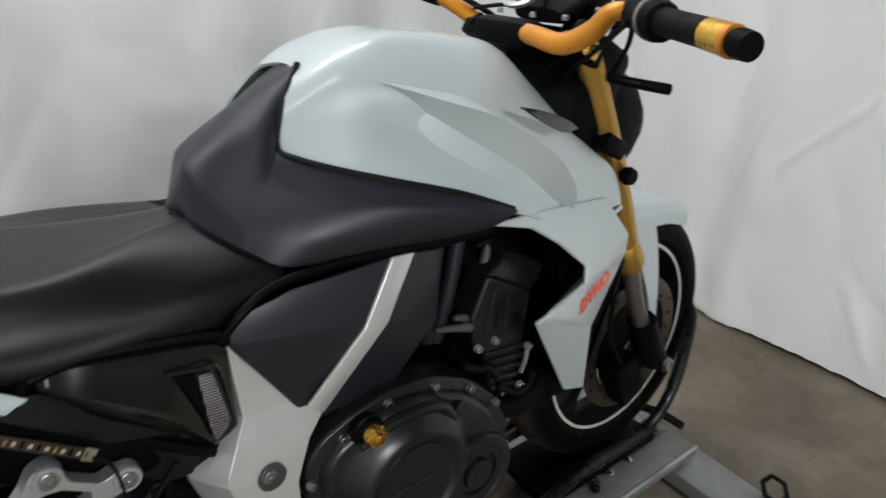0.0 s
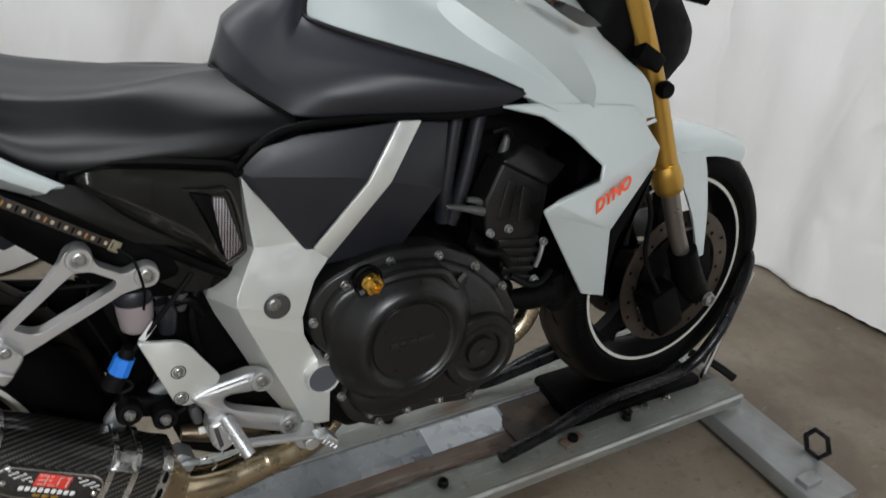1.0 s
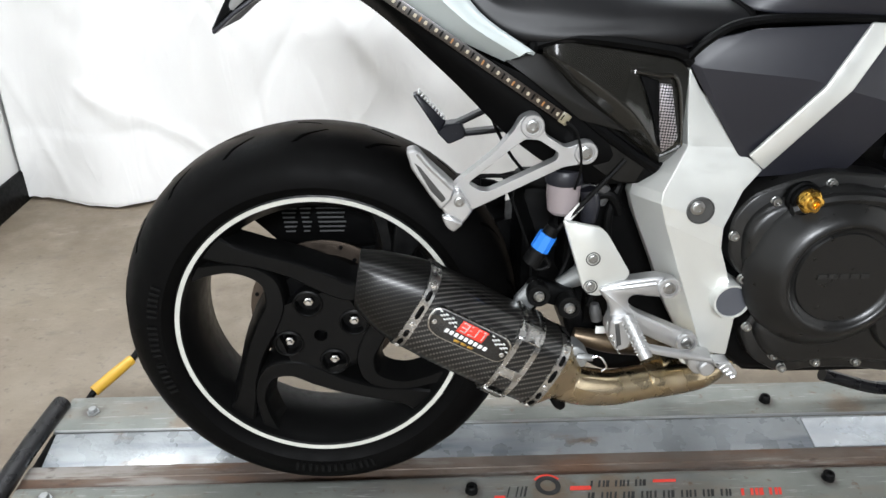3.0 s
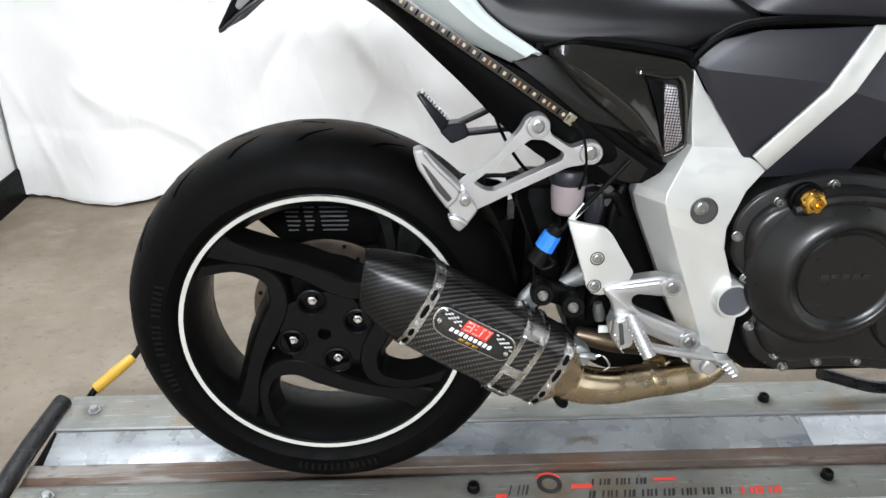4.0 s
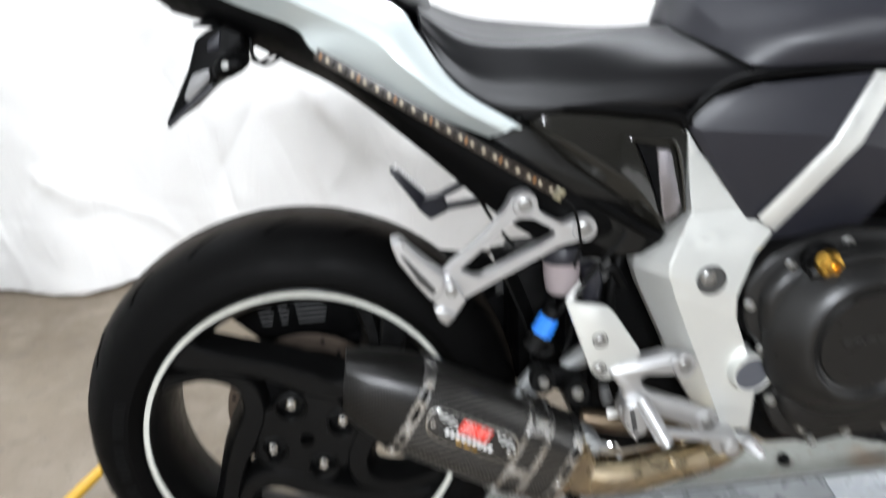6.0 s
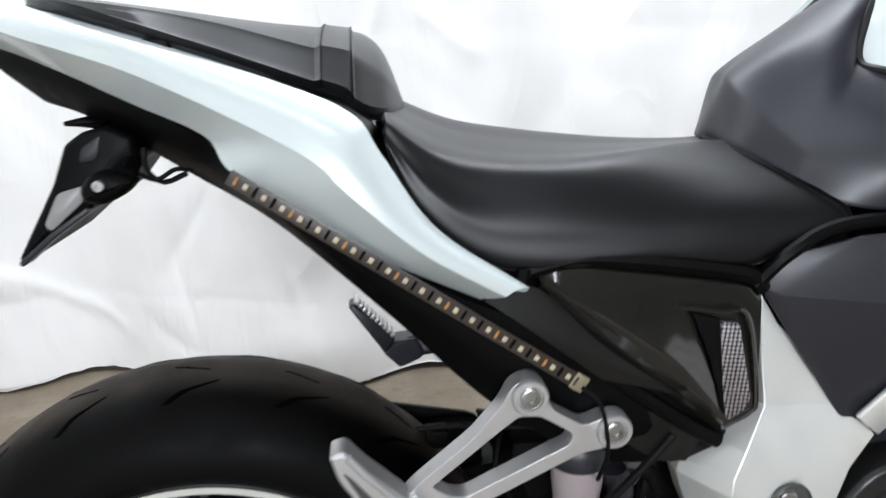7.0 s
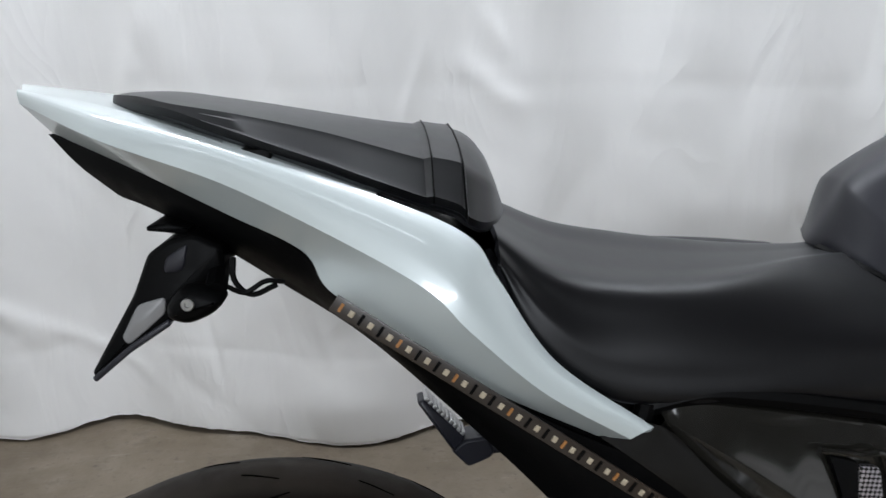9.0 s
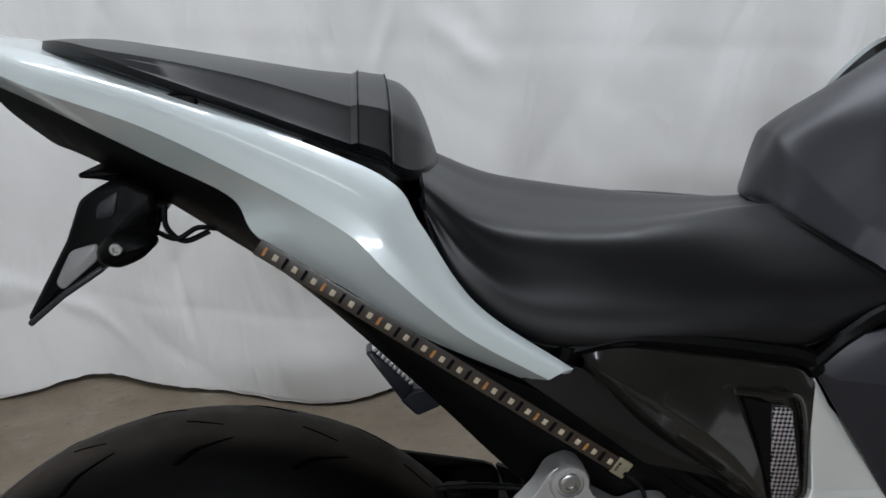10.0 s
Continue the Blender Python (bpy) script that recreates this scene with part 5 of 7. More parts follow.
    far = [[(x + 0.018, 0.002, z) for x, y, z in hump[1]], [(x + 0.036, 0.036, z) for x, y, z in hump[2]], [(x + 0.06, 2 * YM - y, z - 0.01) for x, y, z in hump[3]]]
    arm = [
        [(0.598, -0.107, 0.914), (0.61, -0.127, 0.905), (0.651, -0.157, 0.892), (0.71, -0.187, 0.876), (0.793, -0.217, 0.852), (0.845, -0.234, 0.834), (0.865, -0.238, 0.823)],
        [(0.57, -0.135, 0.886), (0.59, -0.158, 0.871), (0.635, -0.184, 0.861), (0.705, -0.21, 0.851), (0.785, -0.23, 0.837), (0.842, -0.239, 0.827), (0.866, -0.24, 0.822)],
        [(0.545, -0.147, 0.853), (0.572, -0.174, 0.836), (0.615, -0.194, 0.828), (0.695, -0.212, 0.821), (0.775, -0.228, 0.816), (0.836, -0.238, 0.815), (0.866, -0.24, 0.82)],
        [(0.522, -0.15, 0.823), (0.553, -0.177, 0.804), (0.6, -0.188, 0.799), (0.687, -0.2, 0.798), (0.764, -0.215, 0.798), (0.828, -0.231, 0.804), (0.863, -0.238, 0.817)],
    ]
    n = 31
    ends = hump[3][::-1]
    cols = [crom([r[k] for r in arm], len(ends)) for k in range(len(arm[0]))]
    cols[0] = ends
    arm_rows = [[tuple(c[i]) for c in cols] for i in range(len(ends))]
    cover = surf(hump[::-1] + far, n, 44, 0)
    surf(arm_rows, 56, n, 0, bm=cover)
    surf([[(x + 0.06, 2 * YM - y, z - 0.01) for x, y, z in r] for r in arm_rows], 56, n, 0, bm=cover)
    bmesh.ops.remove_doubles(cover, verts=cover.verts, dist=0.0004)
    soften(part("tank_cover", cover, SATIN, bike, "satin black cover wrapping the rear and sides of the tank", 1.3), 0.0005, 1, 0.004)
    edge = [(0.656, -0.06, 0.999), (0.617, -0.088, 0.955), (0.6, -0.106, 0.915), (0.612, -0.128, 0.905), (0.652, -0.158, 0.892), (0.71, -0.187, 0.876), (0.793, -0.217, 0.852), (0.862, -0.237, 0.824)]
    part("cover_edge", tube(edge, 0.004, 8, 60), TRIM, bike)


build_tank()


def build_frame():
    """Cast side plate: a chamfer up the rear edge and three facets down the face, pierced by a bolt well and a pivot well."""
    rear = [(0.476, 0.738), (0.481, 0.69), (0.481, 0.64), (0.449, 0.607), (0.433, 0.583), (0.43, 0.569), (0.439, 0.542), (0.473, 0.466), (0.499, 0.401), (0.535, 0.338)]
    ridge = [(0.482, 0.736), (0.485, 0.69), (0.49, 0.641), (0.466, 0.606), (0.455, 0.584), (0.4535, 0.57), (0.463, 0.542), (0.494, 0.466), (0.521, 0.401), (0.546, 0.338)]
    fore = [(0.499, 0.71), (0.53, 0.679), (0.567, 0.637), (0.589, 0.609), (0.566, 0.584), (0.545, 0.535), (0.546, 0.507), (0.567, 0.456), (0.586, 0.396), (0.586, 0.334)]
    ridge_y = [-0.192, -0.194, -0.199, -0.211, -0.216, -0.218, -0.2155, -0.208, -0.203, -0.198]
    fore_y = [-0.191, -0.192, -0.197, -0.2035, -0.21, -0.217, -0.218, -0.212, -0.206, -0.2]
    for side in (1, -1):
        bm = bmesh.new()
        a = [(x, -0.172, z) for x, z in rear]
        r = [(x + (0.005 if i > 2 else 0.0), y, z) for i, ((x, z), y) in enumerate(zip(ridge, ridge_y))]
        f = [(x, y, z) for (x, z), y in zip(fore, fore_y)]
        g = [(x, -0.15, z) for x, z in fore]
        h = [(x, -0.15, z) for x, z in rear]
        grid_mesh(bm, [h, a, r, f, g])
        bmesh.ops.holes_fill(bm, edges=bm.edges, sides=0)
        if side < 0:
            mirror_y(bm, YM)
        fr = part("frame_plate", bm, SILVER, bike, "silver painted cast frame side plate" if side > 0 else "", 0.12)
        soften(fr, 0.0007, 1)
        if side > 0:
            # shallow disc on the face; its dark grey paints the shade of the recess
            well = part("bolt_recess", lathe([(0.018, 0.002), (0.018, -0.0008), (0.0174, -0.0012), (0.0168, -0.0006), (0.0164, 0.001), (0.004, 0.0012)], (0.5105, -0.2188, 0.5605), 40), PEGDARK, fr, "shadowed round bolt recess")
            bolt(fr, 0.5065, -0.217, 0.564, 0.0085, 0.005)
            pv = part("pivot_boss", lathe([(0.0255, 0.05), (0.0255, -0.0035), (0.0245, -0.005), (0.0225, -0.005), (0.0215, -0.003)], (0.571, -0.2185, 0.43), 44, caps=False), SILVER, fr, "round swingarm pivot boss")
            part("pivot_well", lathe([(0.0216, -0.0032), (0.0205, -0.002), (0.0185, 0.012), (0.014, 0.018), (0.004, 0.02)], (0.571, -0.2185, 0.43), 36), material("well_grey", (0.12, 0.128, 0.15), 0.35, 0.5), pv, "dark grey pivot well")
            bolt(pv, 0.5615, -0.21, 0.4415, 0.009, 0.01, ALLOY)
            bolt(fr, 0.548, -0.208, 0.324, 0.007, 0.004)
            part("frame_foot", bar((0.53, 0.333), (0.565, 0.322), 0.012, 0.01, -0.205, -0.17), SILVER, fr)


build_frame()


def build_covers():
    # airbox shroud between frame and tank cover, with its silver bar
    v = [(0.476, -0.198, 0.745), (0.505, -0.2, 0.772), (0.555, -0.204, 0.784), (0.7, -0.206, 0.79), (0.765, -0.206, 0.782), (0.752, -0.203, 0.685), (0.7, -0.2, 0.606), (0.585, -0.199, 0.598), (0.556, -0.2, 0.628), (0.492, -0.203, 0.738), (0.62, -0.222, 0.727), (0.757, -0.215, 0.69)]
    f = [(0, 9, 2, 1), (2, 9, 10, 3), (3, 10, 11, 4), (0, 8, 9), (9, 8, 7, 10), (10, 7, 6, 11), (6, 5, 11)]
    sp = part("side_shroud", facets(v, f), SATIN, bike, "satin black airbox side shroud with folded facets", 0.2)
    soften(sp, 0.004, 2, 0.006)
    bv = [(0.688, -0.211, 0.792), (0.722, -0.211, 0.79), (0.673, -0.224, 0.714), (0.638, -0.2255, 0.718), (0.588, -0.209, 0.611), (0.566, -0.211, 0.63)]
    sbar = part("silver_bar", facets(bv, [(0, 3, 2, 1), (3, 5, 4, 2)]), SILVER, sp, "flat silver bar across the shroud", 0.2)
    soften(sbar, 0.002, 2, 0.006)
    # carbon side cover
    crest = crom([(0.2994, -0.19, 0.7609), (0.3296, -0.194, 0.7668), (0.3642, -0.196, 0.7629), (0.4083, -0.197, 0.7563), (0.445, -0.198, 0.75), (0.466, -0.198, 0.7455), (0.4785, -0.199, 0.735)], 60)
    fold = crom([(0.2983, -0.199, 0.7583), (0.3407, -0.211, 0.7347), (0.3873, -0.214, 0.7028), (0.4127, -0.213, 0.6818), (0.4353, -0.211, 0.6533), (0.4521, -0.208, 0.6343), (0.4793, -0.206, 0.6458)], 60)
    keel = crom([(0.2978, -0.188, 0.7423), (0.3397, -0.194, 0.702), (0.3917, -0.196, 0.6629), (0.4114, -0.196, 0.6475), (0.441, -0.196, 0.6251), (0.4594, -0.196, 0.6145), (0.486, -0.197, 0.636)], 60)
    xs = np.linspace(0.2995, 0.4785, 70)

    def at(curve):
        return np.array([(x, np.interp(x, curve[:, 0], curve[:, 1]), np.interp(x, curve[:, 0], curve[:, 2])) for x in xs])

    crest, fold, keel = at(crest), at(fold), at(keel)
    away = np.array((0.0, 0.022, 0.0))
    rows = [crest + away, crest + np.array((0, 0.003, 0)), crest + np.array((0, 0.0006, -0.0008)), crest + (fold - crest) * 0.03]
    for u in (0.25, 0.5, 0.75, 0.93, 0.98):
        rows.append(crest + (fold - crest) * u)
    rows.append(fold * 0.98 + keel * 0.02 + np.array((0, 0.0004, 0)))
    for u in (0.06, 0.35, 0.7, 1.0):
        rows.append(fold + (keel - fold) * u + np.array((0, 0.006 * u, 0)))
    rows.append(keel + away)
    cm = bmesh.new()
    grid_mesh(cm, rows)
    cc = part("carbon_side_cover", cm, GLOSSCARBON, bike, "glossy dark carbon side cover with a wire mesh inlet", 0.9)
    part("mesh_inlet", slab(fillet([(0.441, 0.721), (0.457, 0.719), (0.472, 0.654), (0.468, 0.644), (0.453, 0.634), (0.448, 0.66)], 0.003), -0.2085, -0.204, 0.001), GRILLE, cc, "silver woven wire mesh")
    # flat black plate that paints the shade in the mouth of the inlet
    part("inlet_shadow", slab(fillet([(0.416, 0.731), (0.44, 0.724), (0.451, 0.64), (0.444, 0.646), (0.434, 0.69)], 0.002), -0.2082, -0.204, 0.001), BLACK, cc)
    part("inlet_frame", tube([(0.41, -0.208, 0.735), (0.44, -0.208, 0.73), (0.464, -0.207, 0.723), (0.477, -0.206, 0.654), (0.472, -0.206, 0.64), (0.452, -0.206, 0.63)], 0.0025, 8, 30), GLOSSCARBON, cc)
    # black seams round the covers
    part("seam", tube([(0.29, -0.184, 0.762), (0.33, -0.187, 0.7715), (0.365, -0.189, 0.77), (0.41, -0.191, 0.7645), (0.466, -0.192, 0.7545), (0.482, -0.193, 0.742)], 0.0082, 8, 24), BLACK, bike)
    part("seam", tube([(0.29, -0.186, 0.766), (0.29, -0.188, 0.738), (0.338, -0.19, 0.692), (0.415, -0.192, 0.634), (0.455, -0.192, 0.609)], 0.0075, 8, 24), BLACK, bike)
    part("seam", tube([(0.474, -0.194, 0.745), (0.5, -0.198, 0.772), (0.545, -0.192, 0.79), (0.64, -0.194, 0.795), (0.76, -0.21, 0.792), (0.84, -0.222, 0.797)], 0.006, 8, 30), BLACK, bike)
    part("seam", tube([(0.487, -0.06, 0.843), (0.493, -0.108, 0.838), (0.52, -0.147, 0.82), (0.552, -0.174, 0.8), (0.55, -0.18, 0.787), (0.52, -0.184, 0.775), (0.485, -0.188, 0.758)], 0.006, 8, 24), BLACK, bike)
    part("heel_guard_lower", surf([[(0.36, -0.19, 0.66), (0.42, -0.195, 0.625), (0.44, -0.195, 0.615)], [(0.35, -0.185, 0.63), (0.4, -0.19, 0.595), (0.43, -0.19, 0.59)]], 10, 6, 0.006), TRIM, bike)


build_covers()


def build_fairing():
    v = [(0.83, -0.222, 0.803), (0.926, -0.218, 0.8), (1.125, -0.185, 0.772), (1.195, -0.19, 0.695), (1.185, -0.196, 0.667), (1.075, -0.226, 0.575), (1.1, -0.208, 0.436), (1.05, -0.205, 0.45), (0.912, -0.25, 0.64), (0.925, -0.262, 0.656), (1.022, -0.246, 0.672), (1.032, -0.236, 0.695), (0.972, -0.228, 0.745), (0.915, -0.224, 0.78), (0.94, -0.24, 0.6), (1.1, -0.212, 0.74)]
    f = [(0, 13, 1), (13, 12, 1), (1, 12, 15, 2), (12, 11, 15), (2, 15, 3), (15, 11, 10, 3), (3, 10, 9, 4), (4, 9, 5), (9, 8, 5), (8, 7, 6, 5)]
    v = v[:14] + [v[14], v[15]]
    for side in (1, -1):
        bm = facets(v, f)
        loose = [x for x in bm.verts if not x.link_faces]
        bmesh.ops.delete(bm, geom=loose, context="VERTS")
        if side < 0:
            mirror_y(bm, YM)
        fr = part("radiator_shroud", bm, WHITE, bike, "pearl white radiator shroud with a red word decal" if side > 0 else "", 0.25)
        soften(fr, 0.006, 3, 0.008)
        if side > 0:
            decal = fr
    cu = bpy.data.curves.new("decal", "FONT")
    cu.body, cu.size, cu.extrude, cu.shear, cu.offset = "DYNO", 0.0295, 0.0004, 0.25, 0.0012
    tmp = bpy.data.objects.new("decal", cu)
    scene.collection.objects.link(tmp)
    me = bpy.data.meshes.new_from_object(tmp.evaluated_get(bpy.context.evaluated_depsgraph_get()))
    bpy.data.objects.remove(tmp)
    me.materials.append(REDORANGE)
    ob = new("word_decal", me)
    ob.parent = decal
    ob.matrix_basis = pose(1.024, -0.2395, 0.618, 90, -21, 10)
    tagged(ob, "orange-red word decal reading DYNO")
    # dark inner face and radiator
    part("radiator", loft([[(x, y, z) for y, z in ((-0.19, z0), (0.13, z0), (0.13, z1), (-0.19, z1))] for x, z0, z1 in ((1.02, 0.44, 0.72), (1.06, 0.43, 0.73), (1.1, 0.44, 0.72))]), BLACK, bike, "black radiator behind the front wheel")
    part("shroud_inner", slab(fillet([(1.08, 0.575), (1.18, 0.66), (1.17, 0.6), (1.12, 0.54), (1.105, 0.45)], 0.008), -0.2, -0.17, 0.003), BLACK, bike)
    fins = bmesh.new()
    for i in range(18):
        z = 0.45 + i * 0.015
        box(1.095, 1.104, -0.17, 0.11, z, z + 0.004, bm=fins)
    part("radiator_fins", fins, SATIN, bike)


build_fairing()


def build_engine():
    block = loft([[(x, y, z) for y, z in ((-0.19, z0), (0.15, z0), (0.16, z1), (-0.19, z1))] for x, z0, z1 in ((0.575, 0.34, 0.57), (0.62, 0.3, 0.6), (0.78, 0.295, 0.6), (0.87, 0.32, 0.53), (0.92, 0.38, 0.49))])
    eng = part("engine", block, BLACK, bike, "dark grey four-cylinder engine block")
    soften(eng, 0.012, 2)
    part("sump", loft([[(x, y, z) for y, z in ((-0.17, z0), (0.12, z0), (0.13, 0.34), (-0.19, 0.34))] for x, z0 in ((0.6, 0.312), (0.63, 0.29), (0.7, 0.285), (0.84, 0.285), (0.87, 0.31))]), BLACK, eng)
    # clutch cover outline with its flange
    ol = [(0.552, 0.55), (0.575, 0.582), (0.62, 0.6), (0.672, 0.612), (0.75, 0.605), (0.815, 0.575), (0.868, 0.525), (0.9, 0.465), (0.895, 0.4), (0.86, 0.345), (0.82, 0.312), (0.76, 0.322), (0.704, 0.322), (0.655, 0.315), (0.612, 0.34), (0.59, 0.383), (0.604, 0.408), (0.604, 0.448), (0.58, 0.465), (0.556, 0.495)]
    fl = part("clutch_cover_flange", slab(fillet(ol, 0.015), -0.222, -0.18, 0.004), ENGINE, eng)
    inner = [(0.71 + (x - 0.71) * 0.9, 0.465 + (z - 0.465) * 0.89) for x, z in ol]
    part("cover_body", slab(fillet(inner, 0.02), -0.235, -0.2, 0.012, rise=0.012), ENGINE, eng, "dark grey clutch cover", 0.9)
    dome = lathe([(0.116, 0.004), (0.114, -0.004), (0.107, -0.012), (0.093, -0.026), (0.084, -0.034), (0.077, -0.0375), (0.073, -0.0375), (0.0705, -0.035), (0.067, -0.0305), (0.0625, -0.0295), (0.0608, -0.032), (0.056, -0.032), (0.0, -0.032)], (0.691, -0.23, 0.482), 72, caps=False)
    dm = part("clutch_dome", dome, ENGINE, eng, "round domed clutch cover with a raised ring", 0.9)
    bars = bmesh.new()
    for i in range(5):
        box(0.657 + i * 0.014, 0.668 + i * 0.014, -0.2632, -0.262, 0.482, 0.4885, bm=bars)
    part("maker_mark", bars, material("embossed_grey", (0.022, 0.022, 0.022), 0.32, 0.2), dm, "embossed illegible maker mark")
    sc = lathe([(0.066, 0.01), (0.066, -0.008), (0.062, -0.014), (0.05, -0.016), (0.046, -0.013), (0.036, -0.012), (0.034, -0.006), (0.026, -0.006), (0.024, -0.014), (0.01, -0.016), (0.0, -0.01)], (0.823, -0.232, 0.419), 48, caps=False)
    part("starter_cover", sc, ENGINE, eng, "small round crank end cover", 0.7)
    rib = tube([(0.615, -0.244, 0.57), (0.672, -0.246, 0.585), (0.74, -0.246, 0.578), (0.765, -0.246, 0.55), (0.785, -0.242, 0.56)], 0.008, 8, 24)
    part("cover_rib", rib, ENGINE, eng)
    for x, z in ((0.604, 0.574), (0.672, 0.597), (0.749, 0.592), (0.813, 0.562), (0.866, 0.517), (0.557, 0.527), (0.578, 0.466), (0.596, 0.393), (0.641, 0.346), (0.657, 0.326), (0.704, 0.334), (0.762, 0.334), (0.82, 0.322), (0.875, 0.36), (0.893, 0.43)):
        bolt(eng, x, -0.222, z, 0.0058, 0.008)
    # gold oil filler cap
    cap = part("oil_cap", lathe([(0.022, 0.0), (0.022, -0.006), (0.0195, -0.008), (0.0195, -0.014), (0.018, -0.016)], (0.632, -0.232, 0.582), 32), BLACK, eng)
    gc = bmesh.new()
    rings = []
    for r, s, k in ((0.0165, 0.0, 0.0), (0.0172, -0.004, 0.0), (0.017, -0.0055, 0.08), (0.0165, -0.011, 0.1), (0.0145, -0.0135, 0.1), (0.011, -0.014, 0.05), (0.0095, -0.0145, 0.0), (0.0088, -0.019, 0.0), (0.0075, -0.0205, 0.0), (0.005, -0.0205, 0.0), (0.0042, -0.015, 0.0)):
        rings.append([(0.632 + 0.88 * r * (1 + k * math.cos(6 * q)) * math.cos(q), -0.246 + s, 0.584 + 0.88 * r * (1 + k * math.cos(6 * q)) * math.sin(q)) for q in np.linspace(0, 2 * math.pi, 48, endpoint=False)])
    loft(rings, gc)
    part("gold_cap", gc, GOLD, cap, "gold anodised oil filler cap")
    # cylinders and head, leaning forward
    cyl = part("cylinder_block", move(box(-0.07, 0.07, -0.135, 0.13, -0.1, 0.1, bevel=0.012), pose(0.93, 0, 0.57, 0, 16, 0)), BLACK, eng, "black cylinder block")
    part("cylinder_head", move(box(-0.06, 0.06, -0.12, 0.14, 0.0, 0.06, bevel=0.014), pose(0.945, 0, 0.645, 0, 16, 0)), ENGINE, eng, "dark grey cylinder head cover")
    head = part("head_cover", slab(fillet([(0.877, 0.703), (0.968, 0.653), (0.962, 0.6), (0.959, 0.572), (0.886, 0.565), (0.855, 0.588), (0.849, 0.642)], 0.006), -0.185, -0.14, 0.004), ENGINE, eng, "dark grey cylinder head with a sloping cover")
    cover = loft([[(x, y, z) for x, y, z in ((0.877, -0.183, 0.703), (0.968, -0.183, 0.653), (0.968, -0.06, 0.653), (0.877, -0.06, 0.703))], [(x, y, z) for x, y, z in ((0.9, -0.178, 0.714), (0.99, -0.178, 0.664), (0.99, -0.06, 0.664), (0.9, -0.06, 0.714))], [(x, y, z) for x, y, z in ((0.931, -0.162, 0.722), (1.018, -0.162, 0.676), (1.018, -0.06, 0.676), (0.931, -0.06, 0.722))]])
    top = part("cam_cover", cover, ENGINE, head)
    soften(top, 0.004, 2)
    part("head_panel", slab(fillet([(0.887, 0.678), (0.905, 0.668), (0.895, 0.606), (0.872, 0.612)], 0.005), -0.188, -0.184, 0.0015), ENGINE, head)
    part("head_panel", slab(fillet([(0.915, 0.663), (0.95, 0.644), (0.948, 0.6), (0.91, 0.6)], 0.005), -0.188, -0.184, 0.0015), ENGINE, head)
    part("cylinder_side", slab(fillet([(0.876, 0.58), (0.962, 0.572), (0.945, 0.49), (0.898, 0.496)], 0.004), -0.182, -0.13, 0.003), ENGINE, cyl)
    for k in range(5):
        z = 0.572 - k * 0.0165
        part("cylinder_fin", bar((0.884 + 0.004 * k, z), (0.958 - 0.003 * k, z - 0.01), 0.0045, 0.0045, -0.187, -0.14), ENGINE, cyl)
    part("oil_line", tube([(0.963, -0.192, 0.562), (0.958, -0.194, 0.54), (0.952, -0.192, 0.518)], 0.004, 8, 10), ARMSTEEL, eng)
    for pts, r in (([(0.83, -0.19, 0.575), (0.855, -0.195, 0.563), (0.88, -0.193, 0.556), (0.9, -0.19, 0.53)], 0.007), ([(0.905, -0.19, 0.51), (0.935, -0.2, 0.492), (0.965, -0.195, 0.49), (0.99, -0.185, 0.5)], 0.006), ([(0.862, -0.17, 0.748), (0.885, -0.172, 0.752), (0.9, -0.168, 0.738)], 0.004)):
        part("hose", tube(pts, r, 8, 16), RUBBER, eng)
    for x, y, z, r in ((0.894, -0.186, 0.594, 0.006), (0.963, -0.19, 0.562, 0.006), (0.952, -0.19, 0.494, 0.007), (0.86, -0.186, 0.592, 0.006)):
        bolt(eng, x, y, z, r, 0.008, ARMSTEEL)
    part("sensor", tube([(0.782, -0.182, 0.646), (0.8, -0.182, 0.642), (0.822, -0.181, 0.636), (0.85, -0.178, 0.627)], [0.003, 0.005, 0.0055, 0.008], 10, 14), SENSORGREY, eng, "grey metal sensor plug")
    part("sensor", tube([(0.822, -0.175, 0.649), (0.838, -0.175, 0.645), (0.854, -0.17, 0.636)], [0.004, 0.0055, 0.006], 10, 10), SENSORGREY, eng)
    part("coil_plug", tube([(0.902, -0.152, 0.737), (0.9, -0.152, 0.725), (0.896, -0.152, 0.705)], [0.005, 0.007, 0.009], 12, 10), SENSORGREY, eng, "grey ignition coil plug")
    part("water_neck", tube([(0.9, -0.19, 0.47), (0.94, -0.19, 0.46), (0.99, -0.18, 0.46)], [0.014, 0.02, 0.026], 12, 10), BLACK, eng)
    part("water_pump", lathe([(0.02, -0.03), (0.036, -0.025), (0.04, 0.0), (0.04, 0.03)], (1.02, -0.16, 0.45), 24), BLACK, eng)
    for pts in ([(0.822, -0.14, 0.8), (0.813, -0.142, 0.762), (0.804, -0.145, 0.704), (0.799, -0.145, 0.65), (0.801, -0.14, 0.605)], [(0.862, -0.14, 0.8), (0.853, -0.142, 0.763), (0.84, -0.145, 0.704), (0.826, -0.145, 0.643), (0.815, -0.14, 0.6)]):
        part("hose", tube(pts, 0.0125, 12, 20), SATIN, eng, "black rubber hose")
    part("frame_spine", loft([[(x, y, z) for y, z in ((-0.13, z0), (0.1, z0), (0.1, z1), (-0.13, z1))] for x, z0, z1 in ((0.6, 0.6, 0.78), (0.8, 0.62, 0.79), (1.0, 0.7, 0.79), (1.12, 0.74, 0.86))]), BLACK, bike, "black frame spine under the tank")
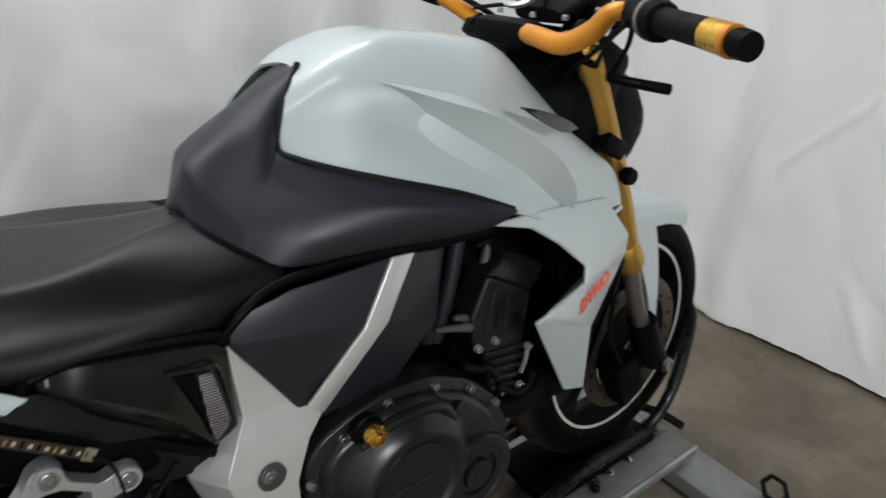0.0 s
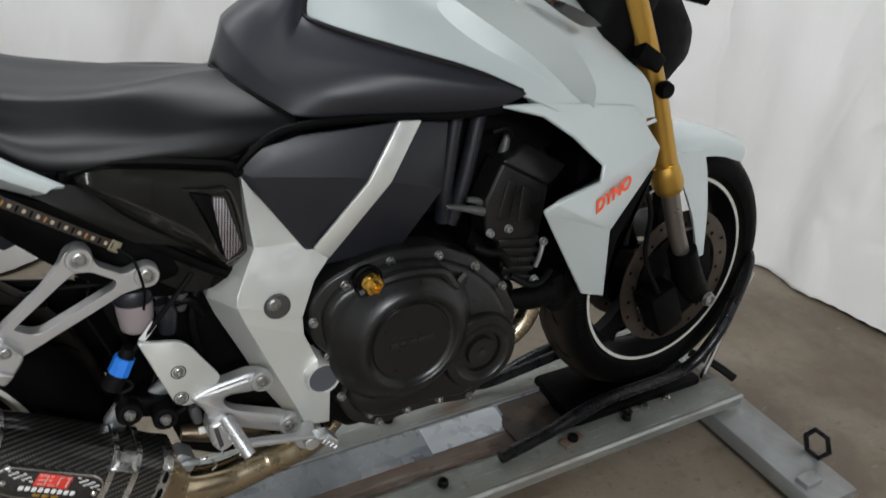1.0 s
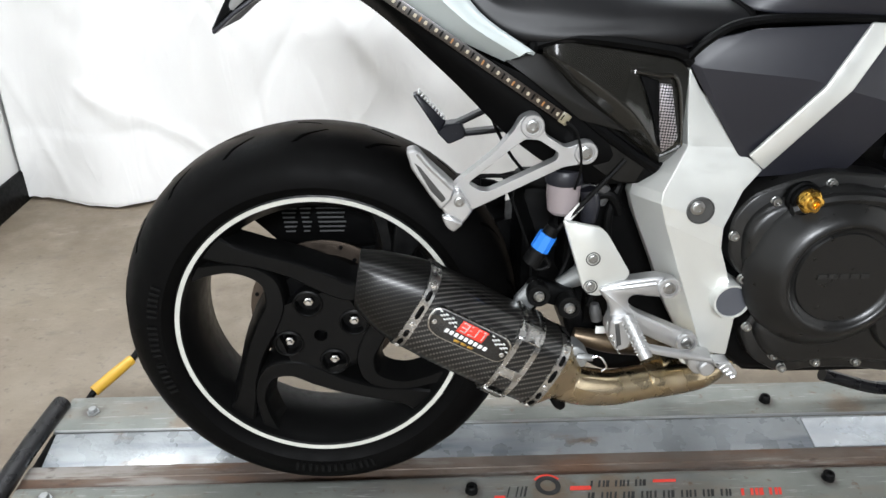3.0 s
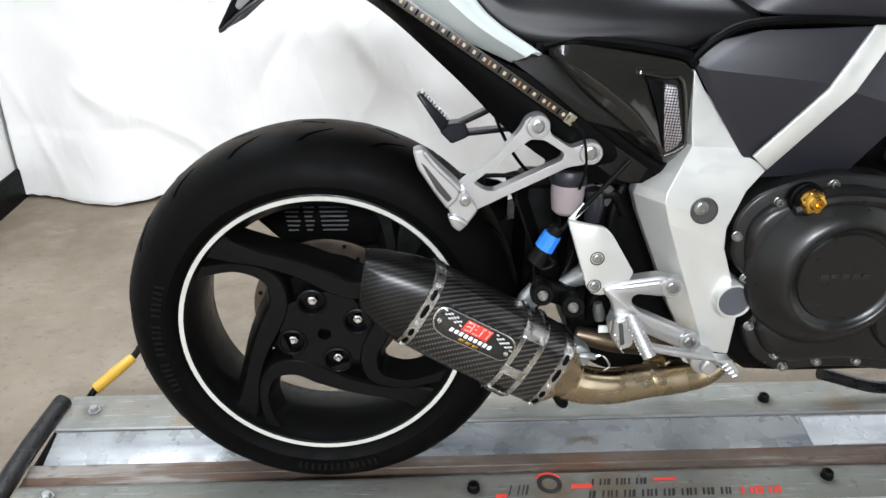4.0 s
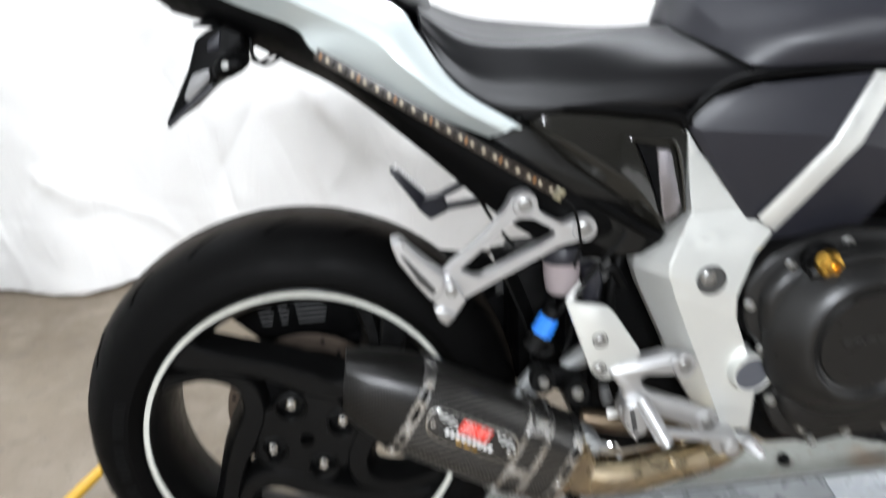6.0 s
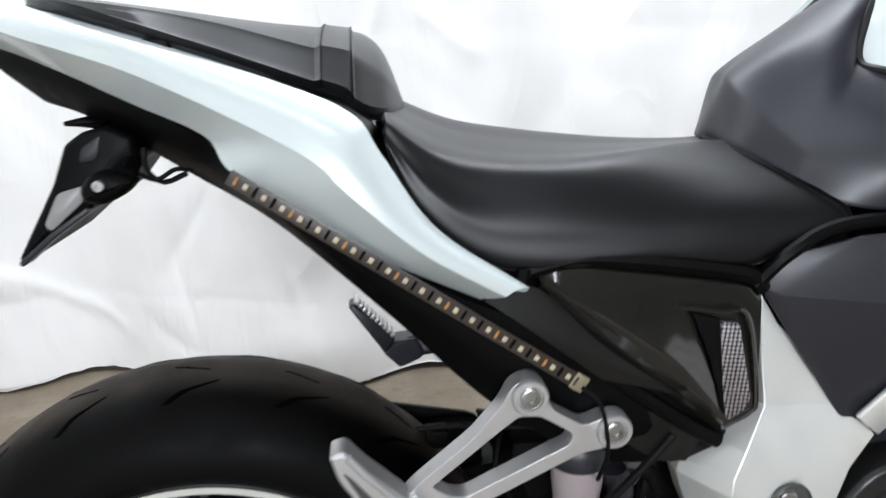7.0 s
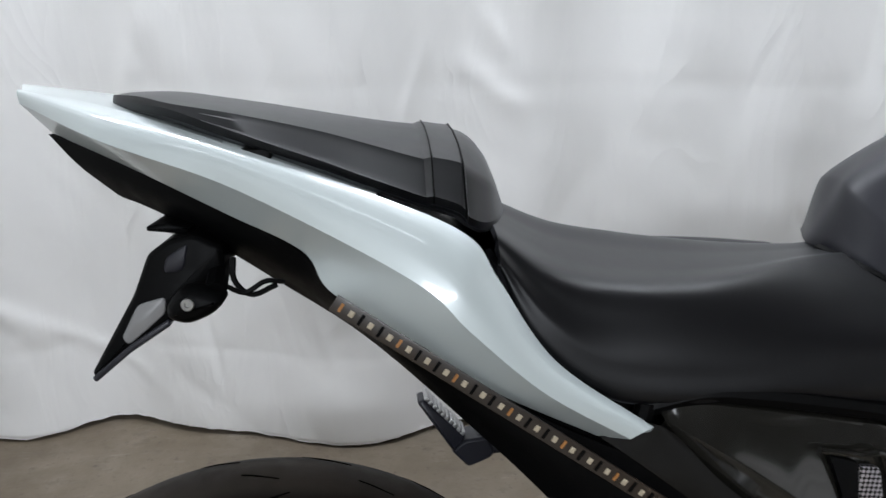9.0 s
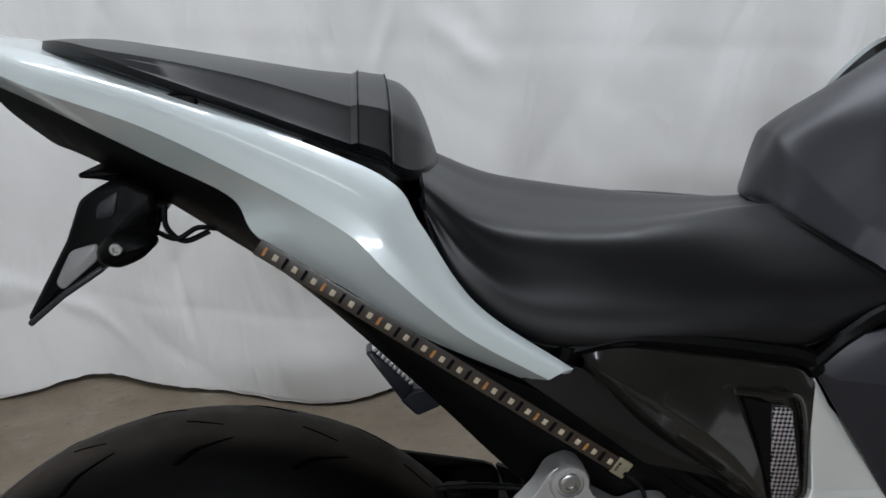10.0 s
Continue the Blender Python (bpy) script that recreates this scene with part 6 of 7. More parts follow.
    part("down_pipe", tube([(1.0, -0.05, 0.5), (1.06, -0.06, 0.42), (1.03, -0.06, 0.31), (0.9, -0.06, 0.275), (0.6, -0.1, 0.275), (0.5, -0.15, 0.29)], 0.022, 12, 40), BRONZE, eng, "bronze heat-tinted exhaust pipe")


build_engine()


def build_exhaust():
    # axis of the can from tail to collar
    a, b = np.array((0.069, -0.192, 0.4645)), np.array((0.319, -0.187, 0.3195))
    d = (b - a) / np.linalg.norm(b - a)
    side = np.array((0, 1.0, 0))
    up = np.cross(d, side)
    if up[2] < 0:
        up = -up

    def ring(t, hw, hh, e=3.0, n=36, cut=0.0, drop=0.0):
        c = a + (b - a) * t - up * drop
        out = []
        for k in np.linspace(0, 2 * math.pi, n, endpoint=False):
            ck, sk = math.cos(k), math.sin(k)
            out.append(c + side * hw * math.copysign(abs(ck) ** (2 / e), ck) + (up - d * cut) * hh * math.copysign(abs(sk) ** (2 / e), sk))
        return out

    can = part("muffler", loft([ring(0.28, 0.0485, 0.0595, 2.9), ring(0.5, 0.0505, 0.062, 2.9), ring(0.78, 0.0505, 0.062, 2.9), ring(1.04, 0.0475, 0.0585, 2.9)]), CARBON, bike, "carbon fibre muffler can with steel bands", 0.9)
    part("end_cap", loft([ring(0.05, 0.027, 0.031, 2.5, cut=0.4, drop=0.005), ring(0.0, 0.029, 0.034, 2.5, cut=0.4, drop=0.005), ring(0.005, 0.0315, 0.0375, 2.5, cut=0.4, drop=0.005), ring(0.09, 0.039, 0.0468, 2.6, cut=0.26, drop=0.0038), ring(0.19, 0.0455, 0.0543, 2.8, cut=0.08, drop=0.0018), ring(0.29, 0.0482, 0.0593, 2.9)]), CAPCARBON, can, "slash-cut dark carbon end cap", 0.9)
    part("outlet", loft([ring(0.06, 0.025, 0.029, cut=0.5), ring(0.055, 0.027, 0.031, cut=0.5)]), BLACK, can)

    def band(t0, t1, hw, hh, name="band", mat=BANDSTEEL, lab="", parent=None):
        return part(name, loft([ring(t0, hw - 0.003, hh - 0.003, 2.9), ring(t0 + 0.003, hw, hh, 2.9), ring(t1 - 0.003, hw, hh, 2.9), ring(t1, hw - 0.003, hh - 0.003, 2.9)]), mat, parent or can, lab, 0.7)

    def on_side(h, hw, hh):
        """How far the rounded side stands out at the height h above the axis."""
        return hw * (1 - min(0.985, abs(h / hh)) ** 2.9) ** (1 / 2.9)

    b1 = band(0.27, 0.325, 0.0497, 0.0612, lab="polished steel band with slots")
    b3 = band(1.0, 1.052, 0.0495, 0.0602, lab="polished collar band with slots")
    # the clamp: two narrow rails joined by rounded bridges
    CL = 0.828
    b2 = band(CL - 0.0675, CL - 0.0365, 0.0535, 0.065, lab="polished clamp band with long slots")
    band(CL + 0.0355, CL + 0.0675, 0.0525, 0.0642, "clamp_rail", BANDSTEEL, "", b2)
    part("clamp_lining", loft([ring(CL - 0.0725, 0.0508, 0.0622, 2.9), ring(CL + 0.0725, 0.0505, 0.062, 2.9)]), CARBON, b2, "", 0.9)
    for h, half in ((-0.055, 0.003), (-0.011, 0.0035), (0.051, 0.006)):
        rows = []
        for u in np.linspace(-1, 1, 11):
            hh_ = h + half * u + 0.004 * u * abs(u)
            flare = 0.0135 + 0.004 * abs(u) ** 3
            c = a + (b - a) * CL + up * hh_ - side * (on_side(hh_, 0.0535, 0.065) + 0.0002)
            rows.append([c - d * flare, c - d * flare * 0.4, c + d * flare * 0.4, c + d * flare])
        sb = bmesh.new()
        grid_mesh(sb, rows)
        soften(part("clamp_bridge", sb, BANDSTEEL, b2), 0.0002, 1, 0.0025)
    for bb, tm, hw, hh in ((b1, 0.298, 0.0497, 0.0612), (b3, 1.026, 0.0495, 0.0602)):
        c = a + (b - a) * tm
        for h0, half, wdt in ((-0.041, 0.0065, 0.0033), (-0.024, 0.0062, 0.0033), (0.012, 0.011, 0.0033), (0.037, 0.0075, 0.0033)):
            rows = []
            for u in np.linspace(-1, 1, 9):
                h = h0 + half * u
                ww = wdt * math.sqrt(max(0.05, 1 - abs(u) ** 4))
                yy = on_side(h, hw, hh) + 0.0006
                rows.append([c + up * h - side * yy - d * ww, c + up * h - side * yy + d * ww])
            sb = bmesh.new()
            grid_mesh(sb, rows)
            soften(part("slot", sb, BLACK, bb), 0.0002, 1, 0.001)
        for h in (-0.05, -0.008, 0.049):
            o = part("rivet", bolt_mesh(0.0032, 0.0022), CHROME, bb)
            o.matrix_basis = pose(*(c + up * h - side * on_side(h, hw, hh)))
    # the can beyond the clamp
    part("inlet_cone", loft([ring(1.045, 0.0465, 0.056, 3.2), ring(1.075, 0.0435, 0.0515, 3), ring(1.13, 0.035, 0.039, 2.4), ring(1.19, 0.0285, 0.03, 2)]), BRONZE, can, "brushed titanium inlet cone", 0.9)
    # badge on the side: plate, frame, illegible print
    ang = math.degrees(math.atan2(-d[2], d[0]))
    base = Matrix.Translation((0.216, -0.2415, 0.398)) @ Matrix.Rotation(radians(ang), 4, "Y")

    def plate(name, pts, y0, y1, mat, parent, lab="", r=0.006):
        return part(name, move(slab(fillet(pts, r), y0, y1, 0.0008), base), mat, parent, lab)

    shape = [(-0.0615, 0.012), (-0.052, 0.0185), (0.047, 0.0195), (0.0585, 0.012), (0.0605, -0.0105), (0.052, -0.0195), (-0.038, -0.0235), (-0.055, -0.0185), (-0.0625, -0.004)]
    rim = plate("badge", shape, -0.0025, 0.006, CHROME, can, "black maker badge with red and white shapes", 0.008)
    plate("badge_field", [(x * 0.968, z * 0.915) for x, z in shape], -0.0033, 0.0, BADGE, rim, "", 0.007)
    plate("badge_print", [(-0.019, 0.0155), (0.0205, 0.0155), (0.0185, -0.003), (-0.021, -0.003)], -0.0039, -0.003, RED, rim, "", 0.0008)
    strokes = [(-0.0165, 0.0125, 0.008, 0.002), (-0.0165, 0.006, 0.008, 0.002), (-0.0165, 0.0, 0.008, 0.002), (-0.009, 0.0125, 0.002, 0.0145), (-0.0045, 0.0125, 0.003, 0.002), (-0.0045, 0.0065, 0.003, 0.002), (-0.0045, 0.0, 0.0085, 0.002), (0.0055, 0.0125, 0.002, 0.014), (0.0055, 0.0125, 0.005, 0.002), (0.0135, 0.0125, 0.0055, 0.002), (0.0155, 0.0105, 0.002, 0.012)]
    for x, z, w, h in strokes:
        plate("badge_stroke", [(x, z + 0.0015), (x + w, z + 0.0015), (x + w - 0.001, z + 0.0015 - h), (x - 0.001, z + 0.0015 - h)], -0.0044, -0.0036, PRINTWHITE, rim, "", 0.0003)
    for i in range(9):
        x = -0.034 + i * 0.0073
        plate("badge_letter", [(x, -0.0045), (x + 0.0056, -0.0045), (x + 0.005, -0.0112), (x - 0.0006, -0.0112)], -0.0039, -0.003, PRINTWHITE, rim, "", 0.0012)
    for x0 in (-0.016, -0.0055, 0.005):
        plate("badge_letter", [(x0, -0.0135), (x0 + 0.0085, -0.0135), (x0 + 0.008, -0.0178), (x0 - 0.0005, -0.0178)], -0.0039, -0.003, GOLD, rim, "", 0.001)
    for i in range(6):
        for j in range(4):
            if (i + j) % 2 == 0:
                for x0, zt in ((-0.0545 + i * 0.0046 + j * 0.0016, 0.0152 - 0.0006 * i), (0.0245 + i * 0.0046 + j * 0.0016, 0.0158 - 0.0009 * i)):
                    z0 = zt - j * 0.0028
                    if x0 + 0.005 < 0.0575:
                        plate("badge_check", [(x0, z0), (x0 + 0.0044, z0), (x0 + 0.0052, z0 - 0.0027), (x0 + 0.0008, z0 - 0.0027)], -0.0038, -0.003, PRINTWHITE, rim, "", 0.0003)
    for x, z in ((-0.0525, -0.004), (0.0515, -0.005)):
        o = part("rivet", bolt_mesh(0.003, 0.002), CHROME, rim)
        o.matrix_basis = base @ Matrix.Translation((x, -0.003, z))
    # link pipe
    pp = part("link_pipe", tube([(0.352, -0.186, 0.29), (0.385, -0.182, 0.275), (0.432, -0.175, 0.266), (0.482, -0.168, 0.269), (0.532, -0.16, 0.27), (0.575, -0.15, 0.274), (0.615, -0.12, 0.276)], [0.031, 0.0285, 0.0265, 0.026, 0.0255, 0.025, 0.025], 18, 40), BRONZE, bike, "bronze heat-tinted link pipe")
    part("weld_ring", tube([(0.49, -0.167, 0.2705), (0.494, -0.1665, 0.2715)], 0.0275, 18, smooth=False), BRONZE, pp)
    # hanger with two rubber mounts
    hg = part("muffler_hanger", bar((0.317, 0.42), (0.36, 0.406), 0.017, 0.015, -0.16, -0.145), BLACK, bike, "black muffler hanger with rubber bushes")
    for x, y, z in ((0.317, -0.172, 0.42), (0.359, -0.182, 0.406)):
        part("bush", lathe([(0.0165, 0.015), (0.0165, -0.004), (0.015, -0.006), (0.01, -0.006), (0.009, -0.003)], (x, y, z), 28), RUBBER, hg)
        bolt(hg, x, y - 0.004, z, 0.0068, 0.006)
    part("hanger_strap", bar((0.317, 0.42), (0.3, 0.402), 0.0165, 0.015, -0.162, -0.15), ARMSTEEL, hg, "polished clamp strap")
    part("hanger_arm", tube([(0.35, -0.14, 0.42), (0.38, -0.14, 0.435), (0.41, -0.14, 0.46)], [0.008, 0.016, 0.018], 12, 12), ARMSTEEL, bike)
    # two added black fillers that keep the gaps between the parts dark
    part("gap_filler", box(0.306, 0.42, -0.055, 0.06, 0.34, 0.54, bevel=0.012), BLACK, bike)
    part("gap_plate", slab(fillet([(0.37, 0.345), (0.42, 0.365), (0.56, 0.35), (0.6, 0.3), (0.58, 0.25), (0.44, 0.246), (0.39, 0.275)], 0.012), -0.1, 0.04, 0.006), BLACK, bike, "black filler plate above the link pipe")
    part("collector", tube([(0.385, -0.115, 0.322), (0.44, -0.12, 0.312), (0.52, -0.12, 0.306), (0.6, -0.11, 0.3)], [0.012, 0.018, 0.02, 0.02], 16, 20), DARKPIPE, bike, "dark brown collector pipe")
    lk = part("pipe_flange", slab(fillet([(0.352, 0.345), (0.372, 0.352), (0.39, 0.336), (0.384, 0.316), (0.36, 0.322)], 0.005), -0.2, -0.17, 0.002), ARMSTEEL, bike, "stained pipe flange with a spring hook")
    part("hook", tube([(0.349, -0.2, 0.357), (0.356, -0.204, 0.362), (0.363, -0.204, 0.354), (0.36, -0.203, 0.343), (0.37, -0.203, 0.337)], 0.0016, 6, 20), CHROME, lk)
    part("hook", tube([(0.392, -0.203, 0.336), (0.402, -0.204, 0.337), (0.41, -0.203, 0.329), (0.415, -0.202, 0.318), (0.408, -0.202, 0.312)], 0.0016, 6, 20), CHROME, lk)
    part("spring_body", tube([(0.37, -0.204, 0.338), (0.38, -0.204, 0.3375), (0.393, -0.204, 0.335)], [0.004, 0.0058, 0.0045], 10, 10), ARMSTEEL, lk)
    part("lambda_plug", tube([(0.345, -0.19, 0.262), (0.352, -0.19, 0.252), (0.358, -0.188, 0.244)], [0.007, 0.009, 0.007], 10, 8), BLACK, bike)
    part("suspension_link", box(0.385, 0.6, -0.09, 0.1, 0.295, 0.43, bevel=0.015), BLACK, bike)


build_exhaust()




def build_pegs():
    # passenger hanger: one casting with a three-sided opening, and a folded peg
    out = fillet([(0.275, 0.681), (0.267, 0.665), (0.245, 0.639), (0.198, 0.6), (0.187, 0.588), (0.182, 0.567), (0.195, 0.551), (0.216, 0.563), (0.331, 0.619), (0.352, 0.622), (0.366, 0.636), (0.352, 0.65), (0.333, 0.6425), (0.306, 0.659), (0.3, 0.682), (0.289, 0.687)], 0.006)
    gap = fillet([(0.268, 0.645), (0.281, 0.6545), (0.298, 0.6535), (0.324, 0.637), (0.322, 0.6275), (0.238, 0.5875), (0.227, 0.5885), (0.211, 0.5985)], 0.004)
    hg = part("passenger_hanger", pierced(out, [gap], -0.2135, -0.1945), ALLOY, bike, "cast alloy passenger footrest hanger", 0.5)
    soften(hg, 0.0022, 2)
    for x, z in ((0.289, 0.671), (0.357, 0.637)):
        part("boss", lathe([(0.0148, 0.012), (0.0148, -0.003), (0.0135, -0.005), (0.0102, -0.005), (0.0098, -0.0022)], (x, -0.2125, z), 32), ALLOY, hg)
        bolt(hg, x, -0.213, z, 0.0082, 0.005)
    foot = part("peg_hinge", slab(fillet([(0.177, 0.572), (0.186, 0.588), (0.2, 0.594), (0.217, 0.568), (0.212, 0.56), (0.204, 0.549), (0.193, 0.546)], 0.004), -0.229, -0.196, 0.0025), ALLOY, hg, "", 0.5)
    bolt(foot, 0.2, -0.228, 0.58, 0.0062, 0.004)
    part("clevis_ear", slab(fillet([(0.178, 0.562), (0.19, 0.563), (0.205, 0.552), (0.193, 0.541), (0.184, 0.548)], 0.003), -0.235, -0.223, 0.002), ALLOY, foot)
    pg = part("passenger_peg", slab(fillet([(0.135, 0.647), (0.147, 0.65), (0.161, 0.634), (0.194, 0.603), (0.19, 0.586), (0.177, 0.573), (0.161, 0.595), (0.141, 0.626)], 0.004), -0.24, -0.216, 0.0025), ALLOY, hg, "folded alloy passenger footpeg", 0.5)
    part("peg_groove", slab(fillet([(0.1445, 0.634), (0.151, 0.629), (0.183, 0.588), (0.178, 0.583), (0.164, 0.599)], 0.002), -0.2412, -0.238, 0.0004), PEGDARK, pg, "dark grey peg groove")
    part("peg_rail", tube([(0.149, -0.2405, 0.646), (0.164, -0.241, 0.628), (0.191, -0.241, 0.601)], 0.0034, 8, 14), ALLOY, pg)
    # the same fittings across the bike, seen beyond the tyre
    fh = part("passenger_hanger", slab(fillet([(0.183, 0.587), (0.198, 0.599), (0.224, 0.602), (0.232, 0.585), (0.229, 0.577), (0.203, 0.566)], 0.004), 0.088, 0.122, 0.003), SATIN, bike, "black passenger footrest hanger across the bike", 0.5)
    part("hanger_bar", bar((0.212, 0.596), (0.28, 0.628), 0.0042, 0.0042, 0.095, 0.115), SATIN, fh)
    part("hanger_bar", bar((0.224, 0.5815), (0.315, 0.591), 0.0044, 0.004, 0.095, 0.115), SATIN, fh)
    fp = part("passenger_peg", slab(fillet([(0.145, 0.648), (0.153, 0.651), (0.199, 0.606), (0.186, 0.587)], 0.004), 0.083, 0.108, 0.003), SATIN, fh, "folded black footpeg with a ribbed top")
    tooth = part("peg_rib", box(-0.0022, 0.0022, 0.0, 0.026, -0.0022, 0.0022, bevel=0.0006), ALLOY, fp)
    for i in range(10):
        m = Matrix.Translation((0.1555 + 0.0044 * i, 0.083, 0.652 - 0.0046 * i)) @ Matrix.Rotation(radians(45), 4, "Y")
        if i == 0:
            tooth.matrix_basis = m
        else:
            again("peg_rib", tooth, fp, m)
    # rider heel plate, footrest casting, peg and brake pedal
    hp = part("heel_plate", slab(fillet([(0.335, 0.547), (0.35, 0.5435), (0.386, 0.536), (0.397, 0.525), (0.431, 0.47), (0.427, 0.461), (0.404, 0.444), (0.393, 0.4365), (0.379, 0.438), (0.37, 0.445)], 0.006), -0.212, -0.206, 0.0018), SILVER, bike, "brushed alloy heel guard plate")
    for x, z in ((0.379, 0.492), (0.3785, 0.4515)):
        part("socket_rim", lathe([(0.0098, 0.002), (0.0098, -0.0006), (0.0086, -0.001), (0.0082, 0.0)], (x, -0.212, z), 28, caps=False), PEGDARK, hp)
        bolt(hp, x, -0.211, z, 0.0062, 0.004)
    web = [(0.388, 0.449), (0.4, 0.455), (0.418, 0.46), (0.467, 0.467), (0.49, 0.462), (0.49, 0.438), (0.471, 0.4365), (0.438, 0.4405), (0.43, 0.435), (0.432, 0.424), (0.443, 0.413), (0.467, 0.402), (0.513, 0.381), (0.529, 0.372), (0.527, 0.357), (0.513, 0.352), (0.479, 0.368), (0.446, 0.384), (0.436, 0.376), (0.43, 0.36), (0.412, 0.366), (0.403, 0.393), (0.41, 0.412), (0.404, 0.428)]
    rb = part("footrest_bracket", slab(fillet(web, 0.007), -0.2185, -0.198, 0.004, rise=0.003), ALLOY, bike, "cast alloy rider footrest bracket", 0.5)
    part("arm_rib", tube([(0.4, -0.2175, 0.45), (0.43, -0.219, 0.4545), (0.464, -0.219, 0.4585)], [0.002, 0.004, 0.004], 8, 12), ALLOY, rb)
    for x, z in ((0.483, 0.4515), (0.518, 0.3665)):
        part("boss", lathe([(0.0152, 0.01), (0.0152, -0.003), (0.0138, -0.005), (0.0108, -0.005), (0.0102, -0.0022)], (x, -0.2185, z), 32), ALLOY, rb)
        bolt(rb, x, -0.219, z, 0.0082, 0.005)
    # machined hinge with the knurled peg folded out
    hinge = part("peg_clevis", slab(fillet([(0.406, 0.41), (0.432, 0.414), (0.441, 0.395), (0.436, 0.366), (0.418, 0.36), (0.407, 0.378)], 0.006), -0.232, -0.2, 0.004), ALLOY, rb, "worn machined footpeg hinge", 0.5)
    part("hinge_slot", slab(fillet([(0.411, 0.405), (0.417, 0.405), (0.423, 0.372), (0.417, 0.37)], 0.002), -0.2326, -0.23, 0.0003), PEGDARK, hinge)
    part("hinge_spring", tube([(0.408 + 0.0012 * i, -0.233 + 0.003 * math.sin(i * 1.6), 0.385 - 0.0022 * i + 0.002 * math.cos(i * 1.6)) for i in range(12)], 0.0011, 6, 48), CHROME, hinge)
    pa, pb = np.array((0.428, -0.225, 0.413)), np.array((0.449, -0.263, 0.369))
    pg = part("rider_peg", tube([tuple(pa), tuple(0.5 * (pa + pb)), tuple(pb)], [0.0088, 0.0092, 0.0088], 16, 10), ALLOY, rb, "knurled alloy rider footpeg")
    ax = (pb - pa) / np.linalg.norm(pb - pa)
    e1 = np.cross(ax, (0, 0, 1.0))
    e1 /= np.linalg.norm(e1)
    e2 = np.cross(e1, ax)
    stud = part("peg_knurl", lathe([(0.0017, 0.0), (0.001, 0.0016)], n=4, axis="z"), ALLOY, pg)
    first = True
    for i in range(12):
        for k in range(9):
            a = 2 * math.pi * (k + 0.5 * (i % 2)) / 9
            out_ = e1 * math.cos(a) + e2 * math.sin(a)
            p = pa + (pb - pa) * (0.08 + 0.07 * i) + out_ * 0.009
            m = Matrix.Translation(p) @ Vector(out_).to_track_quat("Z", "Y").to_matrix().to_4x4()
            if first:
                stud.matrix_basis, first = m, False
            else:
                again("peg_knurl", stud, pg, m)
    pd = part("brake_pedal", slab(fillet([(0.44, 0.379), (0.455, 0.3765), (0.5, 0.367), (0.548, 0.3565), (0.55, 0.3485), (0.5, 0.357), (0.455, 0.367), (0.438, 0.3715)], 0.003), -0.248, -0.236, 0.0025), ALLOY, bike, "alloy rear brake pedal", 0.5)
    part("pedal_tip", slab(fillet([(0.544, 0.3575), (0.566, 0.3565), (0.5805, 0.338), (0.579, 0.329), (0.566, 0.333), (0.548, 0.349)], 0.003), -0.256, -0.236, 0.003), ALLOY, pd, "bright grooved pedal tip", 0.5)
    for i in range(4):
        part("tip_ridge", tube([(0.5595 + 0.0052 * i, -0.2575, 0.354 - 0.0062 * i), (0.5525 + 0.0056 * i, -0.2575, 0.3478 - 0.005 * i)], 0.0014, 6, smooth=False), ALLOY, pd)
    part("pedal_pivot", lathe([(0.011, 0.03), (0.011, -0.002), (0.009, -0.004), (0.005, -0.004)], (0.545, -0.235, 0.334), 24), ALLOY, pd, "round pedal pivot")
    part("pedal_stop", slab(fillet([(0.52, 0.352), (0.56, 0.345), (0.556, 0.322), (0.535, 0.318), (0.523, 0.33)], 0.006), -0.228, -0.2, 0.003), ALLOY, pd)
    # rear brake reservoir with its blue-taped plug
    rs = part("brake_reservoir", lathe([(0.015, -0.045), (0.02, -0.04), (0.0225, -0.018), (0.0225, 0.0)], (0.343, -0.165, 0.585), 28, "z"), RESERVOIR, bike, "cloudy rear brake fluid reservoir with black cap")
    part("cap", lathe([(0.024, -0.002), (0.0255, 0.001), (0.0255, 0.014), (0.023, 0.018), (0.012, 0.019)], (0.343, -0.165, 0.585), 32, "z"), SATIN, rs, "black ribbed cap")
    part("master_cylinder", tube([(0.375, -0.17, 0.575), (0.38, -0.17, 0.555), (0.378, -0.17, 0.53)], [0.011, 0.013, 0.011], 12, 10), SATIN, rs)
    part("tag", move(box(-0.004, 0.004, -0.001, 0.001, -0.014, 0.014), pose(0.351, -0.2, 0.553, 0, 40, 0)), PRINTWHITE, bike, "small white cable tag")
    part("cable", tube([(0.41, -0.205, 0.625), (0.385, -0.205, 0.595), (0.36, -0.2, 0.563), (0.335, -0.195, 0.53), (0.318, -0.19, 0.51)], 0.0035, 8, 20), RUBBER, bike)
    pl = part("plug", tube([(0.328, -0.19, 0.53), (0.314, -0.19, 0.503), (0.3, -0.19, 0.478)], [0.009, 0.012, 0.013], 12, 10), RUBBER, bike, "black plug wrapped with blue tape")
    part("tape", tube([(0.322, -0.19, 0.519), (0.311, -0.19, 0.498)], [0.0128, 0.0135], 9, smooth=False), BLUE, pl, "bright blue tape")
    part("loop", tube([(0.302, -0.19, 0.475), (0.312, -0.19, 0.468), (0.325, -0.19, 0.474), (0.318, -0.19, 0.487)], 0.003, 8, 16), RUBBER, pl)
    sw = part("brake_switch", tube([(0.398, -0.17, 0.404), (0.4, -0.17, 0.392), (0.404, -0.17, 0.378)], [0.006, 0.0085, 0.0085], 12, 10), SENSORGREY, bike, "dark brake light switch with a white tag")
    part("tag", box(0.4005, 0.418, -0.1795, -0.1765, 0.36, 0.3715, bevel=0.001), PRINTWHITE, sw, "small white tag")
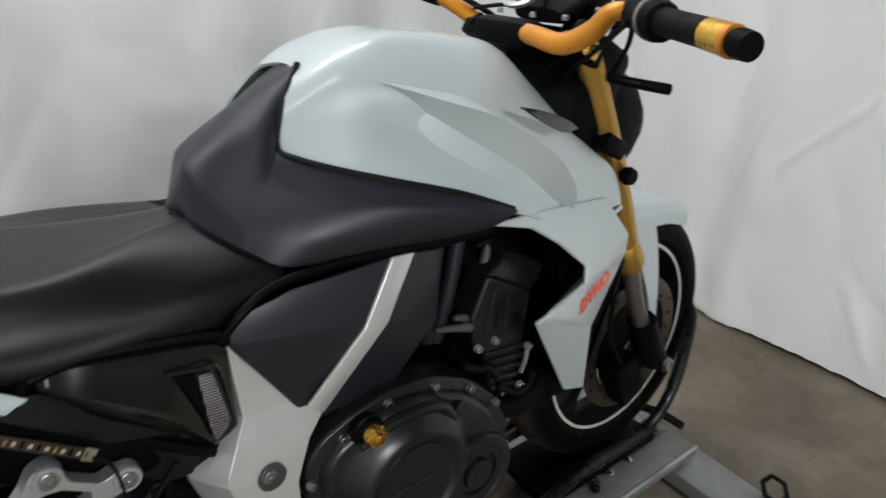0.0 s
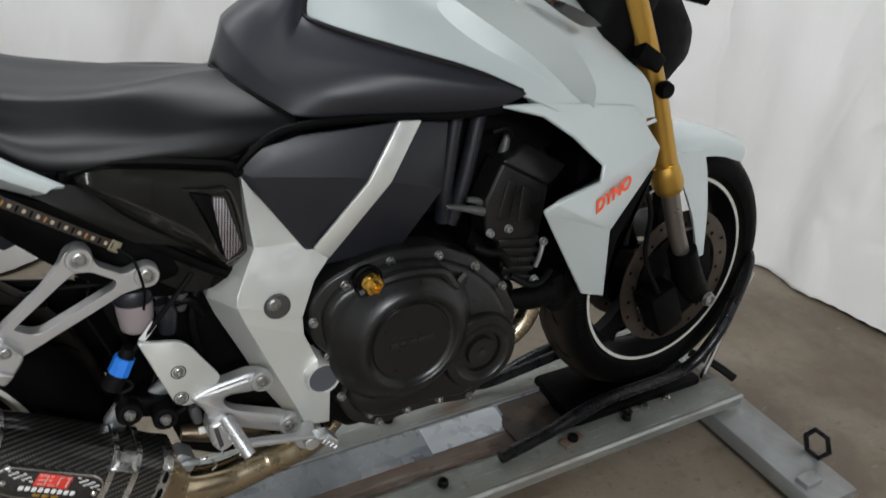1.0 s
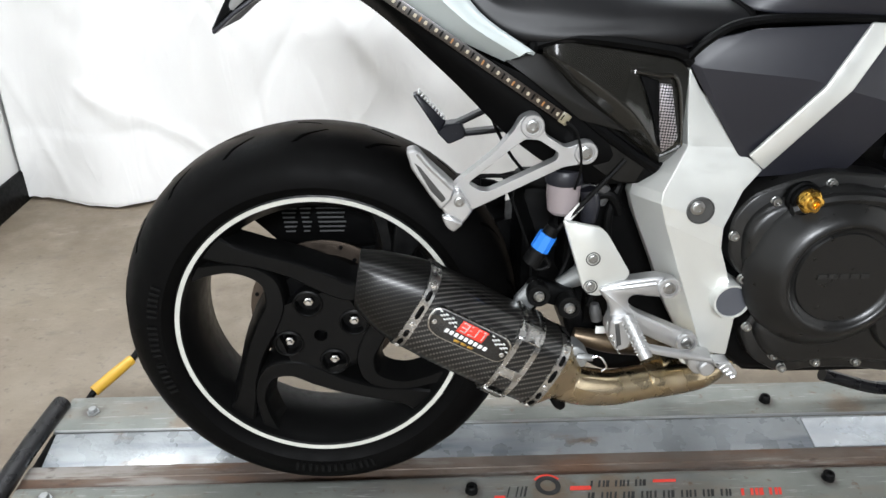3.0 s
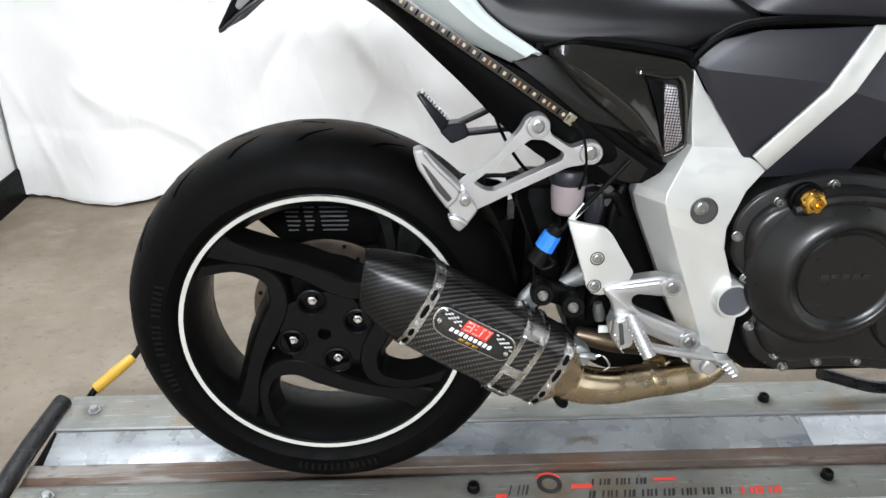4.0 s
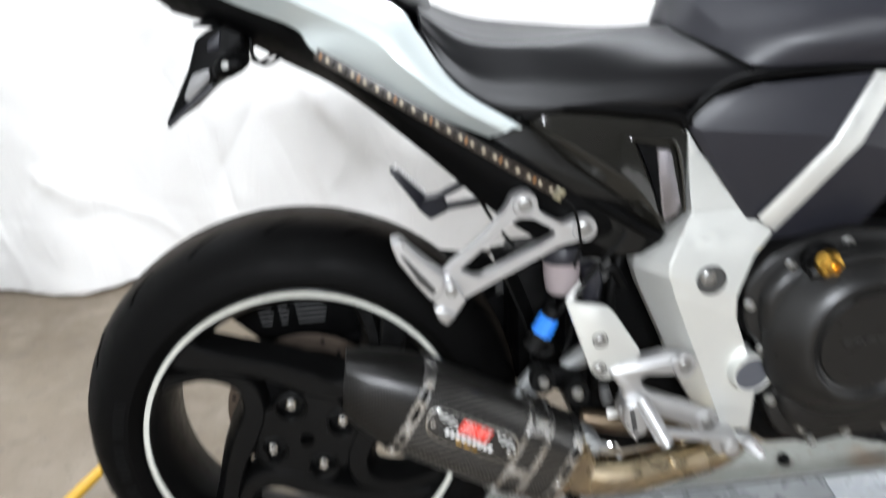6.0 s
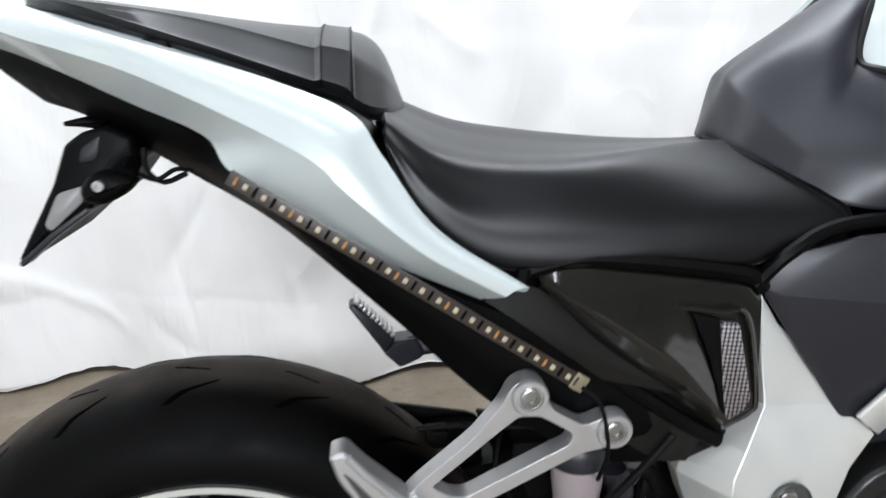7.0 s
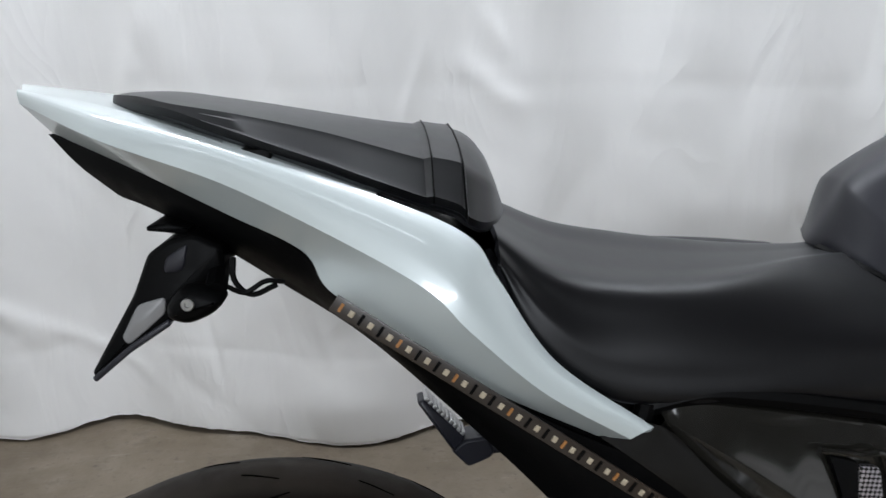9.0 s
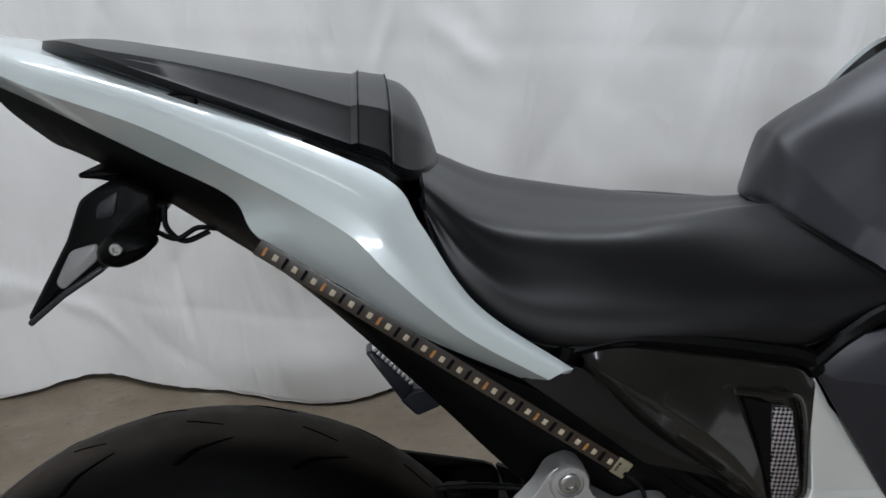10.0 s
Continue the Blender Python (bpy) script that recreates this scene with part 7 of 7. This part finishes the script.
    part("far_cable", tube([(0.245, 0.0, 0.69), (0.2588, 0.0, 0.645), (0.272, 0.0, 0.611), (0.294, 0.0, 0.573), (0.315, 0.0, 0.547)], 0.0026, 8, 16), RUBBER, bike)
    part("brake_line", tube([(0.2, -0.02, 0.543), (0.26, -0.03, 0.55), (0.33, -0.05, 0.553)], 0.0035, 8, 12), RUBBER, bike)
    part("cable_clip", box(0.222, 0.246, -0.035, -0.012, 0.527, 0.547, bevel=0.003), BLACK, bike)
    part("hose_elbow", tube([(0.372, -0.15, 0.566), (0.392, -0.15, 0.572), (0.405, -0.145, 0.562), (0.4, -0.14, 0.545)], 0.0085, 10, 14), SENSORGREY, rs, "grey fluid hose")
    part("hose_clamp", tube([(0.384, -0.15, 0.57), (0.388, -0.15, 0.571)], 0.0098, 12, smooth=False), BANDSTEEL, rs, "bright steel hose clamp")


build_pegs()


def build_front():
    for y in (-0.125, 0.075):
        fk = part("fork_leg", tube([(1.115, y, 0.985), (1.212, y, 0.8), (1.3, y, 0.6)], 0.0215, 20, 12), FORKGOLD, bike, "gold anodised upside-down fork leg", 0.9)
        part("fork_collar", tube([(1.278, y, 0.635), (1.285, y, 0.62), (1.3, y, 0.592), (1.306, y, 0.578)], [0.023, 0.029, 0.03, 0.025], 24, 14), FORKGOLD, fk, "gold fork collar")
        part("fork_slider", tube([(1.303, y, 0.59), (1.35, y, 0.48), (1.4, y, 0.39)], 0.0175, 16, 10), material("worn_fork_slider", (0.2, 0.18, 0.16), 0.35, 0.8), fk, "bare steel fork slider")
        part("axle_foot", tube([(1.375, y, 0.44), (1.41, y, 0.37), (1.447, y, 0.325)], [0.03, 0.032, 0.028], 14, 12), BLACK, fk)
        part("caliper", move(box(-0.035, 0.035, -0.028, 0.028, -0.055, 0.055, bevel=0.01), pose(1.365, y + (0.02 if y < 0 else -0.02), 0.3, 0, -25, 0)), BLACK, fk, "black brake caliper")
        bolt(fk, 1.447, y - 0.03, 0.325, 0.014, 0.01)
        part("clamp_bolt_ring", lathe([(0.031, -0.012), (0.033, 0.0), (0.031, 0.014)], (0, 0, 0), 20, "z"), GOLD, fk).matrix_basis = pose(1.092, y, 0.995, 0, 28, 0)
    part("lower_clamp", move(box(-0.03, 0.03, -0.15, 0.1, -0.016, 0.016, bevel=0.006), pose(1.185, 0, 0.835, 0, 28, 0)), BLACK, bike, "black lower fork clamp")
    part("upper_clamp", move(box(-0.03, 0.04, -0.15, 0.1, -0.014, 0.014, bevel=0.006), pose(1.085, 0, 0.995, 0, 28, 0)), BLACK, bike)
    # mudguard over the front wheel, with a stay running down the fork
    c = (1.442, 0.336)
    rows = []
    for y, dr in ((-0.082, -0.03), (-0.078, -0.005), (-0.055, 0.012), (0.0, 0.018), (0.055, 0.012), (0.078, -0.005), (0.082, -0.03)):
        rows.append([(c[0] + (0.308 + dr) * math.cos(radians(a)), y, c[1] + (0.308 + dr) * math.sin(radians(a))) for a in (132, 115, 98, 82, 66)])
    mg = part("front_mudguard", surf(rows, 30, 30, 0.004, (0, 0, -1)), WHITE, bike, "pearl white front mudguard", 0.9)
    for y in (-0.086, 0.082):
        st = [(1.36, y, 0.64), (1.43, y, 0.61), (1.47, y, 0.53), (1.49, y, 0.41)]
        part("mudguard_stay", surf([[(1.3, y, 0.625), (1.375, y, 0.575), (1.432, y, 0.49), (1.475, y, 0.385)], [(1.35, y, 0.632), (1.408, y, 0.588), (1.455, y, 0.495), (1.484, y, 0.387)], [(1.43, y, 0.63), (1.45, y, 0.585), (1.475, y, 0.495), (1.492, y, 0.388)]], 28, 10, 0.006), WHITE, mg)
    # headlamp and instruments, seen only in part from behind
    hl = part("headlamp", loft([superring(x, YM, z, hw, up, dn, 24, 2.6) for x, z, hw, up, dn in ((1.17, 0.88, 0.085, 0.08, 0.09), (1.22, 0.87, 0.09, 0.09, 0.11), (1.28, 0.86, 0.09, 0.08, 0.1), (1.32, 0.85, 0.07, 0.05, 0.06))]), BLACK, bike, "black headlamp housing", 0.9)
    part("indicator", tube([(1.13, -0.12, 0.955), (1.17, -0.17, 0.945), (1.23, -0.2, 0.933)], [0.006, 0.008, 0.009], 10, 10), BLACK, hl)
    part("horn_bolt", lathe([(0.013, -0.01), (0.016, 0.0), (0.013, 0.01)], (1.212, -0.16, 0.784), 16), BLACK, bike)
    cl = part("instrument", lofted([(1.1, 1.035, 0.05, 0.01, 0.012), (1.13, 1.05, 0.075, 0.02, 0.03), (1.18, 1.06, 0.075, 0.025, 0.04), (1.22, 1.06, 0.05, 0.012, 0.02)], 14, 20), BLACK, bike, "black instrument pod")
    part("dial_rim", move(lathe([(0.03, 0), (0.036, 0.002), (0.037, 0.008), (0.03, 0.01)], n=28, axis="z", caps=False), pose(1.1, 0.0, 1.06, 0, -35, 0)), ALLOY, cl, "silver dial rim")
    # orange tapered handlebar with black controls
    hb_ = part("handlebar", tube([(1.05, YM, 1.015), (1.035, -0.09, 1.012), (1.033, -0.145, 1.008), (1.041, -0.19, 1.031), (1.038, -0.22, 1.058), (1.05, -0.25, 1.062)], [0.014, 0.0155, 0.016, 0.0155, 0.013, 0.012], 16, 30), ORANGE, bike, "orange anodised tapered handlebar")
    part("handlebar_far", tube([(1.05, YM, 1.015), (1.1, 0.06, 0.995), (1.115, 0.11, 1.0), (1.108, 0.145, 1.018), (1.085, 0.19, 1.042)], [0.014, 0.0155, 0.0155, 0.014, 0.012], 16, 30), ORANGE, hb_)
    part("bar_clamp", box(1.025, 1.075, -0.075, 0.04, 0.99, 1.03, bevel=0.012), BLACK, hb_)
    # small fittings round the top clamp
    for i, (x, y, z, sx, sy, sz) in enumerate(((1.1, -0.12, 1.02, 0.03, 0.025, 0.018), (1.075, -0.17, 1.04, 0.022, 0.02, 0.02), (1.12, -0.16, 1.035, 0.02, 0.03, 0.016), (1.13, -0.07, 1.01, 0.03, 0.02, 0.03), (1.06, 0.06, 1.015, 0.025, 0.025, 0.015), (1.095, -0.21, 1.065, 0.02, 0.018, 0.014))):
        part("bar_fitting", move(box(-sx / 2, sx / 2, -sy / 2, sy / 2, -sz / 2, sz / 2, bevel=0.003), pose(x, y, z, 12 * i, 17 * i - 40, 23 * i)), BLACK, hb_)
    for x, y, z, r in ((1.085, -0.1, 1.033, 0.006), (1.062, -0.055, 1.034, 0.005), (1.062, 0.015, 1.034, 0.005), (1.11, -0.14, 1.047, 0.005)):
        part("bolt", lathe([(r, 0), (r, 0.006), (r * 0.6, 0.008), (r * 0.5, 0.004)], (x, y, z), 10, "z"), ARMSTEEL, hb_)
    part("throttle_ring", tube([(1.03, -0.29, 1.0585), (1.027, -0.296, 1.0583)], 0.028, 16, smooth=False), ARMSTEEL, hb_)
    for pts, r in (([(1.12, -0.2, 1.06), (1.16, -0.15, 1.04), (1.14, -0.08, 0.99), (1.12, -0.05, 0.93)], 0.0035), ([(1.05, -0.24, 1.055), (1.1, -0.16, 1.0), (1.08, -0.1, 0.975), (1.09, -0.04, 0.93)], 0.003), ([(1.1, 0.12, 1.03), (1.13, 0.05, 1.04), (1.15, -0.05, 1.03), (1.17, -0.1, 0.96)], 0.0035), ([(1.07, -0.22, 1.07), (1.14, -0.2, 1.08), (1.18, -0.12, 1.02), (1.19, -0.08, 0.94)], 0.004)):
        part("control_cable", tube(pts, r, 8, 20), RUBBER, hb_)
    part("throttle_housing", tube([(1.055, -0.24, 1.06), (1.025, -0.3, 1.057), (1.015, -0.315, 1.056)], [0.02, 0.027, 0.024], 14, 10), BLACK, hb_, "black throttle housing with switch gear")
    part("grip", tube([(1.017, -0.315, 1.058), (0.991, -0.375, 1.056), (0.978, -0.405, 1.0555)], 0.0175, 16, 12), RUBBER, hb_, "black rubber grip")
    part("grip_sleeve", tube([(0.98, -0.4, 1.0555), (0.966, -0.435, 1.0535)], 0.0185, 20, smooth=False), GOLD, hb_, "gold anodised bar sleeve")
    part("bar_end_ring", tube([(0.966, -0.433, 1.0535), (0.963, -0.441, 1.053)], 0.019, 16, smooth=False), ORANGE, hb_)
    part("bar_end", tube([(0.965, -0.438, 1.0535), (0.96, -0.45, 1.0525), (0.953, -0.466, 1.0515)], [0.014, 0.0172, 0.0158], 16, 8), BLACK, hb_, "black bar end weight")
    part("brake_lever", tube([(1.1, -0.24, 1.05), (1.085, -0.3, 1.045), (1.05, -0.36, 1.042), (1.02, -0.42, 1.04)], [0.01, 0.007, 0.006, 0.006], 8, 20), BLACK, hb_)
    part("master_cylinder", box(1.06, 1.12, -0.25, -0.2, 1.045, 1.09, bevel=0.008), BLACK, hb_)
    part("far_grip", tube([(1.085, 0.19, 1.042), (1.05, 0.28, 1.06), (1.02, 0.36, 1.06)], 0.0165, 12, 10), RUBBER, hb_)
    for pts, r in (([(1.1, -0.21, 1.05), (1.15, -0.17, 1.0), (1.17, -0.12, 0.93), (1.16, -0.08, 0.86)], 0.004), ([(1.08, -0.23, 1.05), (1.13, -0.12, 1.02), (1.12, -0.04, 0.95), (1.1, 0.0, 0.88)], 0.005), ([(1.09, 0.15, 1.05), (1.14, 0.08, 1.0), (1.13, 0.02, 0.92), (1.09, 0.0, 0.87)], 0.005), ([(1.02, -0.26, 1.05), (1.06, -0.18, 1.0), (1.1, -0.1, 0.95), (1.1, -0.06, 0.88)], 0.004)):
        part("control_cable", tube(pts, r, 8, 20), RUBBER, hb_, "black control cable")
    part("steering_head", move(box(-0.05, 0.05, -0.1, 0.09, -0.14, 0.11, bevel=0.02), pose(1.14, YM, 0.9, 0, 28, 0)), BLACK, bike)
    # hoses and wiring low at the front
    for pts, r in (([(1.2, -0.12, 0.66), (1.26, -0.13, 0.55), (1.28, -0.12, 0.44), (1.34, -0.12, 0.34)], 0.005), ([(1.21, -0.1, 0.68), (1.24, -0.1, 0.56), (1.25, -0.09, 0.46)], 0.007)):
        part("brake_hose", tube(pts, r, 8, 16), RUBBER, bike)


build_front()
